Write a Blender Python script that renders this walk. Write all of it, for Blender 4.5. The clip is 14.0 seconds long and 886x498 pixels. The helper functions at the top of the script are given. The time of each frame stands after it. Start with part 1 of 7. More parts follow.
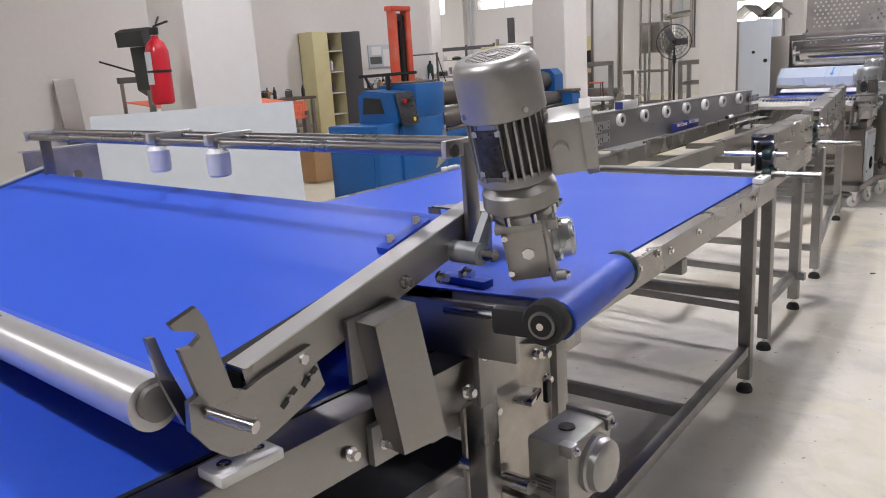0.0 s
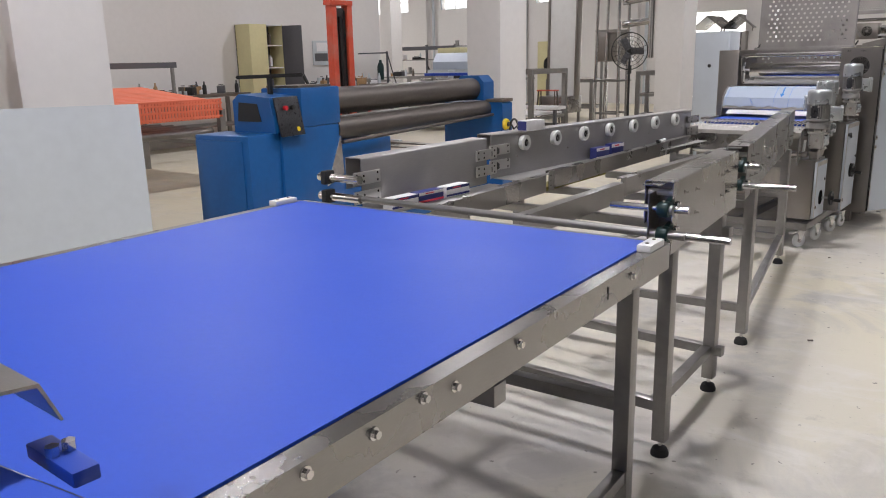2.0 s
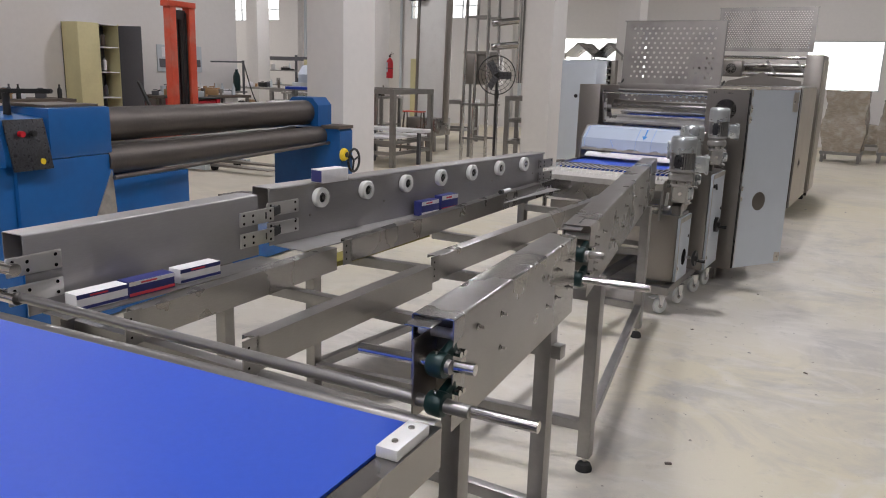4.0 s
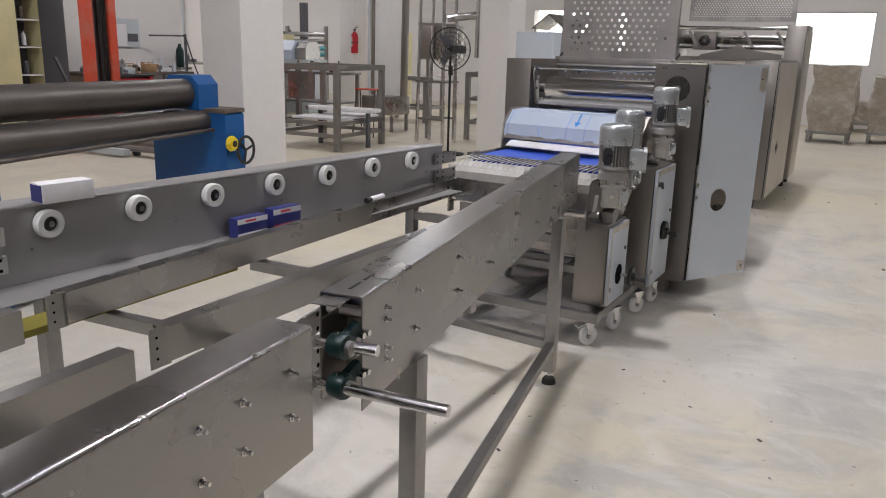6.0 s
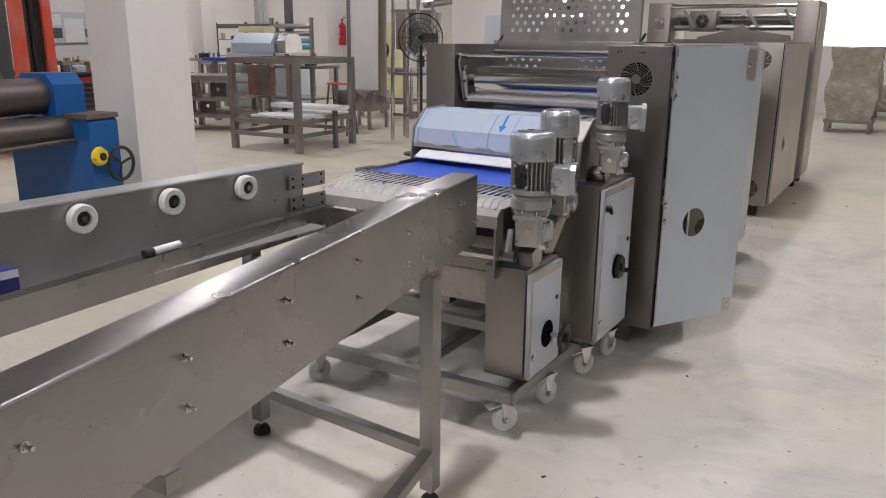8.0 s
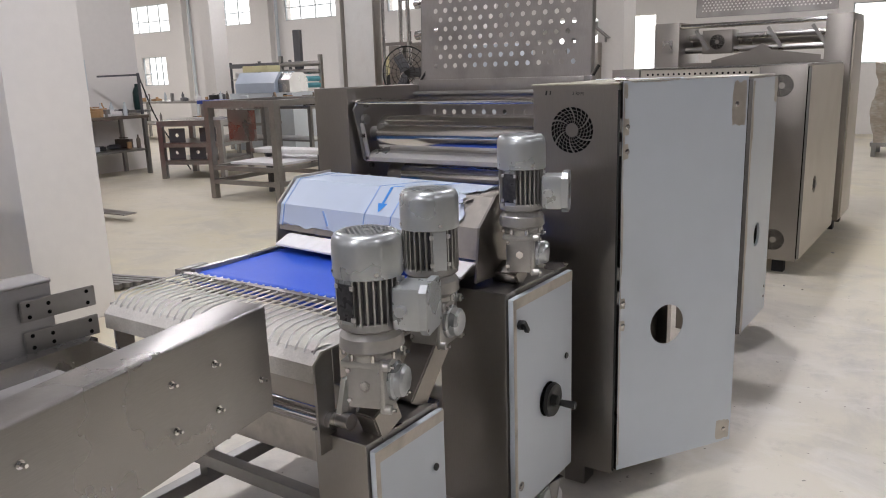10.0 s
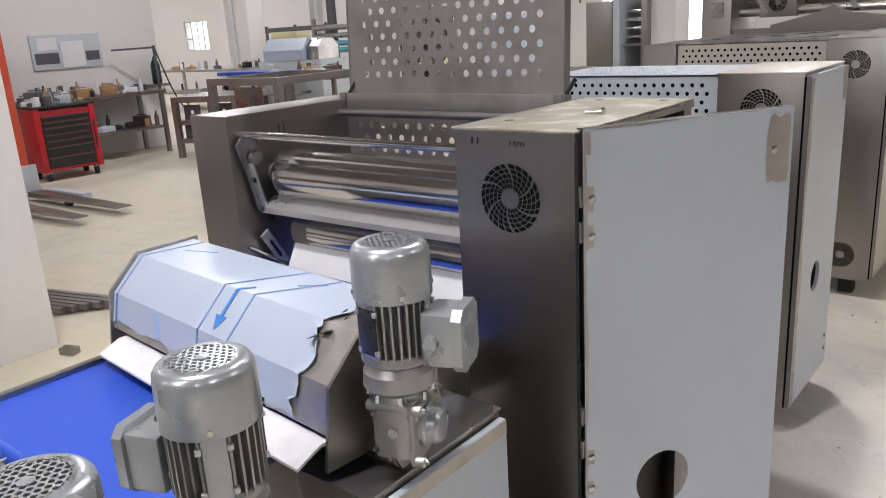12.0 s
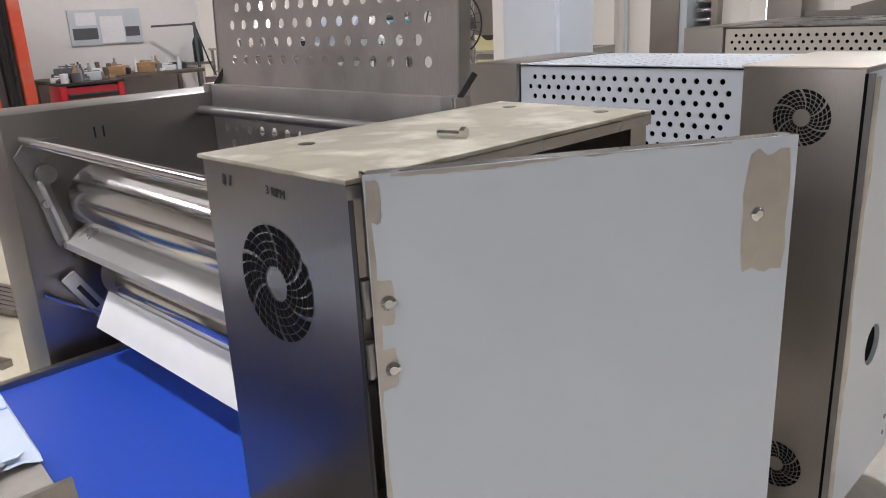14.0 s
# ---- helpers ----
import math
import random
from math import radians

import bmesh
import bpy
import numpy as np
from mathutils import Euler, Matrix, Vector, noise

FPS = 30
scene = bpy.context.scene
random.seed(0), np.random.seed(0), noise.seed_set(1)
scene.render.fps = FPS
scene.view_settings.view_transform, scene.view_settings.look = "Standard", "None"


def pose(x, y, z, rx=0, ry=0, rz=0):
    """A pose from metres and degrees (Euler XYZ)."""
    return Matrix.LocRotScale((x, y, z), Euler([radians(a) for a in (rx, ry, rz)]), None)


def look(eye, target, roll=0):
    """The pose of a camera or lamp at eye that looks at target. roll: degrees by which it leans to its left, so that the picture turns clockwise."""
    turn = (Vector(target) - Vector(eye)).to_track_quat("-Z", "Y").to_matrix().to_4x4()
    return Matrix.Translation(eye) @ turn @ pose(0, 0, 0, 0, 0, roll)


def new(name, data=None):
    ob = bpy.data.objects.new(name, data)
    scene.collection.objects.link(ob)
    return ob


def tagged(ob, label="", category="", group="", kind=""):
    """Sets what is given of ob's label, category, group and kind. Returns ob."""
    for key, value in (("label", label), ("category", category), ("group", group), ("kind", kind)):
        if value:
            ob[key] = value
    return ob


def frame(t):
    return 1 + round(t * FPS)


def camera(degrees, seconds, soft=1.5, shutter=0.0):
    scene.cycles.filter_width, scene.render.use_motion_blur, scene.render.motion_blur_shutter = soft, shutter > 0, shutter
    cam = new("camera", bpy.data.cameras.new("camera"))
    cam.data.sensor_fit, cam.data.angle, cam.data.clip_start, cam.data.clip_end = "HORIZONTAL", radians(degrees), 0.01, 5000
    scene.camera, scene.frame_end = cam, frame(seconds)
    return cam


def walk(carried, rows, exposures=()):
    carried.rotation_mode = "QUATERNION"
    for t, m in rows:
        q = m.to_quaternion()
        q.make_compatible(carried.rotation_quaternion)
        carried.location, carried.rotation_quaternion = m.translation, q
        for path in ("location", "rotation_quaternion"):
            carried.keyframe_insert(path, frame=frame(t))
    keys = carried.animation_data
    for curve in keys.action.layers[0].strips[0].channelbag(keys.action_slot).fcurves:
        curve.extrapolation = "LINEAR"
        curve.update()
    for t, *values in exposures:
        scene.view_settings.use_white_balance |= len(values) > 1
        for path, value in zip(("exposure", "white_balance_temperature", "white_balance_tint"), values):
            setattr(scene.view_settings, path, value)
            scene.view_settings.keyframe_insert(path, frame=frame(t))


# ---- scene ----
cam = camera(59.7, 14.0, soft=1.05)
EXPOSURES = [(0.0, -0.52), (1.5, -0.58), (3.0, -0.92), (6.0, -0.86), (8.5, -0.76), (11.0, -0.59), (14.0, -0.34)]
PATH = [
    (0, (0.699, 0.256, 1.433), (-0.59, 1.711, 0.963), -3.7),
    (0.5, (0.699, 0.499, 1.423), (-0.629, 1.915, 0.943), -3.4),
    (1, (0.786, 0.781, 1.431), (-0.537, 2.199, 0.944), -3.0),
    (1.5, (0.713, 1.062, 1.419), (-0.572, 2.516, 0.932), -2.3),
    (2, (0.569, 1.335, 1.442), (-0.663, 2.837, 0.967), -1.3),
    (2.5, (0.514, 1.616, 1.488), (-0.656, 3.173, 1.036), -0.5),
    (3, (0.471, 1.887, 1.516), (-0.631, 3.499, 1.085), 0.4),
    (3.2, (0.42, 2.002, 1.515), (-0.647, 3.64, 1.092), 0.9),
    (5.3, (0.251, 3.228, 1.528), (-0.707, 4.917, 1.047), 1.8),
    (5.5, (0.244, 3.361, 1.517), (-0.713, 5.048, 1.03), 1.8),
    (6, (0.302, 3.693, 1.517), (-0.664, 5.372, 1.016), 1.6),
    (6.5, (0.313, 3.981, 1.51), (-0.668, 5.649, 1.003), 1.5),
    (7, (0.231, 4.3, 1.516), (-0.767, 5.957, 1.007), 1.1),
    (7.5, (0.23, 4.64, 1.496), (-0.779, 6.289, 0.98), 0.7),
    (8, (0.273, 4.982, 1.49), (-0.735, 6.628, 0.968), 0.4),
    (8.5, (0.249, 5.315, 1.482), (-0.758, 6.968, 0.979), 0.4),
    (8.7, (0.243, 5.439, 1.493), (-0.769, 7.091, 0.996), 0.4),
    (10.8, (0.215, 6.729, 1.578), (-0.98, 8.271, 1.137), -2.8),
    (11, (0.204, 6.857, 1.611), (-1.006, 8.38, 1.145), -2.9),
    (11.5, (0.169, 7.088, 1.661), (-1.053, 8.582, 1.136), -3.2),
    (12, (0.036, 7.254, 1.689), (-1.193, 8.732, 1.134), -3.5),
    (12.5, (-0.107, 7.436, 1.724), (-1.358, 8.889, 1.154), -3.7),
    (13, (-0.198, 7.64, 1.73), (-1.489, 9.054, 1.154), -3.7),
    (13.5, (-0.173, 7.892, 1.701), (-1.494, 9.276, 1.119), -3.4),
    (14, (-0.098, 8.119, 1.636), (-1.457, 9.463, 1.048), -2.8),
]
walk(cam, [(t, look(eye, target, roll)) for t, eye, target, roll in PATH], EXPOSURES)

# ---- world and light ----
world = bpy.data.worlds.new("sky")
scene.world = world
world.use_nodes = True
wn = world.node_tree.nodes
sky = wn.new("ShaderNodeTexSky")
sky.sky_type, sky.sun_disc = "NISHITA", False
sky.sun_elevation, sky.sun_rotation = radians(48), radians(20)
wn["Background"].inputs["Strength"].default_value = 0.12
world.node_tree.links.new(sky.outputs[0], wn["Background"].inputs["Color"])

sun = new("sun", bpy.data.lights.new("sun", "SUN"))
sun.data.energy, sun.data.angle, sun.data.color = 2.5, radians(0.5), (1.0, 0.95, 0.88)
sun.matrix_world = look((0, 0, 10), (-2.2, -6.2, 2.6))

LAMP_W = 106.0
LAMP_COLOR = (0.975, 0.950, 1.0)
LINE_LAMPS, EAST_FILL, WEST_LAMPS = 2.1, 1.2, 1.5
CEILING = 5.6


# ---- materials ----
def mat(name, color, rough=0.5, metal=0.0, grain=0.06, scale=30.0, stain=0.08, stain_scale=2.0, bump=0.0, bump_scale=120.0,
        stretch=(1, 1, 1), stain_color=None, coat=0.0, rough_var=0.12):
    m = bpy.data.materials.new(name)
    m.use_nodes = True
    nt = m.node_tree
    n, l = nt.nodes, nt.links
    b = n["Principled BSDF"]
    tc = n.new("ShaderNodeTexCoord")
    mp = n.new("ShaderNodeMapping")
    mp.inputs["Scale"].default_value = stretch
    l.new(tc.outputs["Object"], mp.inputs["Vector"])
    fine = n.new("ShaderNodeTexNoise")
    fine.inputs["Scale"].default_value, fine.inputs["Detail"].default_value = scale, 4
    l.new(mp.outputs[0], fine.inputs["Vector"])
    big = n.new("ShaderNodeTexNoise")
    big.inputs["Scale"].default_value, big.inputs["Detail"].default_value = stain_scale, 5
    l.new(tc.outputs["Object"], big.inputs["Vector"])
    base = n.new("ShaderNodeMix")
    base.data_type = "RGBA"
    c = np.array(color)
    base.inputs[6].default_value = (*np.clip(c * (1 - grain * 2), 0, 1), 1)
    base.inputs[7].default_value = (*np.clip(c * (1 + grain * 2), 0, 1), 1)
    l.new(fine.outputs["Fac"], base.inputs[0])
    ramp = n.new("ShaderNodeMapRange")
    ramp.inputs["From Min"].default_value, ramp.inputs["From Max"].default_value = 0.48, 0.72
    ramp.inputs["To Max"].default_value = stain * 4
    l.new(big.outputs["Fac"], ramp.inputs["Value"])
    st = n.new("ShaderNodeMix")
    st.data_type = "RGBA"
    st.inputs[7].default_value = (*(stain_color or tuple(c * 0.55)), 1)
    l.new(ramp.outputs[0], st.inputs[0])
    l.new(base.outputs[2], st.inputs[6])
    l.new(st.outputs[2], b.inputs["Base Color"])
    b.inputs["Metallic"].default_value = metal
    rr = n.new("ShaderNodeMapRange")
    rr.inputs["To Min"].default_value, rr.inputs["To Max"].default_value = max(0.03, rough - rough_var), min(1, rough + rough_var)
    l.new(big.outputs["Fac"], rr.inputs["Value"])
    l.new(rr.outputs[0], b.inputs["Roughness"])
    b.inputs["Coat Weight"].default_value = coat
    if bump:
        bt = n.new("ShaderNodeTexNoise")
        bt.inputs["Scale"].default_value, bt.inputs["Detail"].default_value = bump_scale, 3
        l.new(mp.outputs[0], bt.inputs["Vector"])
        bp = n.new("ShaderNodeBump")
        bp.inputs["Strength"].default_value, bp.inputs["Distance"].default_value = bump, 0.004
        l.new(bt.outputs["Fac"], bp.inputs["Height"])
        l.new(bp.outputs[0], b.inputs["Normal"])
    return m


STEEL = mat("brushed_steel", (0.345, 0.333, 0.322), 0.29, 1.0, 0.05, 40, 0.05, 3, 0.05, 200, (1, 1, 18))
STEEL_DULL = mat("dull_steel", (0.33, 0.32, 0.31), 0.38, 0.9, 0.06, 30, 0.08, 4, 0.06, 150)
STEEL_DARK = mat("panel_steel", (0.345, 0.322, 0.298), 0.34, 1.0, 0.05, 40, 0.06, 2, 0.04, 180, (18, 18, 1))
RAIL_STEEL = mat("satin_rail_steel", (0.40, 0.39, 0.385), 0.44, 0.65, 0.04, 30, 0.05, 3, 0.03, 200, (1, 1, 12))
CHROME = mat("polished_steel", (0.66, 0.65, 0.64), 0.13, 1.0, 0.02, 20, 0.04, 5, rough_var=0.06)
BELT = mat("blue_belt", (0.020, 0.080, 0.51), 0.46, 0.0, 0.04, 60, 0.03, 1.5, 0.08, 900, stain_color=(0.05, 0.10, 0.62))
# darker copy of the belt blue, with the shade under the conveyor painted in
BELT_SHADED = mat("shaded_blue_belt_return", (0.012, 0.025, 0.17), 0.5, 0.0, 0.05, 60, 0.05)
BLUE_BLOCK = mat("blue_plastic", (0.015, 0.06, 0.42), 0.35)
def concrete(name):
    """Dusty power-floated slab: broad yellowish and grey clouds, trowel smears, dark specks and pale scuffs."""
    m = bpy.data.materials.new(name)
    m.use_nodes = True
    n, l = m.node_tree.nodes, m.node_tree.links
    b = n["Principled BSDF"]
    tc = n.new("ShaderNodeTexCoord")

    def noise_tex(scale, detail=4, rough=0.55, stretch=None, distort=0.0):
        t = n.new("ShaderNodeTexNoise")
        t.inputs["Scale"].default_value, t.inputs["Detail"].default_value = scale, detail
        t.inputs["Roughness"].default_value, t.inputs["Distortion"].default_value = rough, distort
        if stretch:
            mp = n.new("ShaderNodeMapping")
            mp.inputs["Scale"].default_value, mp.inputs["Rotation"].default_value = stretch, (0, 0, 0.5)
            l.new(tc.outputs["Object"], mp.inputs["Vector"])
            l.new(mp.outputs[0], t.inputs["Vector"])
        else:
            l.new(tc.outputs["Object"], t.inputs["Vector"])
        return t

    def mix(a, col, fac, lo, hi, amount):
        r = n.new("ShaderNodeMapRange")
        r.inputs["From Min"].default_value, r.inputs["From Max"].default_value, r.inputs["To Max"].default_value = lo, hi, amount
        l.new(fac, r.inputs["Value"])
        x = n.new("ShaderNodeMix")
        x.data_type = "RGBA"
        l.new(r.outputs[0], x.inputs[0])
        if isinstance(a, tuple):
            x.inputs[6].default_value = (*a, 1)
        else:
            l.new(a, x.inputs[6])
        x.inputs[7].default_value = (*col, 1)
        return x.outputs[2]
    c = mix((0.58, 0.55, 0.505), (0.62, 0.565, 0.42), noise_tex(0.28, 3).outputs["Fac"], 0.40, 0.60, 0.9)
    c = mix(c, (0.42, 0.405, 0.385), noise_tex(1.1, 7, 0.66, None, 0.9).outputs["Fac"], 0.48, 0.64, 0.8)
    c = mix(c, (0.66, 0.63, 0.585), noise_tex(2.4, 6, 0.65, (1.0, 1.7, 1.0), 1.2).outputs["Fac"], 0.50, 0.68, 0.65)
    c = mix(c, (0.36, 0.335, 0.30), noise_tex(7.0, 5, 0.7).outputs["Fac"], 0.60, 0.76, 0.55)
    c = mix(c, (0.16, 0.145, 0.13), noise_tex(26.0, 2, 0.5).outputs["Fac"], 0.71, 0.76, 0.8)
    # a yellower worn coat on the aisle beyond the line and at the far end
    sx = n.new("ShaderNodeSeparateXYZ")
    l.new(tc.outputs["Object"], sx.inputs[0])
    wob = noise_tex(0.5, 4).outputs["Fac"]
    sums = []
    for axis, k, lim in (("X", -1.0, 2.6), ("Y", 1.0, 11.0)):
        ma = n.new("ShaderNodeMath")
        ma.operation = "MULTIPLY_ADD"
        ma.inputs[1].default_value = k
        l.new(sx.outputs[axis], ma.inputs[0])
        l.new(wob, ma.inputs[2])
        mr = n.new("ShaderNodeMapRange")
        mr.inputs["From Min"].default_value, mr.inputs["From Max"].default_value = lim, lim + 2.2
        l.new(ma.outputs[0], mr.inputs["Value"])
        sums.append(mr.outputs[0])
    mx = n.new("ShaderNodeMath")
    mx.operation = "MAXIMUM"
    l.new(sums[0], mx.inputs[0])
    l.new(sums[1], mx.inputs[1])
    c = mix(c, (0.64, 0.575, 0.42), mx.outputs[0], 0.0, 1.0, 0.45)
    l.new(c, b.inputs["Base Color"])
    r = n.new("ShaderNodeMapRange")
    r.inputs["To Min"].default_value, r.inputs["To Max"].default_value = 0.42, 0.8
    l.new(noise_tex(1.6, 4).outputs["Fac"], r.inputs["Value"])
    l.new(r.outputs[0], b.inputs["Roughness"])
    bp = n.new("ShaderNodeBump")
    bp.inputs["Strength"].default_value, bp.inputs["Distance"].default_value = 0.12, 0.004
    l.new(noise_tex(70, 3).outputs["Fac"], bp.inputs["Height"])
    l.new(bp.outputs[0], b.inputs["Normal"])
    return m


CONCRETE = concrete("dusty_concrete")
WALL = mat("white_wall_paint", (0.76, 0.735, 0.71), 0.75, 0.0, 0.02, 14, 0.03, 0.6, 0.1, 80, stain_color=(0.66, 0.63, 0.59))
# grey for the unseen south and east walls, chosen to weaken their bounce light
GREY_WALL = mat("low_bounce_wall_grey", (0.32, 0.31, 0.30), 0.75, 0.0, 0.03, 14, 0.05, 0.6, 0.1, 80, stain_color=(0.36, 0.35, 0.33))
# dark colour for the unseen ceiling, so it throws little light back
CEIL = mat("low_bounce_ceiling", (0.22, 0.215, 0.21), 0.8, 0.0, 0.03, 10, 0.04)
BLUE_PAINT = mat("blue_machine_paint", (0.008, 0.095, 0.30), 0.38, 0.0, 0.06, 25, 0.07, 3, 0.06, 120, stain_color=(0.02, 0.05, 0.12))
SILVER = mat("silver_motor_paint", (0.50, 0.525, 0.535), 0.29, 0.70, 0.03, 60, 0.04, 8, 0.03, 500)
SILVER_WARM = mat("cast_aluminium", (0.43, 0.42, 0.40), 0.37, 0.72, 0.04, 70, 0.06, 8, 0.05, 400)
BLACK = mat("black_plastic", (0.018, 0.018, 0.018), 0.42, 0.0, 0.1, 50, 0.05)
# matte near-black that paints the shade inside holes, slots and gaps
VOID = mat("opening_shade", (0.006, 0.006, 0.006), 0.95, 0.0, 0.1, 20, 0.0)
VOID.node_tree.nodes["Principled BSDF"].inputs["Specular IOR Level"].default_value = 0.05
RUBBER = mat("black_rubber", (0.022, 0.022, 0.022), 0.7, 0.0, 0.1, 40, 0.05, 3, 0.1)
PLATE = mat("dark_type_plate", (0.05, 0.05, 0.055), 0.3, 0.4, 0.5, 90, 0.2, 60)
WHITE_PL = mat("white_plastic", (0.78, 0.78, 0.76), 0.38, 0.0, 0.02, 30, 0.05, 5, stain_color=(0.6, 0.58, 0.54))
FILM = mat("pale_blue_protective_film", (0.565, 0.612, 0.668), 0.34, 0.12, 0.02, 8, 0.05, 1.2, 0.03, 12, stain_color=(0.54, 0.575, 0.635))
FILM_BLUE = mat("light_blue_protective_film", (0.45, 0.515, 0.62), 0.36, 0.0, 0.02, 10, 0.04, 2.5, 0.05, 14, stain_color=(0.70, 0.78, 0.88))
TRAY = mat("dusty_mesh_tray", (0.50, 0.48, 0.45), 0.6, 0.1, 0.10, 160, 0.10, 12, 0.35, 300, stain_color=(0.36, 0.34, 0.31))
LID_STEEL = mat("dull_punched_steel", (0.375, 0.352, 0.335), 0.40, 0.80, 0.06, 30, 0.18, 5, 0.05, 160, (14, 14, 1))
DOOR_STEEL = mat("beige_door_steel", (0.60, 0.56, 0.50), 0.42, 0.55, 0.03, 30, 0.03, 2.5, 0.03, 180, (1, 16, 1))
SHEET_STEEL = mat("bright_sheet_steel", (0.68, 0.67, 0.65), 0.32, 0.70, 0.03, 40, 0.05, 6, 0.03, 200)
BARE = mat("bare_dusty_steel", (0.52, 0.485, 0.44), 0.40, 0.75, 0.08, 30, 0.15, 12)
DUSTY = mat("dust_covered_steel", (0.31, 0.29, 0.225), 0.55, 0.35, 0.12, 14, 0.34, 11, 0.12, 90, stain_color=(0.52, 0.50, 0.42))
INK = mat("blue_ink", (0.04, 0.25, 0.70), 0.4)
INK_PALE = mat("pale_blue_ink", (0.28, 0.42, 0.72), 0.4)
ROLL = mat("worn_roll_steel", (0.12, 0.105, 0.095), 0.45, 0.7, 0.10, 20, 0.10, 4, 0.08, 100, (1, 6, 1), stain_color=(0.17, 0.15, 0.13))
RED = mat("red_paint", (0.50, 0.012, 0.025), 0.34, 0.0, 0.04, 30, 0.06, 4)
RED_WORN = mat("worn_orange_red_paint", (0.72, 0.10, 0.05), 0.45, 0.0, 0.06, 20, 0.12, 3, 0.05, 60, stain_color=(0.55, 0.30, 0.25))
ORANGE = mat("orange_mesh_paint", (0.95, 0.22, 0.12), 0.5, 0.0, 0.05, 30, 0.08, 3)
YELLOW = mat("yellow_plastic", (0.80, 0.58, 0.02), 0.4)
CREAM = mat("cream_paint", (0.70, 0.64, 0.36), 0.5, 0.0, 0.03, 20, 0.05, 2)
GREY_PAINT = mat("grey_paint", (0.10, 0.10, 0.11), 0.5, 0.0, 0.05, 30, 0.06)
PALE_GREY = mat("pale_grey_paint", (0.55, 0.59, 0.62), 0.5, 0.0, 0.03, 15, 0.06, 1.5, stain_color=(0.45, 0.48, 0.50))
GREEN = mat("dark_green_casting", (0.007, 0.03, 0.029), 0.4, 0.2, 0.08, 50, 0.08, 8)
CARD = mat("cardboard", (0.42, 0.26, 0.13), 0.75, 0.0, 0.05, 40, 0.06, 4, 0.05)
PINE = mat("pale_wood", (0.46, 0.34, 0.20), 0.65, 0.0, 0.08, 20, 0.08, 3, 0.08, 90, (1, 12, 1))
PACK_WHITE = mat("carton_white", (0.80, 0.79, 0.80), 0.45)
PACK_BLUE = mat("carton_blue", (0.028, 0.035, 0.17), 0.42)
PACK_RED = mat("carton_red", (0.65, 0.05, 0.08), 0.42)
WRAP = mat("stretch_wrap", (0.37, 0.32, 0.26), 0.16, 0.0, 0.18, 14, 0.18, 7, 0.8, 22, (1, 1, 3.5), stain_color=(0.52, 0.49, 0.45))
OLIVE = mat("olive_board", (0.22, 0.19, 0.03), 0.55, 0.0, 0.08, 20, 0.1)
# dark brown that paints the shaded inside of the open cabinet
INTERIOR_SHADE = mat("dark_brown_interior_shade", (0.035, 0.026, 0.021), 0.55, 0.2, 0.10, 20, 0.15, 6)
BROWN = mat("dark_workbench_clutter", (0.13, 0.105, 0.085), 0.6, 0.2, 0.15, 15, 0.15, 6)
TEAL = mat("teal_paint", (0.10, 0.36, 0.42), 0.45)
CABLE = mat("black_cable", (0.03, 0.03, 0.03), 0.55)
SHINE = mat("foil", (0.66, 0.66, 0.66), 0.22, 1.0, 0.05, 12, 0.1, 9, 0.4, 25)


def glow(name, color, strength):
    m = bpy.data.materials.new(name)
    m.use_nodes = True
    b = m.node_tree.nodes["Principled BSDF"]
    b.inputs["Base Color"].default_value = (0.8, 0.8, 0.8, 1)
    b.inputs["Emission Color"].default_value = (*color, 1)
    b.inputs["Emission Strength"].default_value = strength
    return m


LAMP_GLOW = glow("lamp_glow", (1.0, 0.97, 0.92), 12.0)
OUTSIDE = glow("bright_outside", (1.0, 1.0, 1.0), 3.0)
GLASS = bpy.data.materials.new("window_glass")
GLASS.use_nodes = True
_g = GLASS.node_tree.nodes["Principled BSDF"]
_g.inputs["Transmission Weight"].default_value, _g.inputs["Roughness"].default_value, _g.inputs["IOR"].default_value = 1.0, 0.05, 1.1


# ---- mesh helpers ----
def box(bm, c, s, bev=0.0, rot=None):
    """A box about c with sides s, its edges rounded by bev."""
    m = Matrix.Translation(c) @ (Euler([radians(a) for a in rot]).to_matrix().to_4x4() if rot else Matrix()) @ Matrix.Diagonal((*s, 1))
    r = bmesh.ops.create_cube(bm, size=1.0, matrix=m)
    if bev:
        edges = {e for v in r["verts"] for e in v.link_edges}
        bmesh.ops.bevel(bm, geom=list(edges), offset=bev, segments=2, affect="EDGES", profile=0.6)
    return bm


def span(bm, lo, hi, bev=0.0):
    return box(bm, [(a + b) / 2 for a, b in zip(lo, hi)], [abs(b - a) for a, b in zip(lo, hi)], bev)


def rod(bm, a, b, r, n=16, r2=None):
    a, b = Vector(a), Vector(b)
    d = b - a
    m = Matrix.Translation((a + b) / 2) @ d.to_track_quat("Z", "Y").to_matrix().to_4x4()
    bmesh.ops.create_cone(bm, cap_ends=True, segments=n, radius1=r, radius2=r if r2 is None else r2, depth=d.length, matrix=m)
    return bm


def bar(bm, a, b, w, h, bev=0.0):
    """A square tube from a to b."""
    a, b = Vector(a), Vector(b)
    d = b - a
    up = "X" if abs(d.normalized().z) > 0.9 else "Z"
    q = d.to_track_quat("Y", "Z" if up == "Z" else "X")
    m = Matrix.Translation((a + b) / 2) @ q.to_matrix().to_4x4() @ Matrix.Diagonal((w, d.length, h, 1))
    r = bmesh.ops.create_cube(bm, size=1.0, matrix=m)
    if bev:
        bmesh.ops.bevel(bm, geom=list({e for v in r["verts"] for e in v.link_edges}), offset=bev, segments=2, affect="EDGES")
    return bm


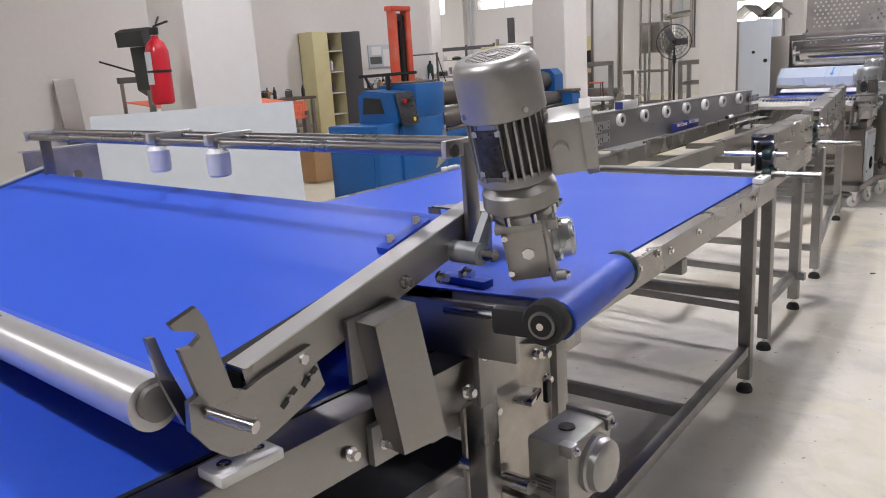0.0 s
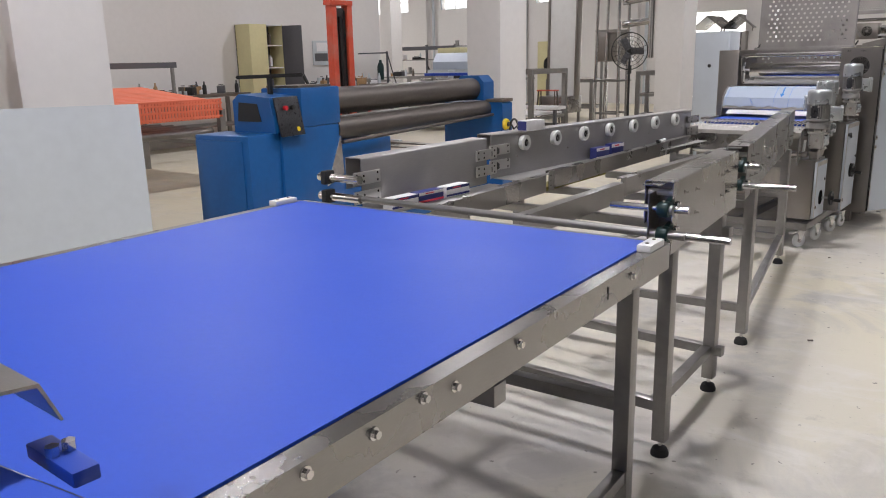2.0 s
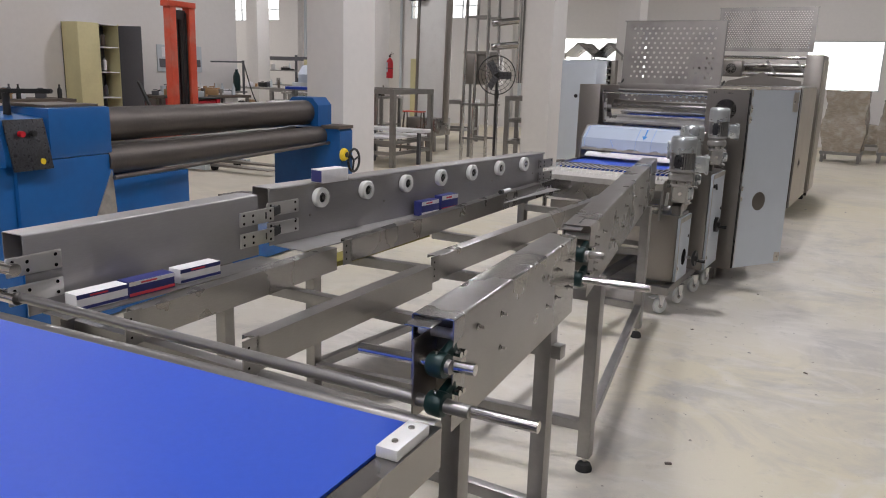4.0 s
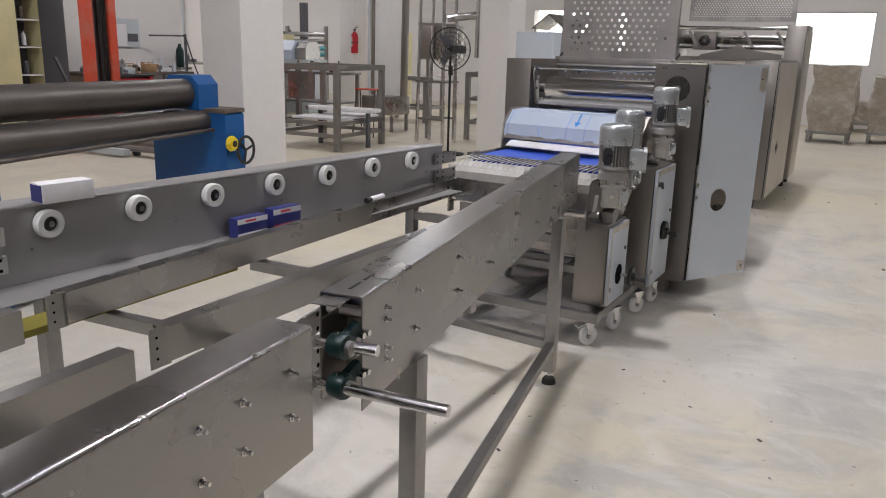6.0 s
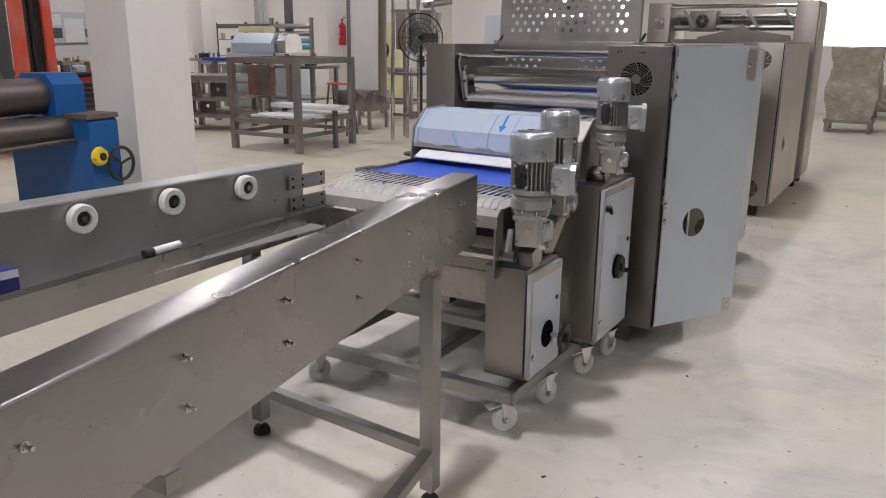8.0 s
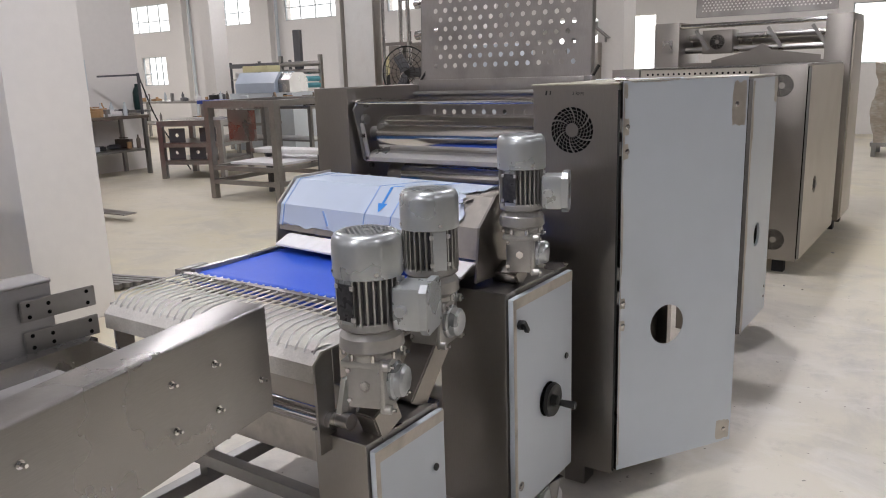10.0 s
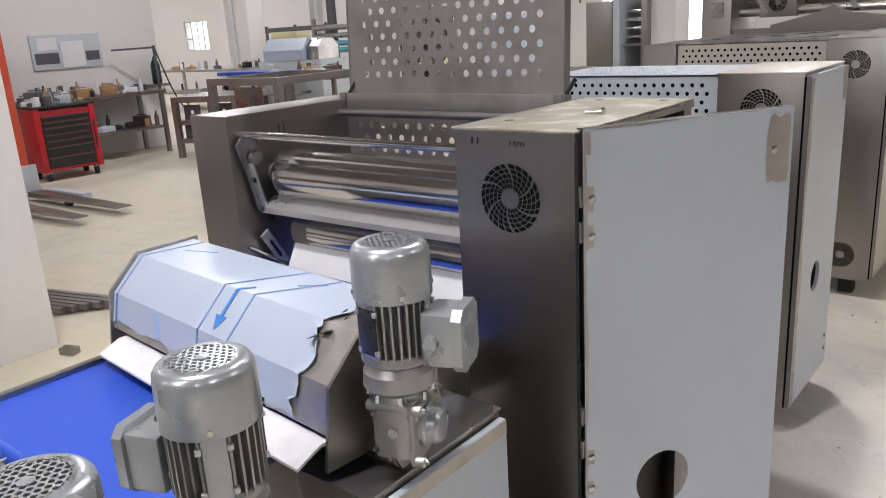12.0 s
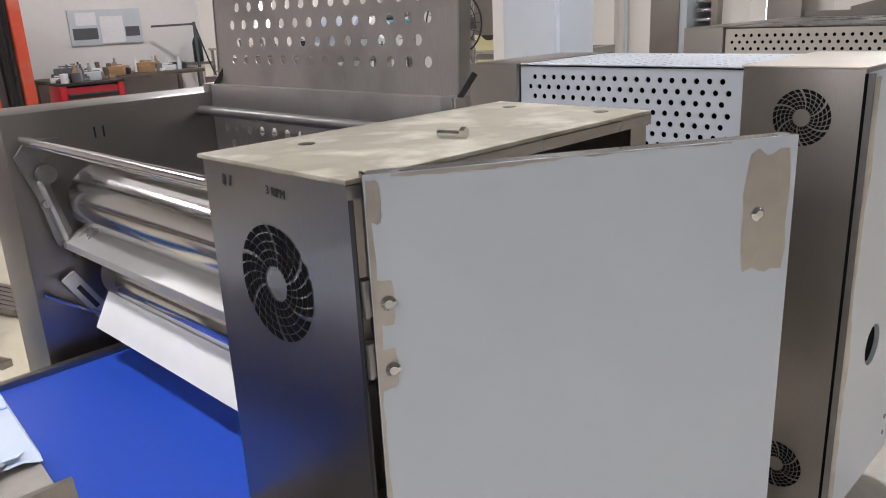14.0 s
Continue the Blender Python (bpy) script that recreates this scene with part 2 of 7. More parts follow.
def prism(bm, pts, lo, hi, axis="x"):
    """A polygon given in the two other axes, drawn out along axis from lo to hi."""
    def at(p, d):
        return {"x": (d, p[0], p[1]), "y": (p[0], d, p[1]), "z": (p[0], p[1], d)}[axis]
    f = [bm.verts.new(at(p, lo)) for p in pts]
    g = [bm.verts.new(at(p, hi)) for p in pts]
    bm.faces.new(f), bm.faces.new(g[::-1])
    for i in range(len(pts)):
        j = (i + 1) % len(pts)
        bm.faces.new((f[j], f[i], g[i], g[j]))
    bmesh.ops.recalc_face_normals(bm, faces=bm.faces)
    return bm


def lathe(bm, profile, center, axis="z", n=28):
    """Rings (radius, height) about a line through center."""
    rings = []
    for r, h in profile:
        ring = []
        for i in range(n):
            a = 2 * math.pi * i / n
            u, v = r * math.cos(a), r * math.sin(a)
            p = {"z": (u, v, h), "x": (h, u, v), "y": (u, h, v)}[axis]
            ring.append(bm.verts.new(Vector(center) + Vector(p)))
        rings.append(ring)
    for a, b in zip(rings, rings[1:]):
        for i in range(n):
            j = (i + 1) % n
            bm.faces.new((a[i], a[j], b[j], b[i]))
    bm.faces.new(rings[0][::-1]), bm.faces.new(rings[-1])
    bmesh.ops.recalc_face_normals(bm, faces=bm.faces)
    return bm


def B():
    return bmesh.new()


def part(name, bm, material, parent=None, label="", sharp=32):
    me = bpy.data.meshes.new(name)
    bm.to_mesh(me)
    bm.free()
    me.materials.append(material)
    me.shade_smooth()
    me.set_sharp_from_angle(angle=radians(sharp))
    ob = new(name, me)
    if parent is not None:
        ob.parent = parent
    return tagged(ob, label)


def thing(name, at=(0, 0, 0), rz=0.0, label="", category="", group="", kind=""):
    e = new(name)
    e.empty_display_size = 0.1
    e.matrix_basis = pose(*at, 0, 0, rz)
    return tagged(e, label, category, group, kind)


def solid(name, bm, material, label, category="", group="", kind="", at=None, rz=0.0):
    ob = part(name, bm, material)
    if at:
        ob.matrix_basis = pose(*at, 0, 0, rz)
    return tagged(ob, label, category, group, kind)


def sheet_with_holes(w, h, px, pz, r, t=0.002, margin=0.03, n=10, keep=None):
    """A punched plate in x and z, centred, staggered rows of round holes, with thickness t in y."""
    verts, faces = [], []
    cols, rows = int((w - 2 * margin) / px), int((h - 2 * margin) / pz)
    x0, z0 = -cols * px / 2, -rows * pz / 2

    def quad(xa, za, xb, zb):
        k = len(verts)
        for y in (-t / 2, t / 2):
            verts.extend([(xa, y, za), (xb, y, za), (xb, y, zb), (xa, y, zb)])
        faces.extend([(k, k + 1, k + 2, k + 3), (k + 7, k + 6, k + 5, k + 4)])
    for j in range(rows):
        za = z0 + j * pz
        off = px / 2 if j % 2 else 0.0
        count = cols - 1 if j % 2 else cols
        if off:
            quad(x0, za, x0 + off, za + pz)
            quad(x0 + off + count * px, za, x0 + cols * px, za + pz)
        for i in range(count):
            xa = x0 + off + i * px
            cx, cz = xa + px / 2, za + pz / 2
            k = len(verts)
            for y in (-t / 2, t / 2):
                for a in range(n):
                    an = 2 * math.pi * (a + 0.5) / n
                    c, s = math.cos(an), math.sin(an)
                    m = min(px / 2 / max(abs(c), 1e-6), pz / 2 / max(abs(s), 1e-6))
                    verts.append((cx + c * r, y, cz + s * r))
                    verts.append((cx + c * m, y, cz + s * m))
            for a in range(n):
                b = (a + 1) % n
                faces.append((k + 2 * a, k + 2 * a + 1, k + 2 * b + 1, k + 2 * b))
                q = k + 2 * n
                faces.append((q + 2 * b, q + 2 * b + 1, q + 2 * a + 1, q + 2 * a))
                faces.append((k + 2 * b, q + 2 * b, q + 2 * a, k + 2 * a))
            # corners of the cell
            for sx, sz in ((1, 1), (-1, 1), (-1, -1), (1, -1)):
                an = math.atan2(sz * pz, sx * px) % (2 * math.pi)
                a = int(an / (2 * math.pi / n) - 0.5) % n
                b = (a + 1) % n
                for side, y in ((0, -t / 2), (2 * n, t / 2)):
                    verts.append((cx + sx * px / 2, y, cz + sz * pz / 2))
                    f = (k + side + 2 * a + 1, len(verts) - 1, k + side + 2 * b + 1)
                    faces.append(f if not side else f[::-1])
    quad(-w / 2, -h / 2, w / 2, z0)
    quad(-w / 2, z0 + rows * pz, w / 2, h / 2)
    quad(-w / 2, z0, x0, z0 + rows * pz)
    quad(x0 + cols * px, z0, w / 2, z0 + rows * pz)
    bm = B()
    vs = [bm.verts.new(v) for v in verts]
    for f in faces:
        bm.faces.new([vs[i] for i in f])
    return bm


def punched_disc(radius, pitch, hole, t):
    """A flat disc in x and y of six-sided cells, each with a six-sided hole through it."""
    bm = B()
    rows = int(radius / (pitch * 0.866)) + 1
    for j in range(-rows, rows + 1):
        for i in range(-rows - 1, rows + 2):
            cx, cy = (i + 0.5 * (j % 2)) * pitch, j * pitch * 0.866
            if math.hypot(cx, cy) > radius:
                continue
            rim = []
            for a in range(6):
                an = math.pi / 3 * a + math.pi / 6
                c, s = math.cos(an), math.sin(an)
                o = pitch / math.sqrt(3)
                rim.append([bm.verts.new((cx + c * q, cy + s * q, h)) for q, h in ((hole, t), (o, t), (hole, -t))])
            for a in range(6):
                p, q = rim[a], rim[(a + 1) % 6]
                bm.faces.new((p[0], p[1], q[1], q[0])), bm.faces.new((p[2], p[0], q[0], q[2]))
    return bm


def moved(bm, m):
    bm.transform(m)
    return bm


def hole_plate(w, h, cx, cz, r, t, n=28):
    """A plate in x (0..w) and z (0..h) with one round hole at cx, cz."""
    bm = B()
    out = []
    for i in range(n):
        a = 2 * math.pi * (i + 0.5) / n
        c, s = math.cos(a), math.sin(a)
        kx = ((w - cx) if c > 0 else cx) / max(abs(c), 1e-6)
        kz = ((h - cz) if s > 0 else cz) / max(abs(s), 1e-6)
        k = min(kx, kz)
        out.append(((cx + c * r, cz + s * r), (cx + c * k, cz + s * k)))
    rows = []
    for y in (0, t):
        rows.append([(bm.verts.new((p[0], y, p[1])), bm.verts.new((q[0], y, q[1]))) for p, q in out])
    for i in range(n):
        j = (i + 1) % n
        (a, b), (c, d) = rows[0][i], rows[0][j]
        (e, f), (g, k) = rows[1][i], rows[1][j]
        bm.faces.new((a, b, d, c)), bm.faces.new((g, k, f, e)), bm.faces.new((a, c, g, e)), bm.faces.new((b, f, k, d))
    for x in (0, w):
        for z in (0, h):
            def key(i):
                return (out[i][1][0] - x) ** 2 + (out[i][1][1] - z) ** 2
            best = sorted(range(n), key=key)
            i = best[0]
            j = next(b for b in best[1:] if abs(out[b][1][0] - out[i][1][0]) > 1e-5 and abs(out[b][1][1] - out[i][1][1]) > 1e-5)
            for s, y in ((0, 0), (1, t)):
                bm.faces.new((rows[s][i][1], bm.verts.new((x, y, z)), rows[s][j][1]))
    bmesh.ops.recalc_face_normals(bm, faces=bm.faces)
    return bm


def bolt(parent, p, axis="x", r=0.008, h=0.012, name="bolt"):
    bm = B()
    d = {"x": (1, 0, 0), "y": (0, 1, 0), "-y": (0, -1, 0), "z": (0, 0, 1), "-x": (-1, 0, 0)}[axis]
    p = Vector(p)
    rod(bm, p, p + Vector(d) * h, r, 6)
    rod(bm, p - Vector(d) * 0.002, p + Vector(d) * 0.003, r * 1.5, 14)
    return part(name, bm, CHROME, parent)


# ---- the hall ----
floor = solid("floor", span(B(), (-31, -7, -0.25), (14, 24.3, 0)), CONCRETE, "dusty pale concrete hall floor", "floor", kind="structure")
ground = solid("ground", span(B(), (-150, -150, -0.6), (150, 150, -0.26)), CONCRETE, "pale concrete yard outside", "ground", kind="structure")
solid("wall_west", span(B(), (-12.4, -7, 0), (-12.1, 14.67, CEILING)), WALL, "white painted hall wall", "wall", kind="structure")
solid("wall_recess", span(B(), (-31, 14.37, 0), (-12.4, 14.67, CEILING)), WALL, "white painted wall of the side bay", "wall", kind="structure")
solid("wall_bay_end", span(B(), (-31.3, 14.67, 0), (-31, 24.3, CEILING)), WALL, "white painted end wall of the side bay", "wall", kind="structure")
# out-of-view walls, added to close the hall and keep shadows deep
solid("wall_south", span(B(), (-12.4, -7.3, 0), (14.3, -7, CEILING)), GREY_WALL, "unseen hall wall, greyed to hold down bounce light", "wall", kind="structure")
solid("wall_east", span(B(), (14, -7, 0), (14.3, 24.3, CEILING)), GREY_WALL, "unseen hall wall, greyed to hold down bounce light", "wall", kind="structure")
solid("ceiling", span(B(), (-31.3, -7.3, CEILING), (14.3, 24.6, CEILING + 0.25)), CEIL, "unseen dark ceiling added to close the hall and hold down bounce light", "ceiling", kind="structure")

# north wall with its openings: (x from, x to, z from, z to)
OPENINGS = [(-26.1, -23.6, 3.2, 4.15), (-21.95, -19.45, 3.2, 4.15), (-17.9, -15.4, 3.2, 4.15), (-13.85, -11.35, 3.2, 4.15),
            (-25.4, -24.0, 1.35, 2.35), (-8.7, -6.1, 0.0, 2.62), (-2.1, -0.42, 1.4, 2.58)]
wall = thing("wall_north", label="white painted far wall with high windows and open bays", category="wall", kind="structure")
xs = sorted({-31.0, 14.0, *[o[0] for o in OPENINGS], *[o[1] for o in OPENINGS]})
for xa, xb in zip(xs, xs[1:]):
    gaps = sorted((o[2], o[3]) for o in OPENINGS if o[0] <= xa + 0.01 and o[1] >= xb - 0.01)
    z = 0.0
    for lo, hi in gaps + [(CEILING, CEILING)]:
        if lo - z > 0.02:
            part("wall_section", span(B(), (xa, 24.0, z), (xb, 24.3, lo)), WALL, wall)
        z = hi
for i, (xa, xb, za, zb) in enumerate(OPENINGS):
    if za == 0.0:
        continue
    win = thing("window_%d" % (i + 1), label="bright window with thin grey mullions", category="window", kind="structure")
    fr = B()
    for a, b in (((xa, za), (xb, za)), ((xa, zb), (xb, zb)), ((xa, za), (xa, zb)), ((xb, za), (xb, zb))):
        bar(fr, (a[0], 24.08, a[1]), (b[0], 24.08, b[1]), 0.06, 0.05)
    part("window_frame", fr, PALE_GREY, win)
    if i != 6:
        for k in range(1, 4):
            x = xa + (xb - xa) * k / 4
            part("mullion", bar(B(), (x, 24.08, za), (x, 24.08, zb), 0.035, 0.035), PALE_GREY, win)
        part("transom", bar(B(), (xa, 24.08, za * 0.6 + zb * 0.4), (xb, 24.08, za * 0.6 + zb * 0.4), 0.03, 0.03), PALE_GREY, win)
    pane = part("pane", span(B(), (xa, 24.09, za), (xb, 24.096, zb)), GLASS, win)
    pane.visible_shadow = False
solid("backdrop", span(B(), (-34, 26.0, -0.2), (6, 26.05, 5.2)), OUTSIDE, "blown-out daylight outside the windows", "backdrop", kind="structure")


def column(x, y, sx=0.46, sy=0.52):
    bm = B()
    box(bm, (0, 0, CEILING / 2), (sx, sy, CEILING), 0.012)
    box(bm, (0.0, 0.0, CEILING - 0.25), (sx + 0.12, sy + 0.12, 0.5), 0.01)
    return solid("column", bm, WALL, "square white painted concrete column", "column", group="hall columns", kind="structure", at=(x, y, 0))


column(-4.68, 3.72, 0.50, 0.59)
for cx, cy in ((-4.70, 8.81), (-4.74, 13.98), (-4.95, 18.9), (-12.66, 21.05), (-17.3, 20.7), (-4.7, -1.5)):
    column(cx, cy)
# pilaster strips and pipes on the far walls
for x in (-22.8, -18.6, -14.6, -10.3):
    solid("pilaster", span(B(), (x - 0.2, 23.8, 0), (x + 0.2, 24.0, CEILING)), WALL, "white wall pilaster", "pilaster", kind="structure")
    solid("drain_pipe", rod(B(), (x + 0.45, 23.9, 0), (x + 0.45, 23.9, CEILING), 0.05), PALE_GREY, "grey vertical pipe on the far wall", "pipe")

# high-bay lamps under the ceiling
def high_bay(x, y, strength, color):
    lamp = thing("ceiling_lamp", (x, y, CEILING - 0.35), label="unseen round white high-bay ceiling lamp", category="lamp", group="high-bay lamps")
    part("housing", lathe(B(), [(0.05, 0.35), (0.06, 0.12), (0.19, 0.02), (0.20, 0.0), (0.17, 0.004)], (0, 0, 0)), PALE_GREY, lamp)
    ld = bpy.data.lights.new("bulb", "AREA")
    ld.shape, ld.size, ld.energy, ld.color = "DISK", 0.30, LAMP_W * strength, color
    lo = new("bulb", ld)
    lo.parent = lamp
    lo.location = (0, 0, -0.01)


high_bay(-1.5, -1.5, LINE_LAMPS * 1.4, LAMP_COLOR)
for ly in (3.0, 7.3):
    high_bay(-1.5, ly, LINE_LAMPS, LAMP_COLOR)
high_bay(-1.5, 11.8, LINE_LAMPS * 0.85, LAMP_COLOR)
for ly in (16.3, 20.8):
    high_bay(-1.5, ly, LINE_LAMPS * 0.55, LAMP_COLOR)
# unseen east row, added as fill for the doors and floor on that side
for ly in (0.5, 6.5, 12.5, 18.5):
    high_bay(4.8, ly, EAST_FILL, LAMP_COLOR)
for ly in (-2.0, 7.5, 13.0, 19.0):
    high_bay(-8.6, ly, WEST_LAMPS, LAMP_COLOR)
for ly in (16.9, 20.5):
    for lx in (-15.0, -21.0, -27.0):
        high_bay(lx, ly, 1.3, LAMP_COLOR)


# ---- gear motors ----
def gearmotor(name, at, r, turn=0.0, lean=0.0, total=0.40, label="silver painted electric gear motor with a ribbed body", box_turn=0.0, warm=False):
    # box_turn: how far the gearbox is turned round against the terminal box
    """An upright motor: at is the top of its cowl. Its terminal box looks along local +x."""
    e = thing(name, at, label=label, category="motor", group="gear motors")
    e.matrix_basis = pose(*at) @ pose(0, 0, 0, lean, 0, 0) @ pose(0, 0, 0, 0, 0, turn)
    k = total / 0.40
    m = SILVER_WARM if warm else SILVER
    cowl = part("cowl", lathe(B(), [(r * 0.86, -0.030), (r * 0.64, -0.003), (r * 0.80, -0.003), (r * 0.90, -0.007), (r * 0.975, -0.016), (r, -0.030), (r * 1.01, -0.098 * k), (r * 0.97, -0.10 * k)], (0, 0, 0), n=40), m, e)
    # black disc that puts shade behind the punched holes of the cowl
    part("grille_hole_shade", lathe(B(), [(r * 0.70, -0.016), (r * 0.70, -0.0145)], (0, 0, 0), n=28), VOID, cowl)
    part("grille", moved(punched_disc(r * 0.66, r * 0.150, r * 0.058, 0.0022), pose(0, 0, -0.0052)), m, cowl)
    part("grille_boss", lathe(B(), [(r * 0.14, -0.004), (r * 0.14, -0.0015), (r * 0.06, -0.0005)], (0, 0, 0), n=14), m, cowl)
    # core coloured dark to paint the shade in the gaps between ribs
    part("motor_core_shaded", lathe(B(), [(r * 0.74, -0.09 * k), (r * 0.74, -0.20 * k), (r * 0.62, -0.215 * k)], (0, 0, 0), n=32), GREY_PAINT, e)
    part("motor_ring", lathe(B(), [(r * 0.90, -0.198 * k), (r * 0.93, -0.202 * k), (r * 0.93, -0.214 * k), (r * 0.80, -0.22 * k)], (0, 0, 0), n=32), SILVER_WARM, e)
    for i in range(30):
        a = 2 * math.pi * i / 30
        if i % 10 in (0, 1) and i < 29:
            continue
        part("rib", box(B(), (math.cos(a) * r * 0.83, math.sin(a) * r * 0.83, -0.148 * k), (r * 0.24, r * 0.055, 0.11 * k), 0, (0, 0, math.degrees(a))), SILVER_WARM, e)
    for a in (6, 126, 246):
        c, s = math.cos(radians(a)), math.sin(radians(a))
        part("frame_pad", box(B(), (c * r * 0.80, s * r * 0.80, -0.150 * k), (r * 0.22, r * 0.50, 0.105 * k), 0.004, (0, 0, a)), m, e)
        for d in (-0.30, 0.30):
            for z in (-0.115, -0.185):
                part("pad_lug", box(B(), (c * r * 0.93 - s * d * r, s * r * 0.93 + c * d * r, z * k), (r * 0.10, r * 0.13, 0.010 * k), 0.002, (0, 0, a)), SHEET_STEEL, e)
    part("type_plate", box(B(), (math.cos(radians(246)) * r * 0.925, math.sin(radians(246)) * r * 0.925, -0.150 * k), (0.006, r * 0.60, 0.082 * k), 0.001, (0, 0, 246)), PLATE, e, "dark smudged type plate")
    for a in (35, 125, 215, 305):
        c, s = math.cos(radians(a)), math.sin(radians(a))
        part("cowl_screw", rod(B(), (c * r * 1.0, s * r * 1.0, -0.086 * k), (c * r * 1.05, s * r * 1.05, -0.086 * k), 0.005, 8), CHROME, e)
    tb = part("terminal_box", box(B(), (r * 1.32, 0, -0.165 * k), (r * 0.85, r * 1.25, 0.095 * k), 0.008), m, e)
    hw, hh, ch = r * 0.70, 0.056 * k, 0.016
    outline = [(-hw + ch, -hh), (hw - ch, -hh), (hw, -hh + ch), (hw, hh - ch), (hw - ch, hh), (-hw + ch, hh), (-hw, hh - ch), (-hw, -hh + ch)]
    part("lid", prism(B(), [(u, v - 0.165 * k) for u, v in outline], r * 1.72, r * 1.72 + 0.018), m, tb)
    for dy in (-1, 1):
        for dz in (-1, 1):
            part("screw", rod(B(), (r * 1.80, dy * r * 0.58, (-0.165 + dz * 0.043) * k), (r * 1.80 + 0.012, dy * r * 0.58, (-0.165 + dz * 0.043) * k), 0.004, 8), CHROME, tb)
    part("cable_gland", rod(B(), (r * 1.2, -r * 0.6, -0.165 * k), (r * 1.2, -r * 0.85, -0.165 * k), 0.013, 10), m, tb)
    part("flange", lathe(B(), [(r * 0.62, -0.21 * k), (r * 0.92, -0.235 * k), (r * 0.95, -0.262 * k), (r * 0.74, -0.275 * k), (r * 0.70, -0.30 * k)], (0, 0, 0), n=32), SILVER_WARM, e)
    g = pose(0, 0, 0, 0, 0, box_turn)
    gb = B()
    box(gb, (0, 0, -0.345 * k), (r * 1.20, r * 1.30, 0.11 * k), 0.010)
    box(gb, (0, 0, -0.295 * k), (r * 1.45, r * 1.45, 0.016 * k), 0.006)
    box(gb, (r * 0.52, 0, -0.345 * k), (r * 0.18, r * 1.50, 0.125 * k), 0.008)
    part("gearbox", moved(gb, g), SILVER_WARM, e)
    part("gearbox_cover", moved(lathe(B(), [(r * 0.58, 0.0), (r * 0.58, 0.010), (r * 0.50, 0.014), (r * 0.48, 0.030), (r * 0.40, 0.036), (r * 0.14, 0.038)], (r * 0.60, 0, -0.345 * k), axis="x", n=28), g), SILVER, e)
    for dy in (-1, 1):
        for dz in (-1, 1):
            part("boss", moved(lathe(B(), [(r * 0.14, 0.0), (r * 0.14, 0.016), (r * 0.08, 0.018)], (r * 0.58, dy * r * 0.66, (-0.345 + dz * 0.050) * k), axis="x", n=12), g), SILVER_WARM, e)
            part("bolt", moved(rod(B(), (r * 0.80, dy * r * 0.66, (-0.345 + dz * 0.050) * k), (r * 0.92, dy * r * 0.66, (-0.345 + dz * 0.050) * k), 0.0055, 6), g), CHROME, e)
    for dx in (-0.5, 0.5):
        for dz in (-0.38, -0.31):
            part("bolt", moved(rod(B(), (dx * r, -r * 0.64, dz * k), (dx * r, -r * 0.72, dz * k), 0.006, 6), g), CHROME, e)
    part("lubricant_plug", moved(rod(B(), (0, -r * 0.64, -0.345 * k), (0, -r * 0.72, -0.345 * k), r * 0.16, 6), g), CHROME, e)
    for i in range(8):
        a = 2 * math.pi * (i + 0.5) / 8
        part("flange_bolt", rod(B(), (math.cos(a) * r * 0.84, math.sin(a) * r * 0.84, -0.268 * k), (math.cos(a) * r * 0.84, math.sin(a) * r * 0.84, -0.284 * k), 0.005, 6), CHROME, e)
    return e


def foot(parent, x, y, top, r=0.033):
    f = part("levelling_foot", lathe(B(), [(r, 0.0), (r, 0.012), (r * 0.8, 0.028), (r * 0.35, 0.036)], (x, y, 0), n=20), RUBBER, parent, "black levelling foot")
    part("foot_stem", rod(B(), (x, y, 0.03), (x, y, top), 0.008, 10), CHROME, f)


def leg(parent, x, y, top, w=0.05):
    part("leg", span(B(), (x - w / 2, y - w / 2, 0.06), (x + w / 2, y + w / 2, top), 0.003), STEEL_DULL, parent)
    foot(parent, x, y, 0.07)


def caster(parent, x, y, top, r=0.052, turn=0.0):
    t = Matrix.Translation((x, y, 0)) @ Matrix.Rotation(radians(turn), 4, "Z")
    w = part("caster_wheel", moved(lathe(B(), [(r * 0.9, -0.012), (r, -0.008), (r, 0.008), (r * 0.9, 0.012)], (0, 0.0, r), axis="x", n=24), t), WHITE_PL, parent, "grubby white caster wheel")
    f = B()
    for s in (-0.018, 0.018):
        prism(f, [(-0.03, top), (0.03, top), (0.012, r), (-0.012, r)], s - 0.002, s + 0.002, "x")
    span(f, (-0.03, -0.035, top - 0.004), (0.03, 0.035, top))
    rod(f, (-0.024, 0, r), (0.024, 0, r), 0.008, 10)
    part("fork", moved(f, t), CHROME, w)
    part("brake_lever", moved(box(B(), (0, -r * 1.05, top - 0.022), (0.045, 0.05, 0.006), 0.002, (14, 0, 0)), t), SHEET_STEEL, w)
    part("hub_cap", moved(rod(B(), (-0.0135, 0, r), (0.0135, 0, r), r * 0.35, 16), t), BARE, w)


# ---- sloping infeed belt over the lower belt ----
inf = thing("infeed_conveyor", label="stainless infeed conveyor with a sloping blue belt above a lower belt", category="conveyor")
SL = math.tan(radians(15.5))


def up(y):
    return 1.060 + (y - 0.85) * SL


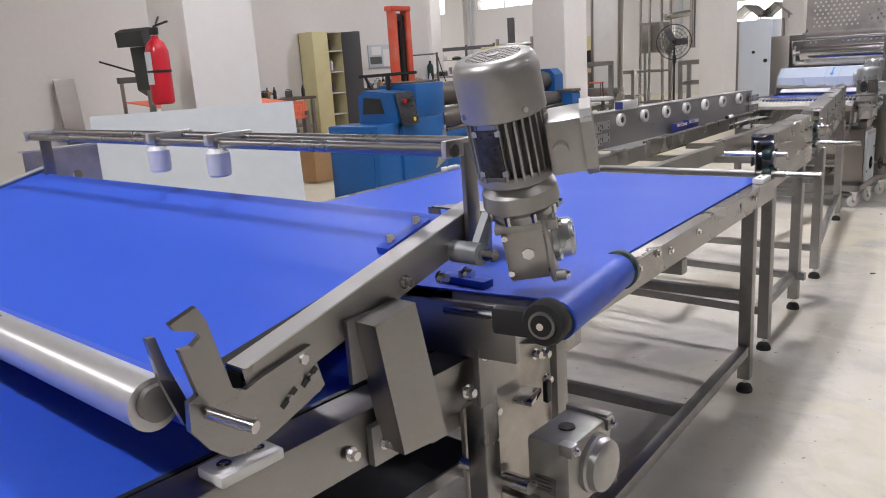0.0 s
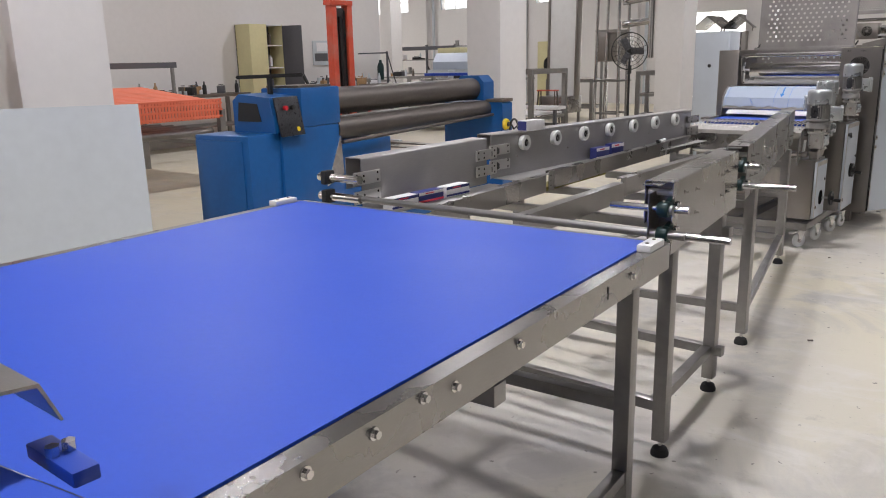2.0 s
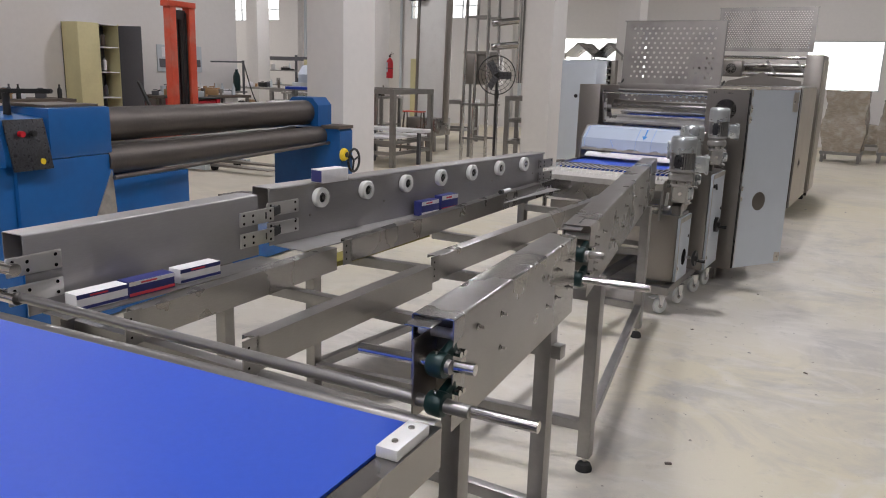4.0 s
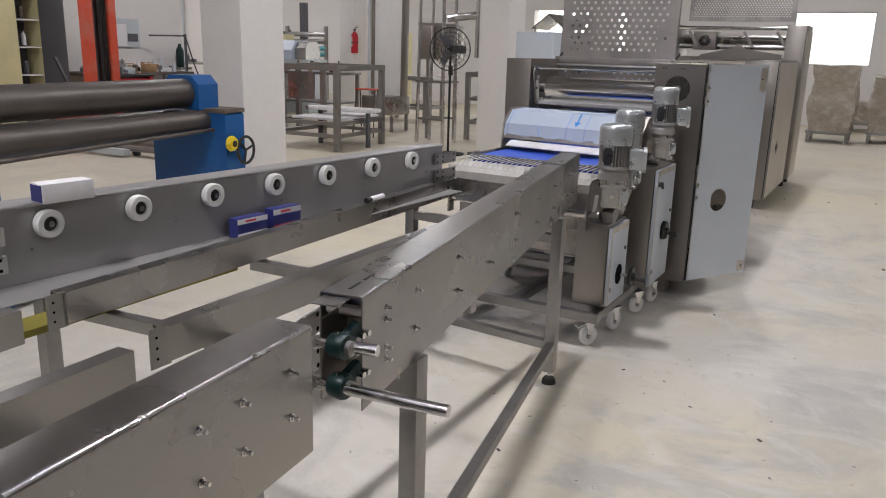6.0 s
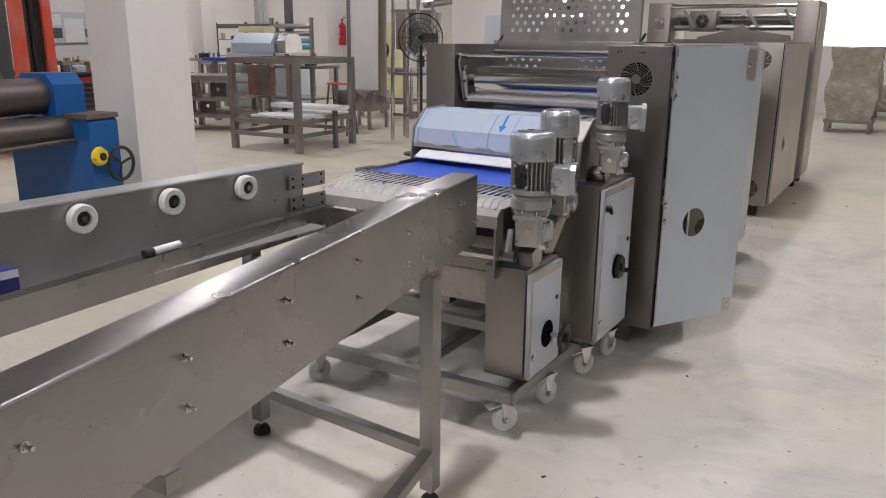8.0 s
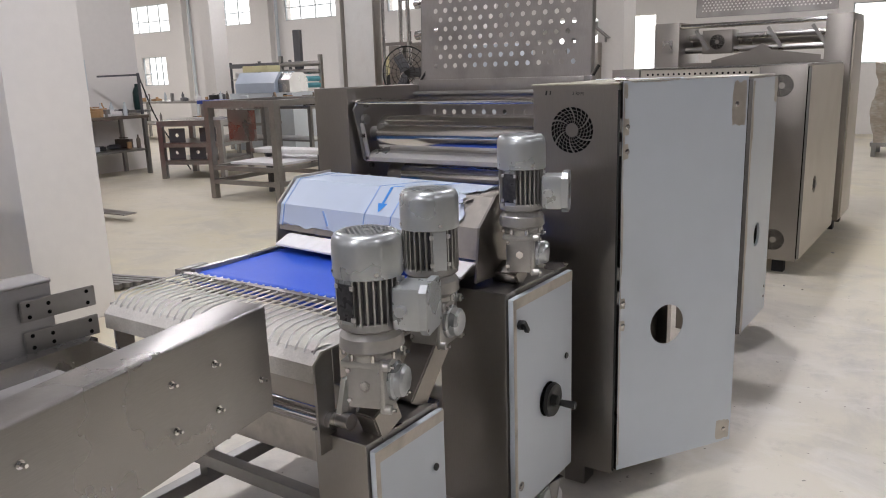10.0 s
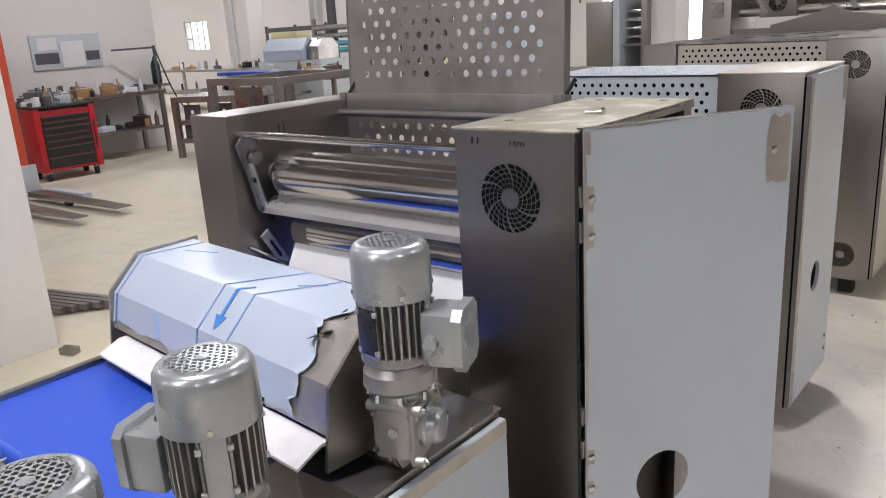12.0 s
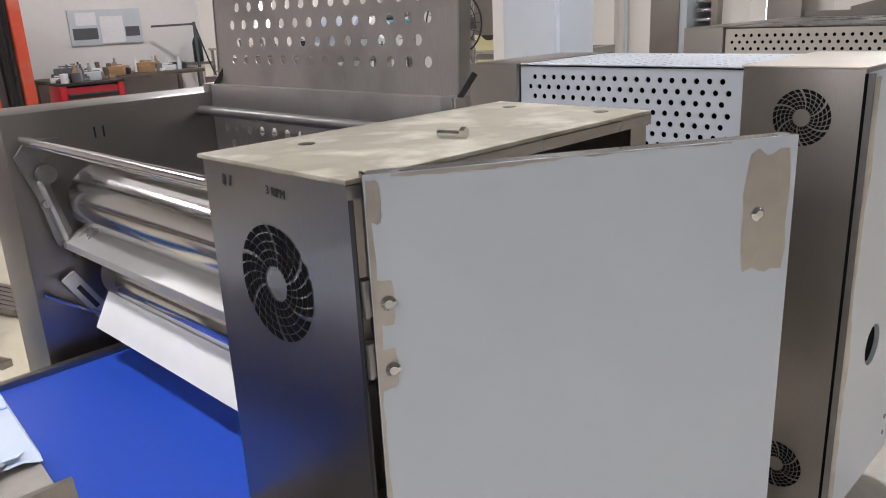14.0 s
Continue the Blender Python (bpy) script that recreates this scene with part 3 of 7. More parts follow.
bm = B()
span(bm, (-2.02, -0.7, 0.872), (-0.25, 1.42, 0.878))
part("lower_belt", bm, BELT, inf)
bm = B()
prism(bm, [(0.76, up(0.76) - 0.004), (1.30, up(1.30) - 0.024), (1.335, up(1.33) - 0.045), (1.335, up(1.33) - 0.06), (1.30, up(1.30) - 0.075), (0.76, up(0.76) - 0.075),
           (0.735, up(0.735) - 0.05), (0.74, up(0.74) - 0.02)], -1.97, -0.205)
part("upper_belt", bm, BELT, inf)
for x0, x1, nm in ((-0.205, -0.165, "upper_rail"), (-2.01, -1.97, "upper_rail")):
    bm = B()
    prism(bm, [(0.815, up(0.815) - 0.070), (0.805, up(0.805) - 0.003), (1.34, up(1.34) - 0.014), (1.34, up(1.34) - 0.075)], x0, x1)
    rail = part(nm, bm, STEEL, inf)
    # thin brighter strip added to paint the light on the rail's top face
    part("rail_top_highlight", prism(B(), [(0.812, up(0.812) - 0.0045), (0.806, up(0.806) - 0.0015), (1.335, up(1.335) - 0.0120), (1.335, up(1.335) - 0.0150)], x0 + 0.002, x1 + 0.002), SHEET_STEEL, rail)
    # black face painted over the rail's near end for its shaded inside
    part("rail_mouth_shade", span(B(), (x0 + 0.005, 0.8035, up(0.81) - 0.060), (x1 - 0.005, 0.8060, up(0.81) - 0.012)), VOID, rail)
for x0, x1 in ((-0.25, -0.17), (-2.06, -2.02)):
    bm = B()
    span(bm, (x0, -0.7, 0.80), (x1, 1.44, 0.895), 0.003)
    part("lower_rail", bm, STEEL, inf)
# black strip in place of the shade in the slit beside the rail
part("belt_slit_shade", span(B(), (-0.262, -0.7, 0.879), (-0.252, 1.42, 0.896)), BLACK, inf)
roller = part("front_roller", rod(B(), (-1.95, 0.705, 1.018), (-0.225, 0.705, 1.018), 0.037, 32), SHEET_STEEL, inf)
part("roller_collar", rod(B(), (-0.225, 0.705, 1.022), (-0.212, 0.705, 1.022), 0.025, 24), STEEL_DULL, roller)
HOOK = [(0.707, 1.141), (0.745, 1.153), (0.756, 1.133), (0.781, 1.030), (0.800, 1.019), (0.834, 1.029), (0.917, 1.046), (0.935, 0.978), (0.926, 0.971),
        (0.838, 0.940), (0.793, 0.930), (0.763, 0.936), (0.736, 0.959), (0.713, 0.994), (0.716, 1.033), (0.731, 1.038), (0.714, 1.105), (0.732, 1.104), (0.745, 1.113), (0.740, 1.122), (0.712, 1.131)]
part("hook_plate", prism(B(), HOOK, -0.166, -0.155), STEEL, inf, "cut steel hook plate")
part("hook_plate", prism(B(), [(0.696, 1.117), (0.708, 1.116), (0.718, 1.075), (0.745, 1.0), (0.730, 0.985), (0.706, 1.055)], -0.21, -0.20), STEEL, inf, "cut steel hook plate")
part("stop_pin", rod(B(), (-0.155, 0.739, 1.011), (-0.08, 0.760, 1.002), 0.0085, 20), CHROME, inf)
for sy, sz in ((0.868, 0.982), (0.908, 1.000)):
    part("plate_slot", bar(B(), (-0.1545, sy - 0.014, sz - 0.010), (-0.1545, sy + 0.014, sz + 0.010), 0.002, 0.009), BLACK, inf)
    part("slot_bolt", rod(B(), (-0.155, sy, sz), (-0.147, sy, sz), 0.0055, 8), STEEL_DULL, inf)
part("hanger_box", prism(B(), [(1.005, 1.055), (1.095, 1.068), (1.150, 0.815), (1.045, 0.825)], -0.160, -0.11), STEEL, inf)
part("hanger_lug", span(B(), (-0.165, 0.99, 0.955), (-0.155, 1.05, 1.06), 0.002), STEEL_DULL, inf)
part("hanger_lug", span(B(), (-0.17, 1.02, 0.80), (-0.155, 1.09, 0.87), 0.002), STEEL_DULL, inf)
for p in ((-0.165, 1.02, 1.03), (-0.165, 1.13, 1.085), (-0.155, 1.045, 0.835), (-0.165, 0.98, 0.84), (-0.165, 0.9, 1.03), (-0.165, 1.22, 1.07), (-0.165, 1.29, 1.06)):
    bolt(inf, p, "x", 0.008, 0.016)
bm = B()
span(bm, (-0.215, 0.745, 0.895), (-0.155, 0.85, 0.912), 0.004)
part("slide_block", bm, WHITE_PL, inf, "white plastic slide block")
for p in ((-0.185, 0.77, 0.912), (-0.185, 0.825, 0.912)):
    bolt(inf, p, "z", 0.007, 0.006)
# uprights and cheek plate where the lower belt ends
part("cheek_plate", prism(B(), [(1.27, 0.70), (1.27, 1.0), (1.36, 1.0), (1.36, 0.70)], -0.27, -0.262), STEEL_DARK, inf)
part("cheek_plate", span(B(), (-0.80, 1.335, 0.9), (-0.27, 1.345, 1.0)), STEEL_DARK, inf)
bm = B()
span(bm, (-0.195, 1.30, 0.0), (-0.150, 1.345, 0.93), 0.002)
part("upright", bm, STEEL, inf)
part("clamp_strap", span(B(), (-0.152, 1.285, 0.80), (-0.143, 1.325, 0.92), 0.002), STEEL_DULL, inf)
bolt(inf, (-0.143, 1.305, 0.905), "x", 0.010, 0.02)
bolt(inf, (-0.160, 1.265, 0.84), "x", 0.009, 0.02)
part("side_plate", prism(B(), [(1.36, 0.30), (1.36, 0.86), (1.42, 0.865), (1.685, 0.775), (1.685, 0.56), (1.60, 0.30)], -0.262, -0.252), BARE, inf, "smeared steel side plate")
for y, z in ((1.47, 0.78), (1.62, 0.775), (1.655, 0.765), (1.46, 0.70), (1.66, 0.70), (1.44, 0.55), (1.40, 0.66)):
    bolt(inf, (-0.252, y, z), "x", 0.009, 0.018)
part("latch", box(B(), (-0.22, 1.54, 0.71), (0.05, 0.06, 0.012), 0.004, (10, 0, 10)), CHROME, inf)
part("latch_handle", box(B(), (-0.19, 1.575, 0.715), (0.014, 0.018, 0.05), 0.004), BLACK, inf)
part("drive_shaft", rod(B(), (-0.26, 1.36, 0.62), (-0.09, 1.36, 0.62), 0.016, 16), CHROME, inf)
part("torque_collar", rod(B(), (-0.20, 1.36, 0.62), (-0.16, 1.36, 0.62), 0.028, 20), SILVER_WARM, inf)
# lower gearbox
lg = thing("lower_gearbox", (-0.072, 1.475, 0.635), label="cast aluminium drive gearbox with bolted covers", category="gearbox")
bm = B()
box(bm, (0, 0, 0), (0.096, 0.165, 0.145), 0.010)
box(bm, (0, 0.075, 0.070), (0.100, 0.022, 0.022), 0.005)
part("casing", bm, SILVER_WARM, lg)
for sy in (-1, 1):
    for sz in (-1, 1):
        part("boss", box(B(), (0.040, sy * 0.070, sz * 0.062), (0.032, 0.026, 0.026), 0.005), SILVER_WARM, lg)
part("side_cover", lathe(B(), [(0.060, 0.046), (0.060, 0.058), (0.055, 0.062), (0.052, 0.076), (0.042, 0.082), (0.015, 0.083)], (0, 0.012, 0), axis="x"), SILVER_WARM, lg)
part("filler_plug", lathe(B(), [(0.017, 0.070), (0.017, 0.0755), (0.010, 0.077)], (0, -0.01, 0), n=16), BLACK, lg)
part("type_plate", span(B(), (-0.030, -0.0845, -0.04), (0.018, -0.082, -0.005)), STEEL_DULL, lg)
for i in range(4):
    part("print_line", span(B(), (-0.026, -0.0850, -0.035 + 0.008 * i), (0.006 + 0.003 * (i % 2), -0.0846, -0.032 + 0.008 * i)), GREY_PAINT, lg)
for sy in (-1, 1):
    for sz in (-1, 1):
        bolt(lg, (0.056, sy * 0.070, sz * 0.062), "x", 0.006, 0.009)
part("torque_arm", rod(B(), (-0.02, -0.07, -0.065), (-0.24, -0.07, -0.065), 0.018, 14), STEEL, lg)
# short cross belt between the sloping belt and the flat belt
CB = pose(-0.032, 1.495, 0, 0, 0, 10)
HW = 0.165
wrap = [(-1.80, 1.022)] + [(0.037 * math.sin(a), 0.985 + 0.037 * math.cos(a)) for a in np.linspace(0, math.pi, 16)] + [(-1.80, 0.948), (-1.80, 0.953)]
wrap += [(0.033 * math.sin(a), 0.985 + 0.033 * math.cos(a)) for a in np.linspace(math.pi, 0, 16)] + [(-1.80, 1.018)]
part("cross_belt", moved(prism(B(), wrap, -HW, HW, "y"), CB), BELT, inf)
part("cross_roller", moved(rod(B(), (0, -HW - 0.02, 0.985), (0, HW + 0.03, 0.985), 0.031, 24), CB), STEEL_DULL, inf)
for v in (-HW - 0.012, HW + 0.012):
    part("cross_rail", moved(span(B(), (-1.80, v - 0.008, 0.90), (-0.07, v + 0.008, 1.005), 0.002), CB), STEEL, inf)
part("edge_ring", moved(lathe(B(), [(0.036, HW + 0.0), (0.042, HW + 0.006), (0.042, HW + 0.022), (0.037, HW + 0.03)], (0, 0, 0.985), axis="y", n=28), CB), GREEN, inf, "dark green edge ring")
hub = part("end_bearing", moved(lathe(B(), [(0.036, -0.02), (0.040, -0.012), (0.040, 0.012), (0.036, 0.02), (0.024, 0.021), (0.022, 0.015)], (0, -0.205, 0.996), axis="y"), CB), RUBBER, inf, "black round end bearing")
part("bearing_ring", moved(lathe(B(), [(0.024, -0.024), (0.024, 0.0)], (0, -0.205, 0.996), axis="y", n=24), CB), STEEL_DULL, hub)
part("bearing_seal", moved(lathe(B(), [(0.019, -0.0255), (0.019, 0.0)], (0, -0.205, 0.996), axis="y", n=24), CB), BLACK, hub)
part("bearing_pin", moved(lathe(B(), [(0.0065, -0.03), (0.0065, 0.0)], (0, -0.205, 0.996), axis="y", n=14), CB), CHROME, hub)
part("bearing_arm", moved(box(B(), (-0.055, -0.205, 0.99), (0.09, 0.03, 0.05), 0.010), CB), RUBBER, hub)
part("tension_screw", moved(rod(B(), (-0.20, -0.205, 0.995), (-0.09, -0.205, 0.995), 0.008, 10), CB), CHROME, inf)


def blue_block(parent, c, s, rot=None):
    b = part("guide_block", box(B(), c, s, 0.003, rot), BLUE_BLOCK, parent, "blue plastic guide block")
    m = Euler([radians(a) for a in (rot or (0, 0, 0))]).to_matrix()
    for k in (-0.3, 0.3):
        p = Vector(c) + m @ Vector((0, k * s[1], s[2] / 2))
        rod_bm = rod(B(), p, p + Vector((0, 0, 0.012)), 0.008, 6)
        part("bolt", rod_bm, CHROME, b)


blue_block(inf, (-0.220, 1.195, up(1.195) - 0.014), (0.03, 0.115, 0.018), (15.5, 0, 0))
# black wedge laid on the belt edge, painted shade of the gap
gap = B()
gap.faces.new([gap.verts.new(p) for p in ((-0.232, 0.765, up(0.765) - 0.0025), (-0.206, 0.765, up(0.765) - 0.0025), (-0.206, 1.10, up(1.10) - 0.0150))])
part("belt_gap_shade", gap, BLACK, inf)
blue_block(inf, (-1.99, 1.03, up(1.0) + 0.012), (0.05, 0.20, 0.022), (15.5, 0, 0))
blue_block(inf, (-0.205, 1.335, 1.028), (0.11, 0.03, 0.018))
blue_block(inf, (-0.24, 1.660, 1.028), (0.11, 0.03, 0.018))
# sensor rods over the sloping belt
for y, z in ((1.262, 1.285), (1.337, 1.290)):
    part("sensor_rod", rod(B(), (-1.92, y, z), (-0.150, y, z), 0.0115, 18), STEEL, inf)
for x in (-1.90, -0.160):
    part("rod_bracket", box(B(), (x, 1.299, 1.288), (0.012, 0.112, 0.030), 0.003), SHEET_STEEL, inf)
    part("rod_post", box(B(), (x + (0.002 if x > -1 else -0.012), 1.307, 1.20), (0.010, 0.035, 0.19), 0.002), STEEL, inf)
for x in (-1.13, -0.87):
    s = part("sensor_clamp", box(B(), (x, 1.299, 1.293), (0.018, 0.125, 0.026), 0.004), SHEET_STEEL, inf)
    part("sensor_cup", lathe(B(), [(0.019, -0.080), (0.026, -0.076), (0.027, -0.026), (0.020, -0.016)], (x + 0.02, 1.252, 1.29), n=24), WHITE_PL, s, "white plastic sensor cup")
# plates and supports at the far side
for y, z, w in ((0.95, 1.06, 0.34), (1.34, 1.12, 0.26)):
    part("far_cheek", moved(sheet_with_holes(w, 0.20, 0.085, 0.085, 0.020, 0.006), pose(-2.12, y + 0.1, z, 0, 0, 90)), BARE, inf)
    part("cheek_flange", span(B(), (-2.16, y + 0.1 - w / 2, z + 0.10), (-2.117, y + 0.1 + w / 2, z + 0.106)), SHEET_STEEL, inf)
for x in (-2.03,):
    for y in (0.0, 1.32):
        part("upright", span(B(), (x - 0.025, y - 0.025, 0.0), (x + 0.025, y + 0.025, 0.9), 0.002), STEEL_DULL, inf)
part("upright", span(B(), (-0.235, -0.4, 0.0), (-0.185, -0.35, 0.8), 0.002), STEEL_DULL, inf)
part("cross_tie", span(B(), (-2.03, 1.30, 0.20), (-0.17, 1.34, 0.24)), STEEL_DULL, inf)
part("drip_tray", span(B(), (-1.30, 0.55, 0.60), (-0.265, 1.45, 0.606)), RUBBER, inf, "dark tray under the lower belt")
part("tray_rim", span(B(), (-0.265, 0.55, 0.596), (-0.259, 1.355, 0.622)), STEEL, inf)
part("tension_arm", prism(B(), [(1.25, 1.11), (1.275, 1.105), (1.31, 1.17), (1.295, 1.175)], -0.125, -0.11), SILVER, inf)
part("arm_hub", rod(B(), (-0.165, 1.262, 1.108), (-0.105, 1.262, 1.108), 0.020, 20), SILVER, inf)
part("arm_rod", rod(B(), (-0.20, 1.262, 1.108), (-0.075, 1.262, 1.108), 0.010, 14), CHROME, inf)
bm = prism(B(), [(1.49, 1.128), (1.660, 1.110), (1.680, 1.060), (1.677, 1.059), (1.657, 1.106), (1.49, 1.124)], -0.42, -0.27)
part("transfer_tray", bm, STEEL, inf, "bent steel transfer tray")
part("tray_bracket", span(B(), (-0.43, 1.49, 1.03), (-0.42, 1.52, 1.126)), STEEL_DULL, inf)
part("tray_bracket", span(B(), (-0.29, 1.49, 1.03), (-0.28, 1.52, 1.126)), STEEL_DULL, inf)
gearmotor("gear_motor", (-0.064, 1.265, 1.442), 0.070, turn=30, lean=14.5, total=0.39, warm=True)

# ---- belt conveyor ----
ba = thing("belt_conveyor", (-0.43, 3.60, 0), 4.2, "flat stainless conveyor with a wide plain blue belt", "conveyor")
bm = B()
prism(bm, [(-1.55, 0.862), (-1.55, 0.868), (0.0, 0.868), (0.0, 0.862)], -1.98, 0.0, "y")
part("belt_top", bm, BELT, ba)
part("belt_return", span(B(), (-1.53, -1.9, 0.795), (-0.02, -0.02, 0.800)), BELT_SHADED, ba)
bm = B()
prism(bm, [(0.006, 0.865), (0.052, 0.865), (0.052, 0.782), (0.048, 0.782), (0.048, 0.858), (0.006, 0.858)], -1.75, 0.02, "y")
part("side_rail", bm, STEEL, ba)
bm = B()
prism(bm, [(-1.556, 0.865), (-1.602, 0.865), (-1.602, 0.782), (-1.598, 0.782), (-1.598, 0.858), (-1.556, 0.858)], -1.95, 0.02, "y")
part("side_rail", bm, STEEL, ba)
# black filler that paints the shade between belt and side rail
part("belt_gap_shade", span(B(), (0.0005, -1.75, 0.85), (0.005, 0.0, 0.862)), BLACK, ba)
part("skirt_plate", span(B(), (0.0, -2.0, 0.70), (0.004, -1.70, 0.80)), STEEL, ba)
part("end_bar", rod(B(), (-1.58, 0.045, 0.84), (0.03, 0.045, 0.84), 0.022, 20), STEEL_DULL, ba)
for u in (0.025, -1.578):
    s = part("slide_block", box(B(), (u, -0.08, 0.876), (0.045, 0.12, 0.022), 0.004), WHITE_PL, ba, "white plastic slide block")
    for v in (-0.11, -0.05):
        part("block_screw", rod(B(), (u, v, 0.887), (u, v, 0.890), 0.006, 8), STEEL_DARK, s)
for v, z in ((-1.60, 0.845), (-1.44, 0.84), (-1.20, 0.835), (-0.95, 0.84), (-0.30, 0.835), (-1.3, 0.85)):
    bolt(ba, (0.052, v, z), "x", 0.008, 0.012)
part("keyhole", span(B(), (0.0525, -0.47, 0.81), (0.0535, -0.462, 0.845)), BLACK, ba)
for u in (0.03, -1.58):
    for v in (-0.262, -1.90):
        leg(ba, u, v, 0.79)
    part("lower_bar", span(B(), (u - 0.02, -1.88, 0.17), (u + 0.02, -0.29, 0.21), 0.002), STEEL_DULL, ba)
for v, z in ((-0.262, 0.42), (-0.95, 0.19), (-1.60, 0.19)):
    part("cross_bar", span(B(), (-1.56, v - 0.02, z - 0.02), (0.01, v + 0.02, z + 0.02), 0.002), STEEL_DULL, ba)
part("cross_bar", span(B(), (-1.56, -1.0, 0.70), (0.02, -0.95, 0.75), 0.002), STEEL_DULL, ba)


# ---- open roller sections ----
def inset(a, b, off):
    d = Vector((b[0] - a[0], b[1] - a[1], 0)).normalized()
    nrm = Vector((-d.y, d.x, 0))
    return d, nrm * off


def cover_rail(parent, a, b, side, top=1.04, bottom=0.795, width=0.095, name="cover_rail", drop=0.0, skin=STEEL):
    """A folded channel from a to b; side +1 puts its body to the left of the way from a to b."""
    a, b = Vector((*a, 0)), Vector((*b, 0))
    d = (b - a).normalized()
    nrm = Vector((-d.y, d.x, 0)) * side
    th = 0.003
    bm = B()
    prof = [(0, bottom), (0, top - 0.007), (0.0006, top - 0.0043), (0.0021, top - 0.0021), (0.0043, top - 0.0006), (0.007, top), (width - 0.004, top), (width, top - 0.004), (width, bottom + 0.1), (width - th, bottom + 0.1), (width - th, top - th), (th, top - th), (th, bottom)]
    f = [bm.verts.new(a + nrm * u + Vector((0, 0, z))) for u, z in prof]
    g = [bm.verts.new(b + nrm * u + Vector((0, 0, z - drop))) for u, z in prof]
    bm.faces.new(f), bm.faces.new(g[::-1])
    for i in range(len(prof)):
        j = (i + 1) % len(prof)
        bm.faces.new((f[j], f[i], g[i], g[j]))
    bmesh.ops.recalc_face_normals(bm, faces=bm.faces)
    return part(name, bm, skin, parent), d, nrm


def rail_end(parent, a, d, nrm):
    """The recessed plate and inner strut that close a cover rail's near end."""
    a, d = Vector((*a, 0)), Vector(d)
    turn = math.degrees(math.atan2(-d.x, d.y))
    part("end_web", box(B(), a + d * 0.055 + nrm * 0.048 + Vector((0, 0, 0.925)), (0.085, 0.004, 0.215), 0.001, (0, 0, turn)), STEEL_DARK, parent)
    part("end_strut", box(B(), a - d * 0.004 + nrm * 0.062 + Vector((0, 0, 0.92)), (0.005, 0.11, 0.17), 0.002, (0, 0, turn)), STEEL_DARK, parent)
    part("end_spacer", rod(B(), a + d * 0.025 + nrm * 0.004 + Vector((0, 0, 1.000)), a + d * 0.025 + nrm * 0.088 + Vector((0, 0, 1.000)), 0.011, 14), SHEET_STEEL, parent)
    part("end_tab", box(B(), a - d * 0.028 + nrm * 0.055 + Vector((0, 0, 1.033)), (0.060, 0.055, 0.003), 0.001, (0, 0, turn)), STEEL, parent)


def rail_bolts(parent, a, b, nrm, places):
    """Hexagon bolts on a rail's outer face: (distance from a, height)."""
    a, b = Vector((*a, 0)), Vector((*b, 0))
    d = (b - a).normalized()
    for dist, z in places:
        p = a + d * dist + Vector((0, 0, z))
        bm = rod(B(), p, p - nrm * 0.006, 0.0058, 6)
        rod(bm, p, p - nrm * 0.016, 0.0034, 10)
        rod(bm, p, p - nrm * 0.002, 0.0080, 12)
        part("bolt", bm, CHROME, parent)


def channel(parent, a, b, top, depth=0.09, width=0.05):
    """A low inner rail, a C channel open to one side, with lugs at the near end."""
    a, b = Vector((*a, 0)), Vector((*b, 0))
    d = (b - a).normalized()
    nrm = Vector((-d.y, d.x, 0))
    bm = B()
    prof = [(0, top), (width, top), (width, top - 0.012), (width - 0.003, top - 0.012), (width - 0.003, top - 0.003), (0.003, top - 0.003), (0.003, top - depth + 0.003), (width * 0.6, top - depth + 0.003),
            (width * 0.6, top - depth), (0, top - depth)]
    f = [bm.verts.new(a + nrm * u + Vector((0, 0, z))) for u, z in prof]
    g = [bm.verts.new(b + nrm * u + Vector((0, 0, z))) for u, z in prof]
    bm.faces.new(f), bm.faces.new(g[::-1])
    for i in range(len(prof)):
        j = (i + 1) % len(prof)
        bm.faces.new((f[j], f[i], g[i], g[j]))
    bmesh.ops.recalc_face_normals(bm, faces=bm.faces)
    p = part("inner_rail", bm, STEEL, parent)
    lug = B()
    box(lug, a + nrm * 0.002 - d * 0.02 + Vector((0, 0, top - 0.045)), (0.004, 0.06, 0.10), 0.0, (0, 0, math.degrees(math.atan2(-d.x, d.y))))
    q = part("rail_lug", lug, STEEL_DULL, p)
    for dz in (-0.018, -0.045, -0.072):
        c = a - d * 0.030 + Vector((0, 0, top + dz))
        part("lug_hole", rod(B(), c - nrm * 0.0005, c + nrm * 0.0005, 0.004, 8), VOID, p)
    return p


def pillow(parent, p, r=0.03):
    bm = lathe(B(), [(0.015, -0.020), (0.022, -0.020), (0.026, -0.014), (0.027, 0.010), (0.024, 0.018), (0.015, 0.020)], p, axis="x", n=28)
    b = part("bearing_block", bm, GREEN, parent, "round dark green bearing block")
    part("bearing_ear", box(B(), (p[0], p[1] + 0.034, p[2] + 0.014), (0.020, 0.055, 0.030), 0.007, (20, 0, 0)), GREEN, b)
    part("grease_nipple", rod(B(), (p[0], p[1] - 0.008, p[2] + 0.024), (p[0], p[1] - 0.010, p[2] + 0.033), 0.004, 8), CHROME, b)
    part("ear_plate", box(B(), (p[0] + 0.004, p[1] + 0.058, p[2] - 0.012), (0.008, 0.030, 0.050), 0.003), STEEL_DULL, b)
    for dy in (0.045, 0.062):
        part("ear_bolt", rod(B(), (p[0] + 0.011, p[1] + dy, p[2] + 0.012), (p[0] + 0.026, p[1] + dy, p[2] + 0.012), 0.007, 6), CHROME, b)
    part("bearing_insert", rod(B(), Vector(p) - Vector((0.022, 0, 0)), Vector(p) + Vector((0.030, 0, 0)), 0.0150, 18), STEEL_DULL, b)


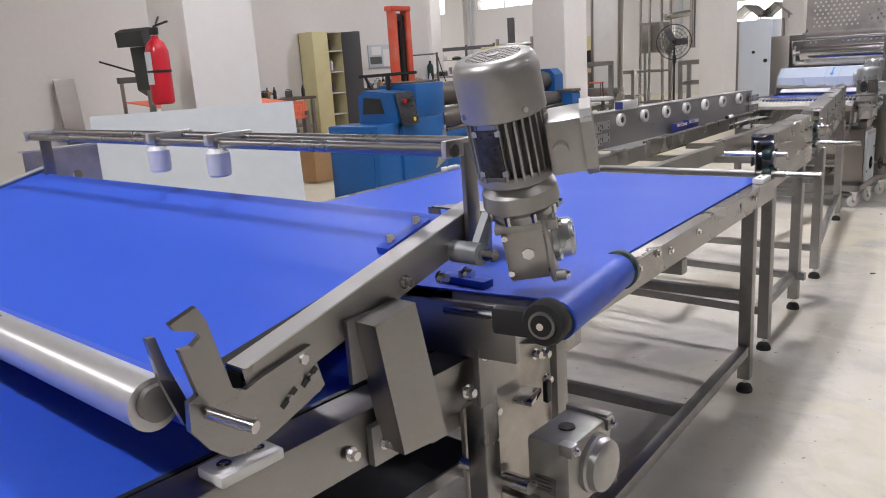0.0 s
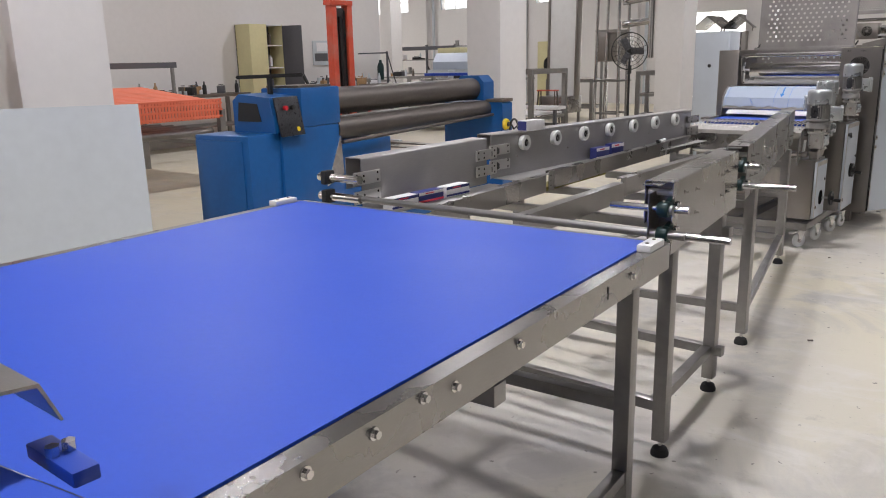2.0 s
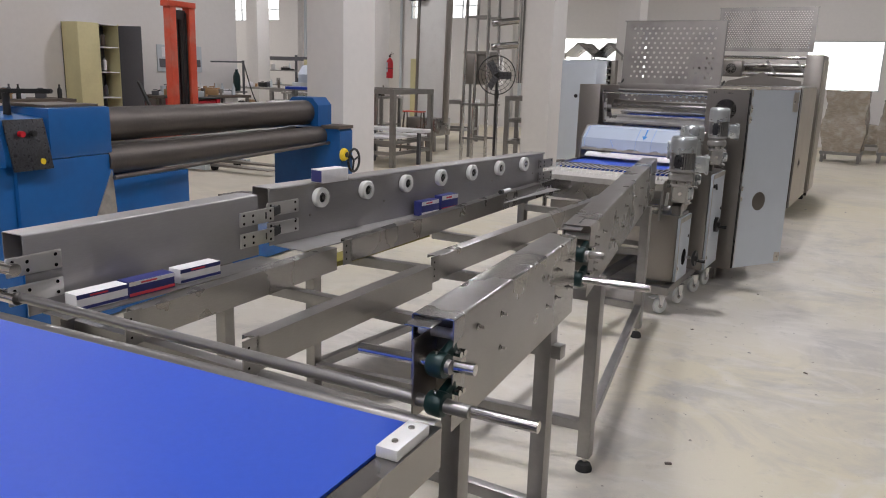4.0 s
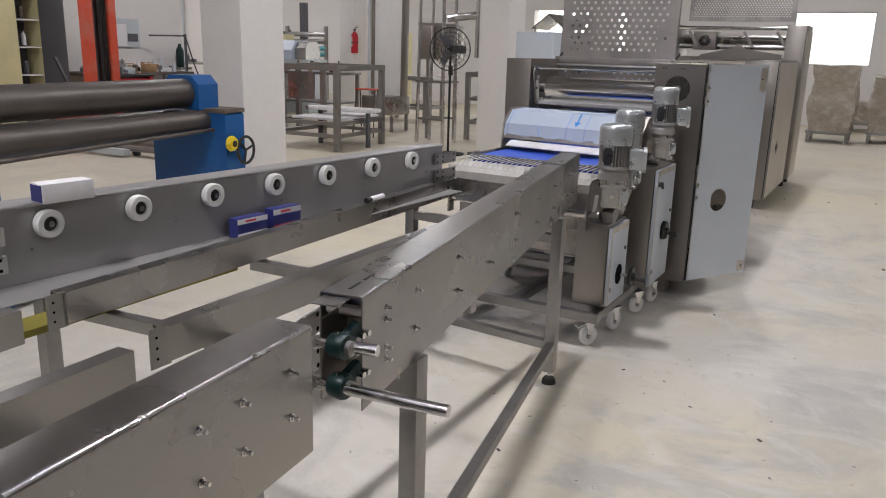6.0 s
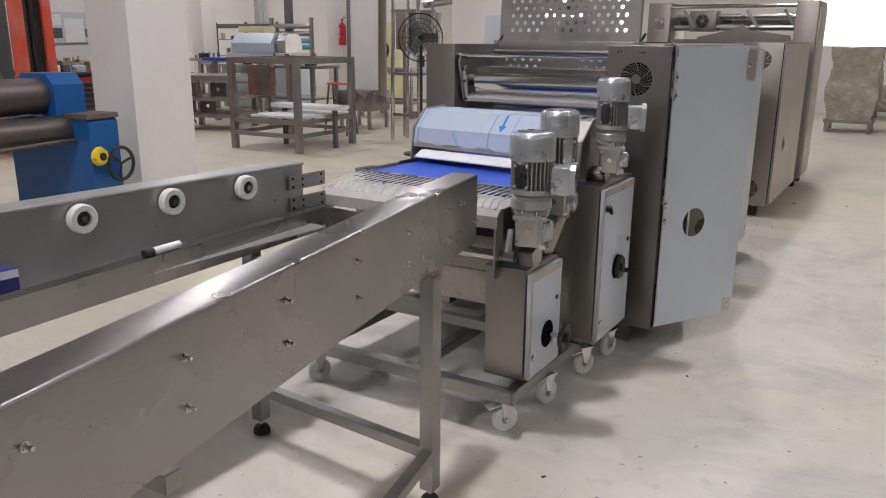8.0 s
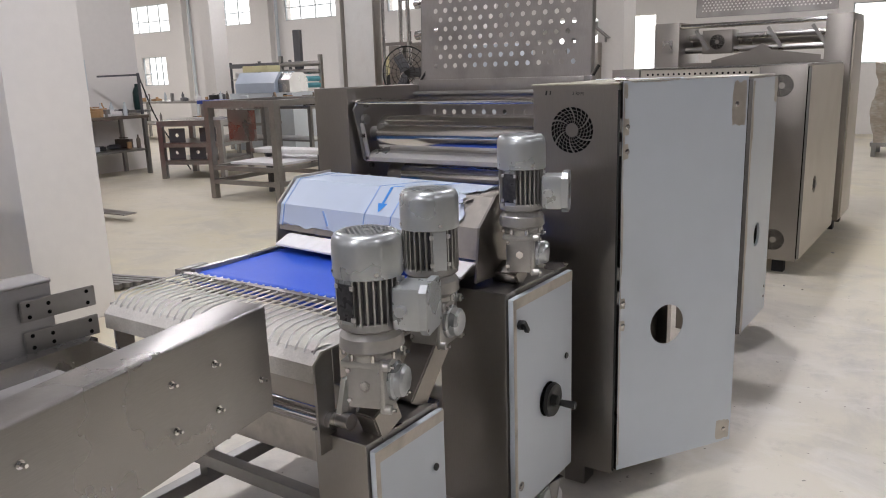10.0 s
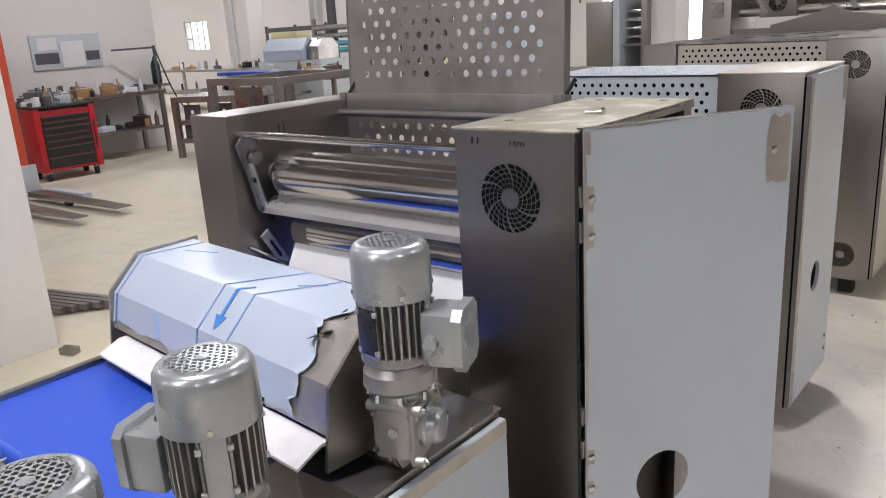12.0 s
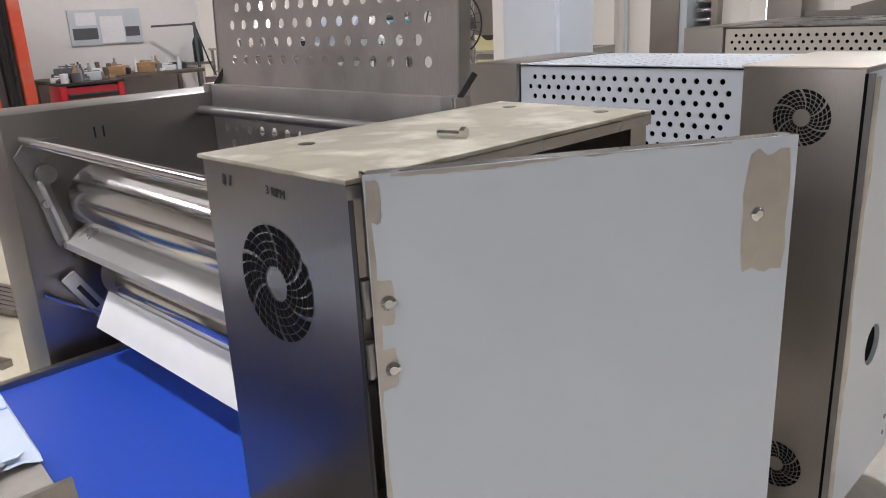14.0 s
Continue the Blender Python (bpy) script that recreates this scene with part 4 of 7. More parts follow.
def tongue(parent, p, d, L=0.16, skin=None):
    """A bright flat link plate with rounded corners and a row of holes, standing along d."""
    p, d = Vector(p), Vector(d).normalized()
    q = part("link_plate", bar(B(), p, p + d * L, 0.008, 0.056, 0.002), skin or SHEET_STEEL, parent)
    n = Vector((d.y, -d.x, 0))
    for k, dz in ((0.10, 0.016), (0.10, -0.016), (0.36, 0.010), (0.36, -0.014), (0.88, 0.016), (0.88, -0.016)):
        c = p + d * L * k + Vector((0, 0, dz))
        part("link_hole", rod(B(), c + n * 0.0035, c + n * 0.0048, 0.0055, 10), VOID, q)


s2 = thing("roller_section", label="short open stainless conveyor section without rollers", category="conveyor")
R2a, R2b, L2a, L2b = (-0.425, 3.74), (-0.535, 4.69), (-1.80, 3.68), (-1.83, 4.64)
_, d2, n2 = cover_rail(s2, R2a, R2b, 1)
rail_bolts(s2, R2a, R2b, n2, [(0.13, 0.988)] + [(q, z) for q in (0.28, 0.66, 0.76, 0.89) for z in (0.976, 0.892)])
rail_end(s2, R2a, d2, n2)
_, d2l, n2l = cover_rail(s2, L2a, L2b, 1, bottom=0.80, skin=RAIL_STEEL)
channel(s2, (-1.47, 3.80), (-1.535, 4.76), 0.85)
channel(s2, (-1.045, 3.82), (-1.085, 4.74), 0.85)
for x, y in ((-0.475, 3.85), (-0.545, 4.52), (-1.86, 3.82), (-1.88, 4.50)):
    leg(s2, x, y, 0.80)
for y in (3.86, 4.52):
    part("cross_bar", span(B(), (-1.86, y - 0.02, 0.70), (-0.49, y + 0.02, 0.74), 0.002), STEEL_DULL, s2)
    part("cross_bar", span(B(), (-1.86, y - 0.02, 0.17), (-0.49, y + 0.02, 0.21), 0.002), STEEL_DULL, s2)
for x, k in ((-0.51, -0.07), (-1.87, -0.02)):
    part("lower_bar", bar(B(), (x, 3.86, 0.19), (x + k * 0.66, 4.52, 0.19), 0.04, 0.04), STEEL_DULL, s2)
for z, xr in ((0.955, -0.36), (0.872, -0.22)):
    part("shaft", rod(B(), (-0.62, 3.69, z), (xr, 3.715, z), 0.012, 16), CHROME, s2)
    pillow(s2, (-0.435, 3.70, z))
part("long_shaft", rod(B(), (-1.85, 3.64, 0.872), (-0.36, 3.70, 0.872), 0.014, 18), STEEL_DULL, s2)
for z in (0.955, 0.872):
    part("shaft", rod(B(), (-2.0, 3.62, z), (-1.76, 3.63, z), 0.018, 16), CHROME, s2)
    part("bearing_block", box(B(), (-1.95, 3.62, z), (0.03, 0.06, 0.06), 0.008), RUBBER, s2)
    tongue(s2, (-1.790, 3.62, z), d2l, 0.17)
    tongue(s2, (-1.817, 4.53, z), d2l, 0.19)
    part("link_bar", bar(B(), (-1.828, 4.66, z), (-1.875, 4.80, z), 0.03, 0.034, 0.004), RUBBER, s2)
    tongue(s2, (-0.60, 4.60, z), d2, 0.2)

s3 = thing("roller_section", label="long open stainless conveyor section narrowing towards the machine", category="conveyor")
R3a, R3b, L3a, L3b = (-0.555, 4.87), (-1.025, 7.33), (-1.905, 4.78), (-1.765, 7.25)
_, d3, n3 = cover_rail(s3, R3a, R3b, 1)
rail_bolts(s3, R3a, R3b, n3, [(0.115, z) for z in (0.984, 0.957, 0.893, 0.866)] + [(0.293 + 0.319 * i, z) for i in range(7) for z in (0.971, 0.877)] + [(2.327, 0.968), (2.327, 0.870), (2.470, 0.878)])
rail_end(s3, R3a, d3, n3)
for s in (0.03, 0.10):
    p = Vector((*R3a, 1.0415)) + d3 * (0.03 + s) + n3 * 0.045
    part("slot", box(B(), p, (0.006, 0.05, 0.001), 0, (0, 0, 10.8)), BLACK, s3)
_, d3l, n3l = cover_rail(s3, L3a, L3b, 1, top=1.042, bottom=0.80, drop=0.015, skin=RAIL_STEEL)
part("ledge", bar(B(), (-1.815, 4.80, 0.7995), (-1.69, 7.2, 0.7995), 0.17, 0.004), RAIL_STEEL, s3)
for za, xo in ((1.0375, 0.0),):
    part("rolled_edge", rod(B(), (L3a[0] + 0.004, L3a[1], za), (L3b[0] + 0.004, L3b[1], za - 0.015), 0.006, 10), RAIL_STEEL, s3)
for i in range(7):
    y = 5.07 + i * 0.313
    x = -1.905 + (y - 4.78) * 0.0567
    w = part("guide_wheel", moved(lathe(B(), [(0.026, 0.004), (0.042, 0.004), (0.044, 0.01), (0.044, 0.030), (0.040, 0.034), (0.024, 0.034), (0.022, 0.022)], (0, 0, 0), axis="x", n=28), pose(x, y, 0.974, 0, 0, -3.2)), WHITE_PL, s3, "white plastic guide wheel")
    part("wheel_bearing", moved(lathe(B(), [(0.022, 0.01), (0.022, 0.026), (0.010, 0.028)], (0, 0, 0), axis="x", n=18), pose(x, y, 0.974, 0, 0, -3.2)), BLACK, w)
    part("wheel_bolt", moved(rod(B(), (0.02, 0, 0), (0.036, 0, 0), 0.011, 6), pose(x, y, 0.974, 0, 0, -3.2)), CHROME, w)
for i in range(5):
    y = 5.02 + i * 0.52
    x = -1.905 + (y - 4.78) * 0.0567
    part("rivet", rod(B(), (x, y, 0.90), (x + 0.004, y, 0.90), 0.005, 8), STEEL_DARK, s3)
channel(s3, (-1.575, 4.90), (-1.69, 7.32), 0.85)
channel(s3, (-1.145, 4.88), (-1.165, 7.20), 0.85)
part("end_plate", bar(B(), (-1.70, 7.30, 0.79), (-1.10, 7.26, 0.79), 0.006, 0.12), STEEL, s3)
for x, y in ((-0.62, 5.17), (-0.94, 6.89), (-1.90, 5.05), (-1.76, 6.95)):
    leg(s3, x, y, 0.80)
for xa, ya, xb, yb, z in ((-1.90, 5.05, -0.62, 5.17, 0.72), (-1.76, 6.95, -0.94, 6.89, 0.70), (-1.90, 5.05, -0.62, 5.17, 0.19), (-1.76, 6.95, -0.94, 6.89, 0.19),
                          (-0.62, 5.17, -0.94, 6.89, 0.19), (-1.90, 5.05, -1.76, 6.95, 0.19), (-1.70, 5.75, -0.78, 5.78, 0.72)):
    part("frame_bar", bar(B(), (xa, ya, z), (xb, yb, z), 0.04, 0.04, 0.002), STEEL_DULL, s3)
for z, xr in ((0.955, -0.49), (0.872, -0.33)):
    part("shaft", rod(B(), (-0.74, 4.78, z), (xr, 4.83, z), 0.012, 16), CHROME, s3)
    pillow(s3, (-0.565, 4.81, z))
    tongue(s3, (-0.66, 4.72, z), d3, 0.2)
    tongue(s3, (-1.897, 4.76, z), d3l, 0.18)
    tongue(s3, (-1.757, 7.16, z), d3l, 0.20, STEEL_DULL)
for i, (x, y) in enumerate(((-1.86, 5.12),)):
    bx = thing("carton", (x, y, 1.0405), -6, "small white carton with a red and blue end", "carton", group="small cartons")
    part("body", box(B(), (0, 0, 0.03), (0.07, 0.16, 0.058), 0.002), PACK_WHITE, bx)
    part("end_label", box(B(), (0, -0.082, 0.03), (0.06, 0.003, 0.05)), PACK_BLUE, bx)


def carton(x, y, z, rz, s, main, band, label):
    c = thing("carton", (x, y, z), rz, label, "carton", group="small cartons")
    part("body", box(B(), (0, 0, s[2] / 2), s, 0.0015), main, c)
    part("side_band", span(B(), (s[0] / 2, -s[1] * 0.5, 0.003), (s[0] / 2 + 0.001, s[1] * 0.5, s[2] * 0.25)), band, c)
    part("top_band", span(B(), (s[0] / 2, -s[1] * 0.5, s[2] * 0.72), (s[0] / 2 + 0.001, s[1] * 0.5, s[2] * 0.98)), PACK_WHITE if main is PACK_BLUE else band, c)
    part("print_bar", span(B(), (s[0] / 2 + 0.0012, -s[1] * 0.25, s[2] * 0.8), (s[0] / 2 + 0.002, s[1] * 0.1, s[2] * 0.9)), PACK_RED, c)


carton(-1.795, 5.83, 0.802, -4, (0.05, 0.15, 0.075), PACK_BLUE, PACK_WHITE, "dark blue carton with red and white print on the ledge")
carton(-1.785, 6.015, 0.802, -4, (0.05, 0.15, 0.085), PACK_BLUE, PACK_RED, "dark blue and red carton with a white top on the ledge")
pen = thing("marker_pen", (-1.668, 6.49, 0.850), 3.5, "white marker pen with a black cap on the inner rail", "pen")
part("barrel", rod(B(), (0, -0.035, 0.012), (0, 0.070, 0.012), 0.012, 16), PACK_WHITE, pen)
part("cap", rod(B(), (0, -0.070, 0.012), (0, -0.035, 0.012), 0.0128, 16, 0.012), BLACK, pen)
for i, (y, mm) in enumerate(((3.86, PACK_WHITE), (4.04, PACK_BLUE), (4.24, PACK_WHITE))):
    carton(-1.74, y, 0.806, -2, (0.06, 0.17, 0.05), mm, PACK_BLUE if mm is PACK_WHITE else PACK_RED, "small blue and white carton on the ledge")
solid("rail_ledge", span(B(), (-1.80, 3.72, 0.80), (-1.68, 4.62, 0.804)), STEEL_DULL, "steel ledge along the conveyor rail", "ledge")
solid("olive_strip", bar(B(), (-1.64, 3.95, 0.752), (-1.68, 5.6, 0.752), 0.10, 0.02), OLIVE, "olive yellow strip lying between the rails", "strip")


# ---- take-off unit on casters in front of the first machine ----
un = thing("takeoff_conveyor", label="wheeled stainless take-off conveyor with a short blue belt", category="conveyor")
UB = 0.92
bm = B()
prism(bm, [(7.77, UB), (9.25, UB), (9.25, UB - 0.006), (7.77, UB - 0.006)], -1.80, -1.06)
part("belt", bm, BELT, un)
part("belt_nose", rod(B(), (-1.84, 7.77, UB - 0.028), (-1.06, 7.77, UB - 0.028), 0.028, 24), BELT, un)
for x in (-1.815, -1.045):
    part("side_rail", span(B(), (x - 0.012, 7.74, UB - 0.11), (x + 0.012, 9.2, UB + 0.012), 0.002), STEEL, un)
for x in (-1.80, -1.12):
    part("rail_block", box(B(), (x - 0.045 if x < -1.5 else x + 0.07, 7.76, UB + 0.004), (0.03, 0.11, 0.022), 0.003), STEEL_DARK, un)
# wire rack
part("rack_bar", bar(B(), (-1.83, 7.71, UB), (-1.00, 7.71, UB), 0.02, 0.016), STEEL, un)
part("rack_bar", bar(B(), (-1.83, 7.66, UB - 0.01), (-1.00, 7.66, UB - 0.01), 0.008, 0.008), STEEL, un)
for i in range(27):
    x = -1.82 + i * 0.031
    cv = bpy.data.curves.new("rack_wire", "CURVE")
    cv.dimensions, cv.bevel_depth, cv.bevel_resolution = "3D", 0.0028, 2
    sp = cv.splines.new("POLY")
    pts = [(x, 7.735, UB + 0.004), (x, 7.52, UB + 0.002), (x, 7.485, UB - 0.006), (x, 7.46, UB - 0.03), (x, 7.455, UB - 0.06)]
    sp.points.add(len(pts) - 1)
    for q, p in zip(sp.points, pts):
        q.co = (*p, 1)
    w = new("rack_wire", cv)
    w.data.materials.append(SHEET_STEEL)
    w.parent = un
bm = B()
prism(bm, [(7.435, UB - 0.10), (7.435, UB - 0.055), (7.465, UB - 0.03), (7.68, UB - 0.03), (7.68, UB - 0.035), (7.47, UB - 0.035), (7.44, UB - 0.06), (7.44, UB - 0.10)], -1.84, -1.0)
part("rack_tray", bm, TRAY, un, "dusty pale tray under the wires")
for x in (-1.84, -1.02):
    part("rack_bracket", span(B(), (x - 0.004, 7.46, 0.62), (x + 0.004, 7.52, UB - 0.03)), STEEL, un)
part("cross_roller", rod(B(), (-1.84, 7.50, 0.70), (-1.0, 7.50, 0.70), 0.022, 20), CHROME, un)
part("cross_plate", span(B(), (-1.84, 7.70, 0.42), (-1.08, 7.71, 0.56)), BARE, un)
part("cross_plate", span(B(), (-1.84, 7.60, 0.60), (-1.02, 7.61, 0.74)), STEEL_DARK, un)
# base frame
for a, b in (((-1.90, 7.44), (-0.90, 7.44)), ((-1.90, 8.45), (-0.90, 8.45)), ((-1.90, 7.44), (-1.90, 8.45)), ((-0.93, 7.44), (-0.93, 8.45)), ((-1.4, 7.44), (-1.4, 8.45))):
    part("base_bar", bar(B(), (*a, 0.165), (*b, 0.165), 0.05, 0.05, 0.003), STEEL_DULL, un)
for a, b in (((-1.85, 7.62, 0.36), (-1.05, 7.62, 0.36)), ((-1.85, 8.2, 0.30), (-1.05, 8.2, 0.30))):
    part("cross_bar", bar(B(), a, b, 0.04, 0.04), STEEL_DULL, un)
for x, y in ((-1.86, 7.75), (-1.86, 8.40)):
    part("post", span(B(), (x - 0.02, y - 0.02, 0.19), (x + 0.02, y + 0.02, UB - 0.10)), STEEL_DULL, un)
for x, y, t in ((-0.96, 7.47, -35), (-1.88, 7.44, -25), (-0.90, 8.15, -30), (-0.88, 8.42, -15), (-0.92, 7.78, -22), (-1.88, 8.4, 0)):
    caster(un, x, y, 0.14, 0.053, t)


def drive_box(x0, x1, y0, y1, z0, z1, wheel_z, tilt, knob=None, label=""):
    c = thing("drive_cabinet", label=label, category="cabinet", group="drive cabinets")
    part("body", span(B(), (x0, y0, z0), (x1, y1, z1), 0.004), STEEL_DARK, c)
    part("top_plate", span(B(), (x0 - 0.004, y0 - 0.004, z1), (x1 + 0.004, y1 + 0.004, z1 + 0.006), 0.002), STEEL, c)
    d = part("door", span(B(), (x1 + 0.004, y0 + 0.006, z0 + 0.006), (x1 + 0.022, y1 - 0.004, z1 - 0.012), 0.004), FILM, c, "door under pale protective film")
    part("bare_edge", span(B(), (x1 + 0.0222, y0 + 0.006, z0 + 0.01), (x1 + 0.0230, y0 + 0.022, z1 - 0.014)), BARE, d)
    part("bare_edge", span(B(), (x1 + 0.0222, y0 + 0.022, z1 - 0.045), (x1 + 0.0230, y1 - 0.006, z1 - 0.014)), BARE, d)
    yc = (y0 + y1) / 2 + 0.02
    # flat black disc on the door skin, painted shade of an opening
    part("shaft_hole_shade", lathe(B(), [(0.056, 0.0), (0.056, 0.0016)], (x1 + 0.0225, yc, wheel_z), axis="x", n=28), VOID, d, "black disc painted for the shade in a round door opening")
    xw = x1 + 0.024 + tilt
    hw = part("handwheel", lathe(B(), [(0.040, 0.0), (0.050, 0.004), (0.056, 0.012), (0.052, 0.022), (0.040, 0.018), (0.018, 0.014), (0.016, 0.034), (0.008, 0.036)], (xw, yc, wheel_z), axis="x", n=32), BLACK, c, "black handwheel")
    part("wheel_shaft", rod(B(), (x1 + 0.01, yc, wheel_z), (xw + 0.004, yc, wheel_z), 0.010, 14), CHROME, hw)
    part("wheel_knob", rod(B(), (xw + 0.018, yc + 0.032, wheel_z - 0.020), (xw + 0.075, yc + 0.038, wheel_z - 0.022), 0.010, 14, 0.013), BLACK, hw)
    if knob:
        k = part("door_latch", rod(B(), (x1 + 0.022, knob[0], knob[1]), (x1 + 0.034, knob[0], knob[1]), 0.014, 16), BLACK, d)
        part("latch_tab", box(B(), (x1 + 0.04, knob[0] + 0.004, knob[1] - 0.004), (0.014, 0.014, 0.044), 0.003, (35, 0, 0)), BLACK, k)
    bolt(c, (x1 + 0.022, y0 + 0.04, z0 + 0.09), "x", 0.010, 0.006)
    part("lock", rod(B(), (x1 + 0.022, y1 - 0.05, (z0 + z1) / 2 + 0.06), (x1 + 0.027, y1 - 0.05, (z0 + z1) / 2 + 0.06), 0.010, 14), BLACK, d)
    return c


drive_box(-1.075, -0.905, 7.50, 7.80, 0.21, 0.655, 0.36, 0.06, None, "steel drive cabinet on casters with a filmed door and black handwheel")
drive_box(-1.075, -0.840, 8.06, 8.46, 0.19, 0.895, 0.50, 0, (8.10, 0.80), "taller steel drive cabinet with a filmed door and black handwheel")
gearmotor("gear_motor", (-0.926, 7.568, 1.175), 0.083, turn=18, total=0.43)
gearmotor("gear_motor", (-0.944, 7.848, 1.232), 0.078, turn=-160, total=0.42, box_turn=170)
gearmotor("gear_motor", (-0.844, 8.169, 1.348), 0.069, turn=20, total=0.40)
for a, b in (((-0.93, 7.57, 0.735), (-0.93, 7.60, 0.66)), ((-0.95, 7.85, 0.81), (-0.97, 7.75, 0.66)), ((-0.90, 8.17, 0.95), (-0.90, 8.20, 0.90))):
    solid("motor_stand", bar(B(), a, b, 0.09, 0.06, 0.004), STEEL_DARK, "steel motor stand on the drive cabinet", "bracket", group="motor stands")
part("link_arm", prism(B(), [(7.50, 0.70), (7.53, 0.70), (7.55, 0.80), (7.53, 0.80)], -1.0, -0.985), WHITE_PL, un)
part("link_hub", rod(B(), (-1.03, 7.515, 0.70), (-0.96, 7.515, 0.70), 0.02, 18), STEEL, un)

# hood over the belt, under protective film
hood = thing("hood", label="folded steel hood covered with light blue protective film", category="cover")
PROF = [(8.385, 0.97), (8.370, 1.160), (8.215, 1.155), (8.135, 1.075), (8.115, 0.985)]
HT = Matrix.Translation((-1.4, 8.28, 0)) @ Matrix.Rotation(radians(-5.2), 4, "Z") @ Matrix.Translation((1.4, -8.28, 0))
NX = 40


def ragged(x0, x1, prof, amp):
    """The film over the folds, with a torn right edge and lower edge."""
    bm = B()
    rows = []
    random.seed(5)
    fine = []
    for (ya, za), (yb, zb) in zip(prof, prof[1:]):
        fine += [(ya + (yb - ya) * k / 5, za + (zb - za) * k / 5) for k in range(5)]
    fine.append(prof[-1])
    xr = x1
    for j, (y, z) in enumerate(fine):
        xr = min(x1 + amp, max(x1 - amp, xr + (random.random() - 0.52) * amp * 0.9))
        rows.append([bm.verts.new((x0 + (xr - x0) * i / NX, y - (0.004 if i == NX and j > 4 else 0), z + (0.006 * random.random() if i == NX and j > 4 else 0))) for i in range(NX + 1)])
    for i in range(NX + 1):
        v = rows[-1][i]
        v.co.z += 0.006 * math.sin(i * 0.7) + 0.012 * random.random() - (0.02 if i > NX - 6 else 0)
    for a, b in zip(rows, rows[1:]):
        for i in range(NX):
            bm.faces.new((a[i], a[i + 1], b[i + 1], b[i]))
    return bm


part("shell", moved(prism(B(), PROF, -1.83, -0.927), HT), BARE, hood)
off = [(8.375, 1.1605), (8.372, 1.1625), (8.293, 1.1600), (8.214, 1.1575), (8.173, 1.1175), (8.1325, 1.0765), (8.1225, 1.03), (8.1155, 1.0)]
part("film", moved(ragged(-1.832, -1.022, off, 0.026), HT), FILM_BLUE, hood, "torn light blue protective film")
random.seed(17)
for i in range(9):
    k = i / 8
    y0_, z0_ = 8.36 - 0.17 * k, 1.164 - 0.03 * k * k
    x0_ = -1.030 + random.uniform(-0.018, 0.018)
    sh_bm = B()
    pts = [(x0_, y0_, z0_), (x0_ + 0.020, y0_ - 0.010, z0_ + 0.006), (x0_ + 0.012, y0_ - 0.026, z0_ + 0.008 * random.random() - 0.004), (x0_ - 0.006, y0_ - 0.020, z0_ - 0.004)]
    vs = [sh_bm.verts.new(p) for p in pts]
    ws = [sh_bm.verts.new((p[0], p[1], p[2] + 0.0012)) for p in pts]
    sh_bm.faces.new(vs[::-1]), sh_bm.faces.new(ws)
    for j in range(4):
        sh_bm.faces.new((vs[j], vs[(j + 1) % 4], ws[(j + 1) % 4], ws[j]))
    part("torn_shred", moved(sh_bm, HT), BLACK if i % 3 else FILM_BLUE, hood, "curled shred of torn film")
for x, k in ((-1.74, 0.10), (-1.24, 0.06)):
    part("scribble", moved(bar(B(), (x, 8.30, 1.1622), (x + k, 8.335, 1.1636), 0.003, 0.0008), HT), INK_PALE, hood)
for xa, xb, mm in ((-0.925, -0.917, STEEL_DARK), (-1.842, -1.834, BARE)):
    part("end_plate", moved(prism(B(), [(8.40, 0.92), (8.385, 1.17), (8.210, 1.166), (8.122, 1.08), (8.10, 0.92)], xa, xb), HT), mm, hood)
for x, sk in ((-1.40, 0.11), (-1.28, 0.11), (-1.81, 0.04)):
    ink = bar(B(), (x, 8.2135, 1.1590), (x, 8.1315, 1.0788), 0.005, 0.001)
    bar(ink, (x, 8.1310, 1.0780), (x, 8.1135, 1.0), 0.005, 0.001)
    bar(ink, (x, 8.2135, 1.1592), (x + sk, 8.370, 1.1640), 0.005, 0.001)
    part("guide_line", moved(ink, HT), INK_PALE, hood)
arr = B()
bar(arr, (-1.345, 8.212, 1.1582), (-1.345, 8.160, 1.1072), 0.010, 0.001)
arr.faces.new([arr.verts.new(p) for p in ((-1.366, 8.164, 1.1112), (-1.324, 8.164, 1.1112), (-1.345, 8.138, 1.0850))])
bar(arr, (-1.345, 8.212, 1.1592), (-1.315, 8.240, 1.1608), 0.008, 0.001)
part("arrow", moved(arr, HT), INK, hood, "blue printed arrow")
part("print_mark", moved(bar(B(), (-1.60, 8.131, 1.068), (-1.57, 8.1195, 1.02), 0.012, 0.001), HT), INK_PALE, hood)
# white here paints the bright reflection on a steel lip
part("lip_plate", moved(prism(B(), [(8.045, UB + 0.03), (8.10, UB + 0.055), (8.12, UB + 0.055), (8.12, UB + 0.049), (8.10, UB + 0.049), (8.045, UB + 0.024)], -1.77, -0.93), HT), PACK_WHITE, hood)


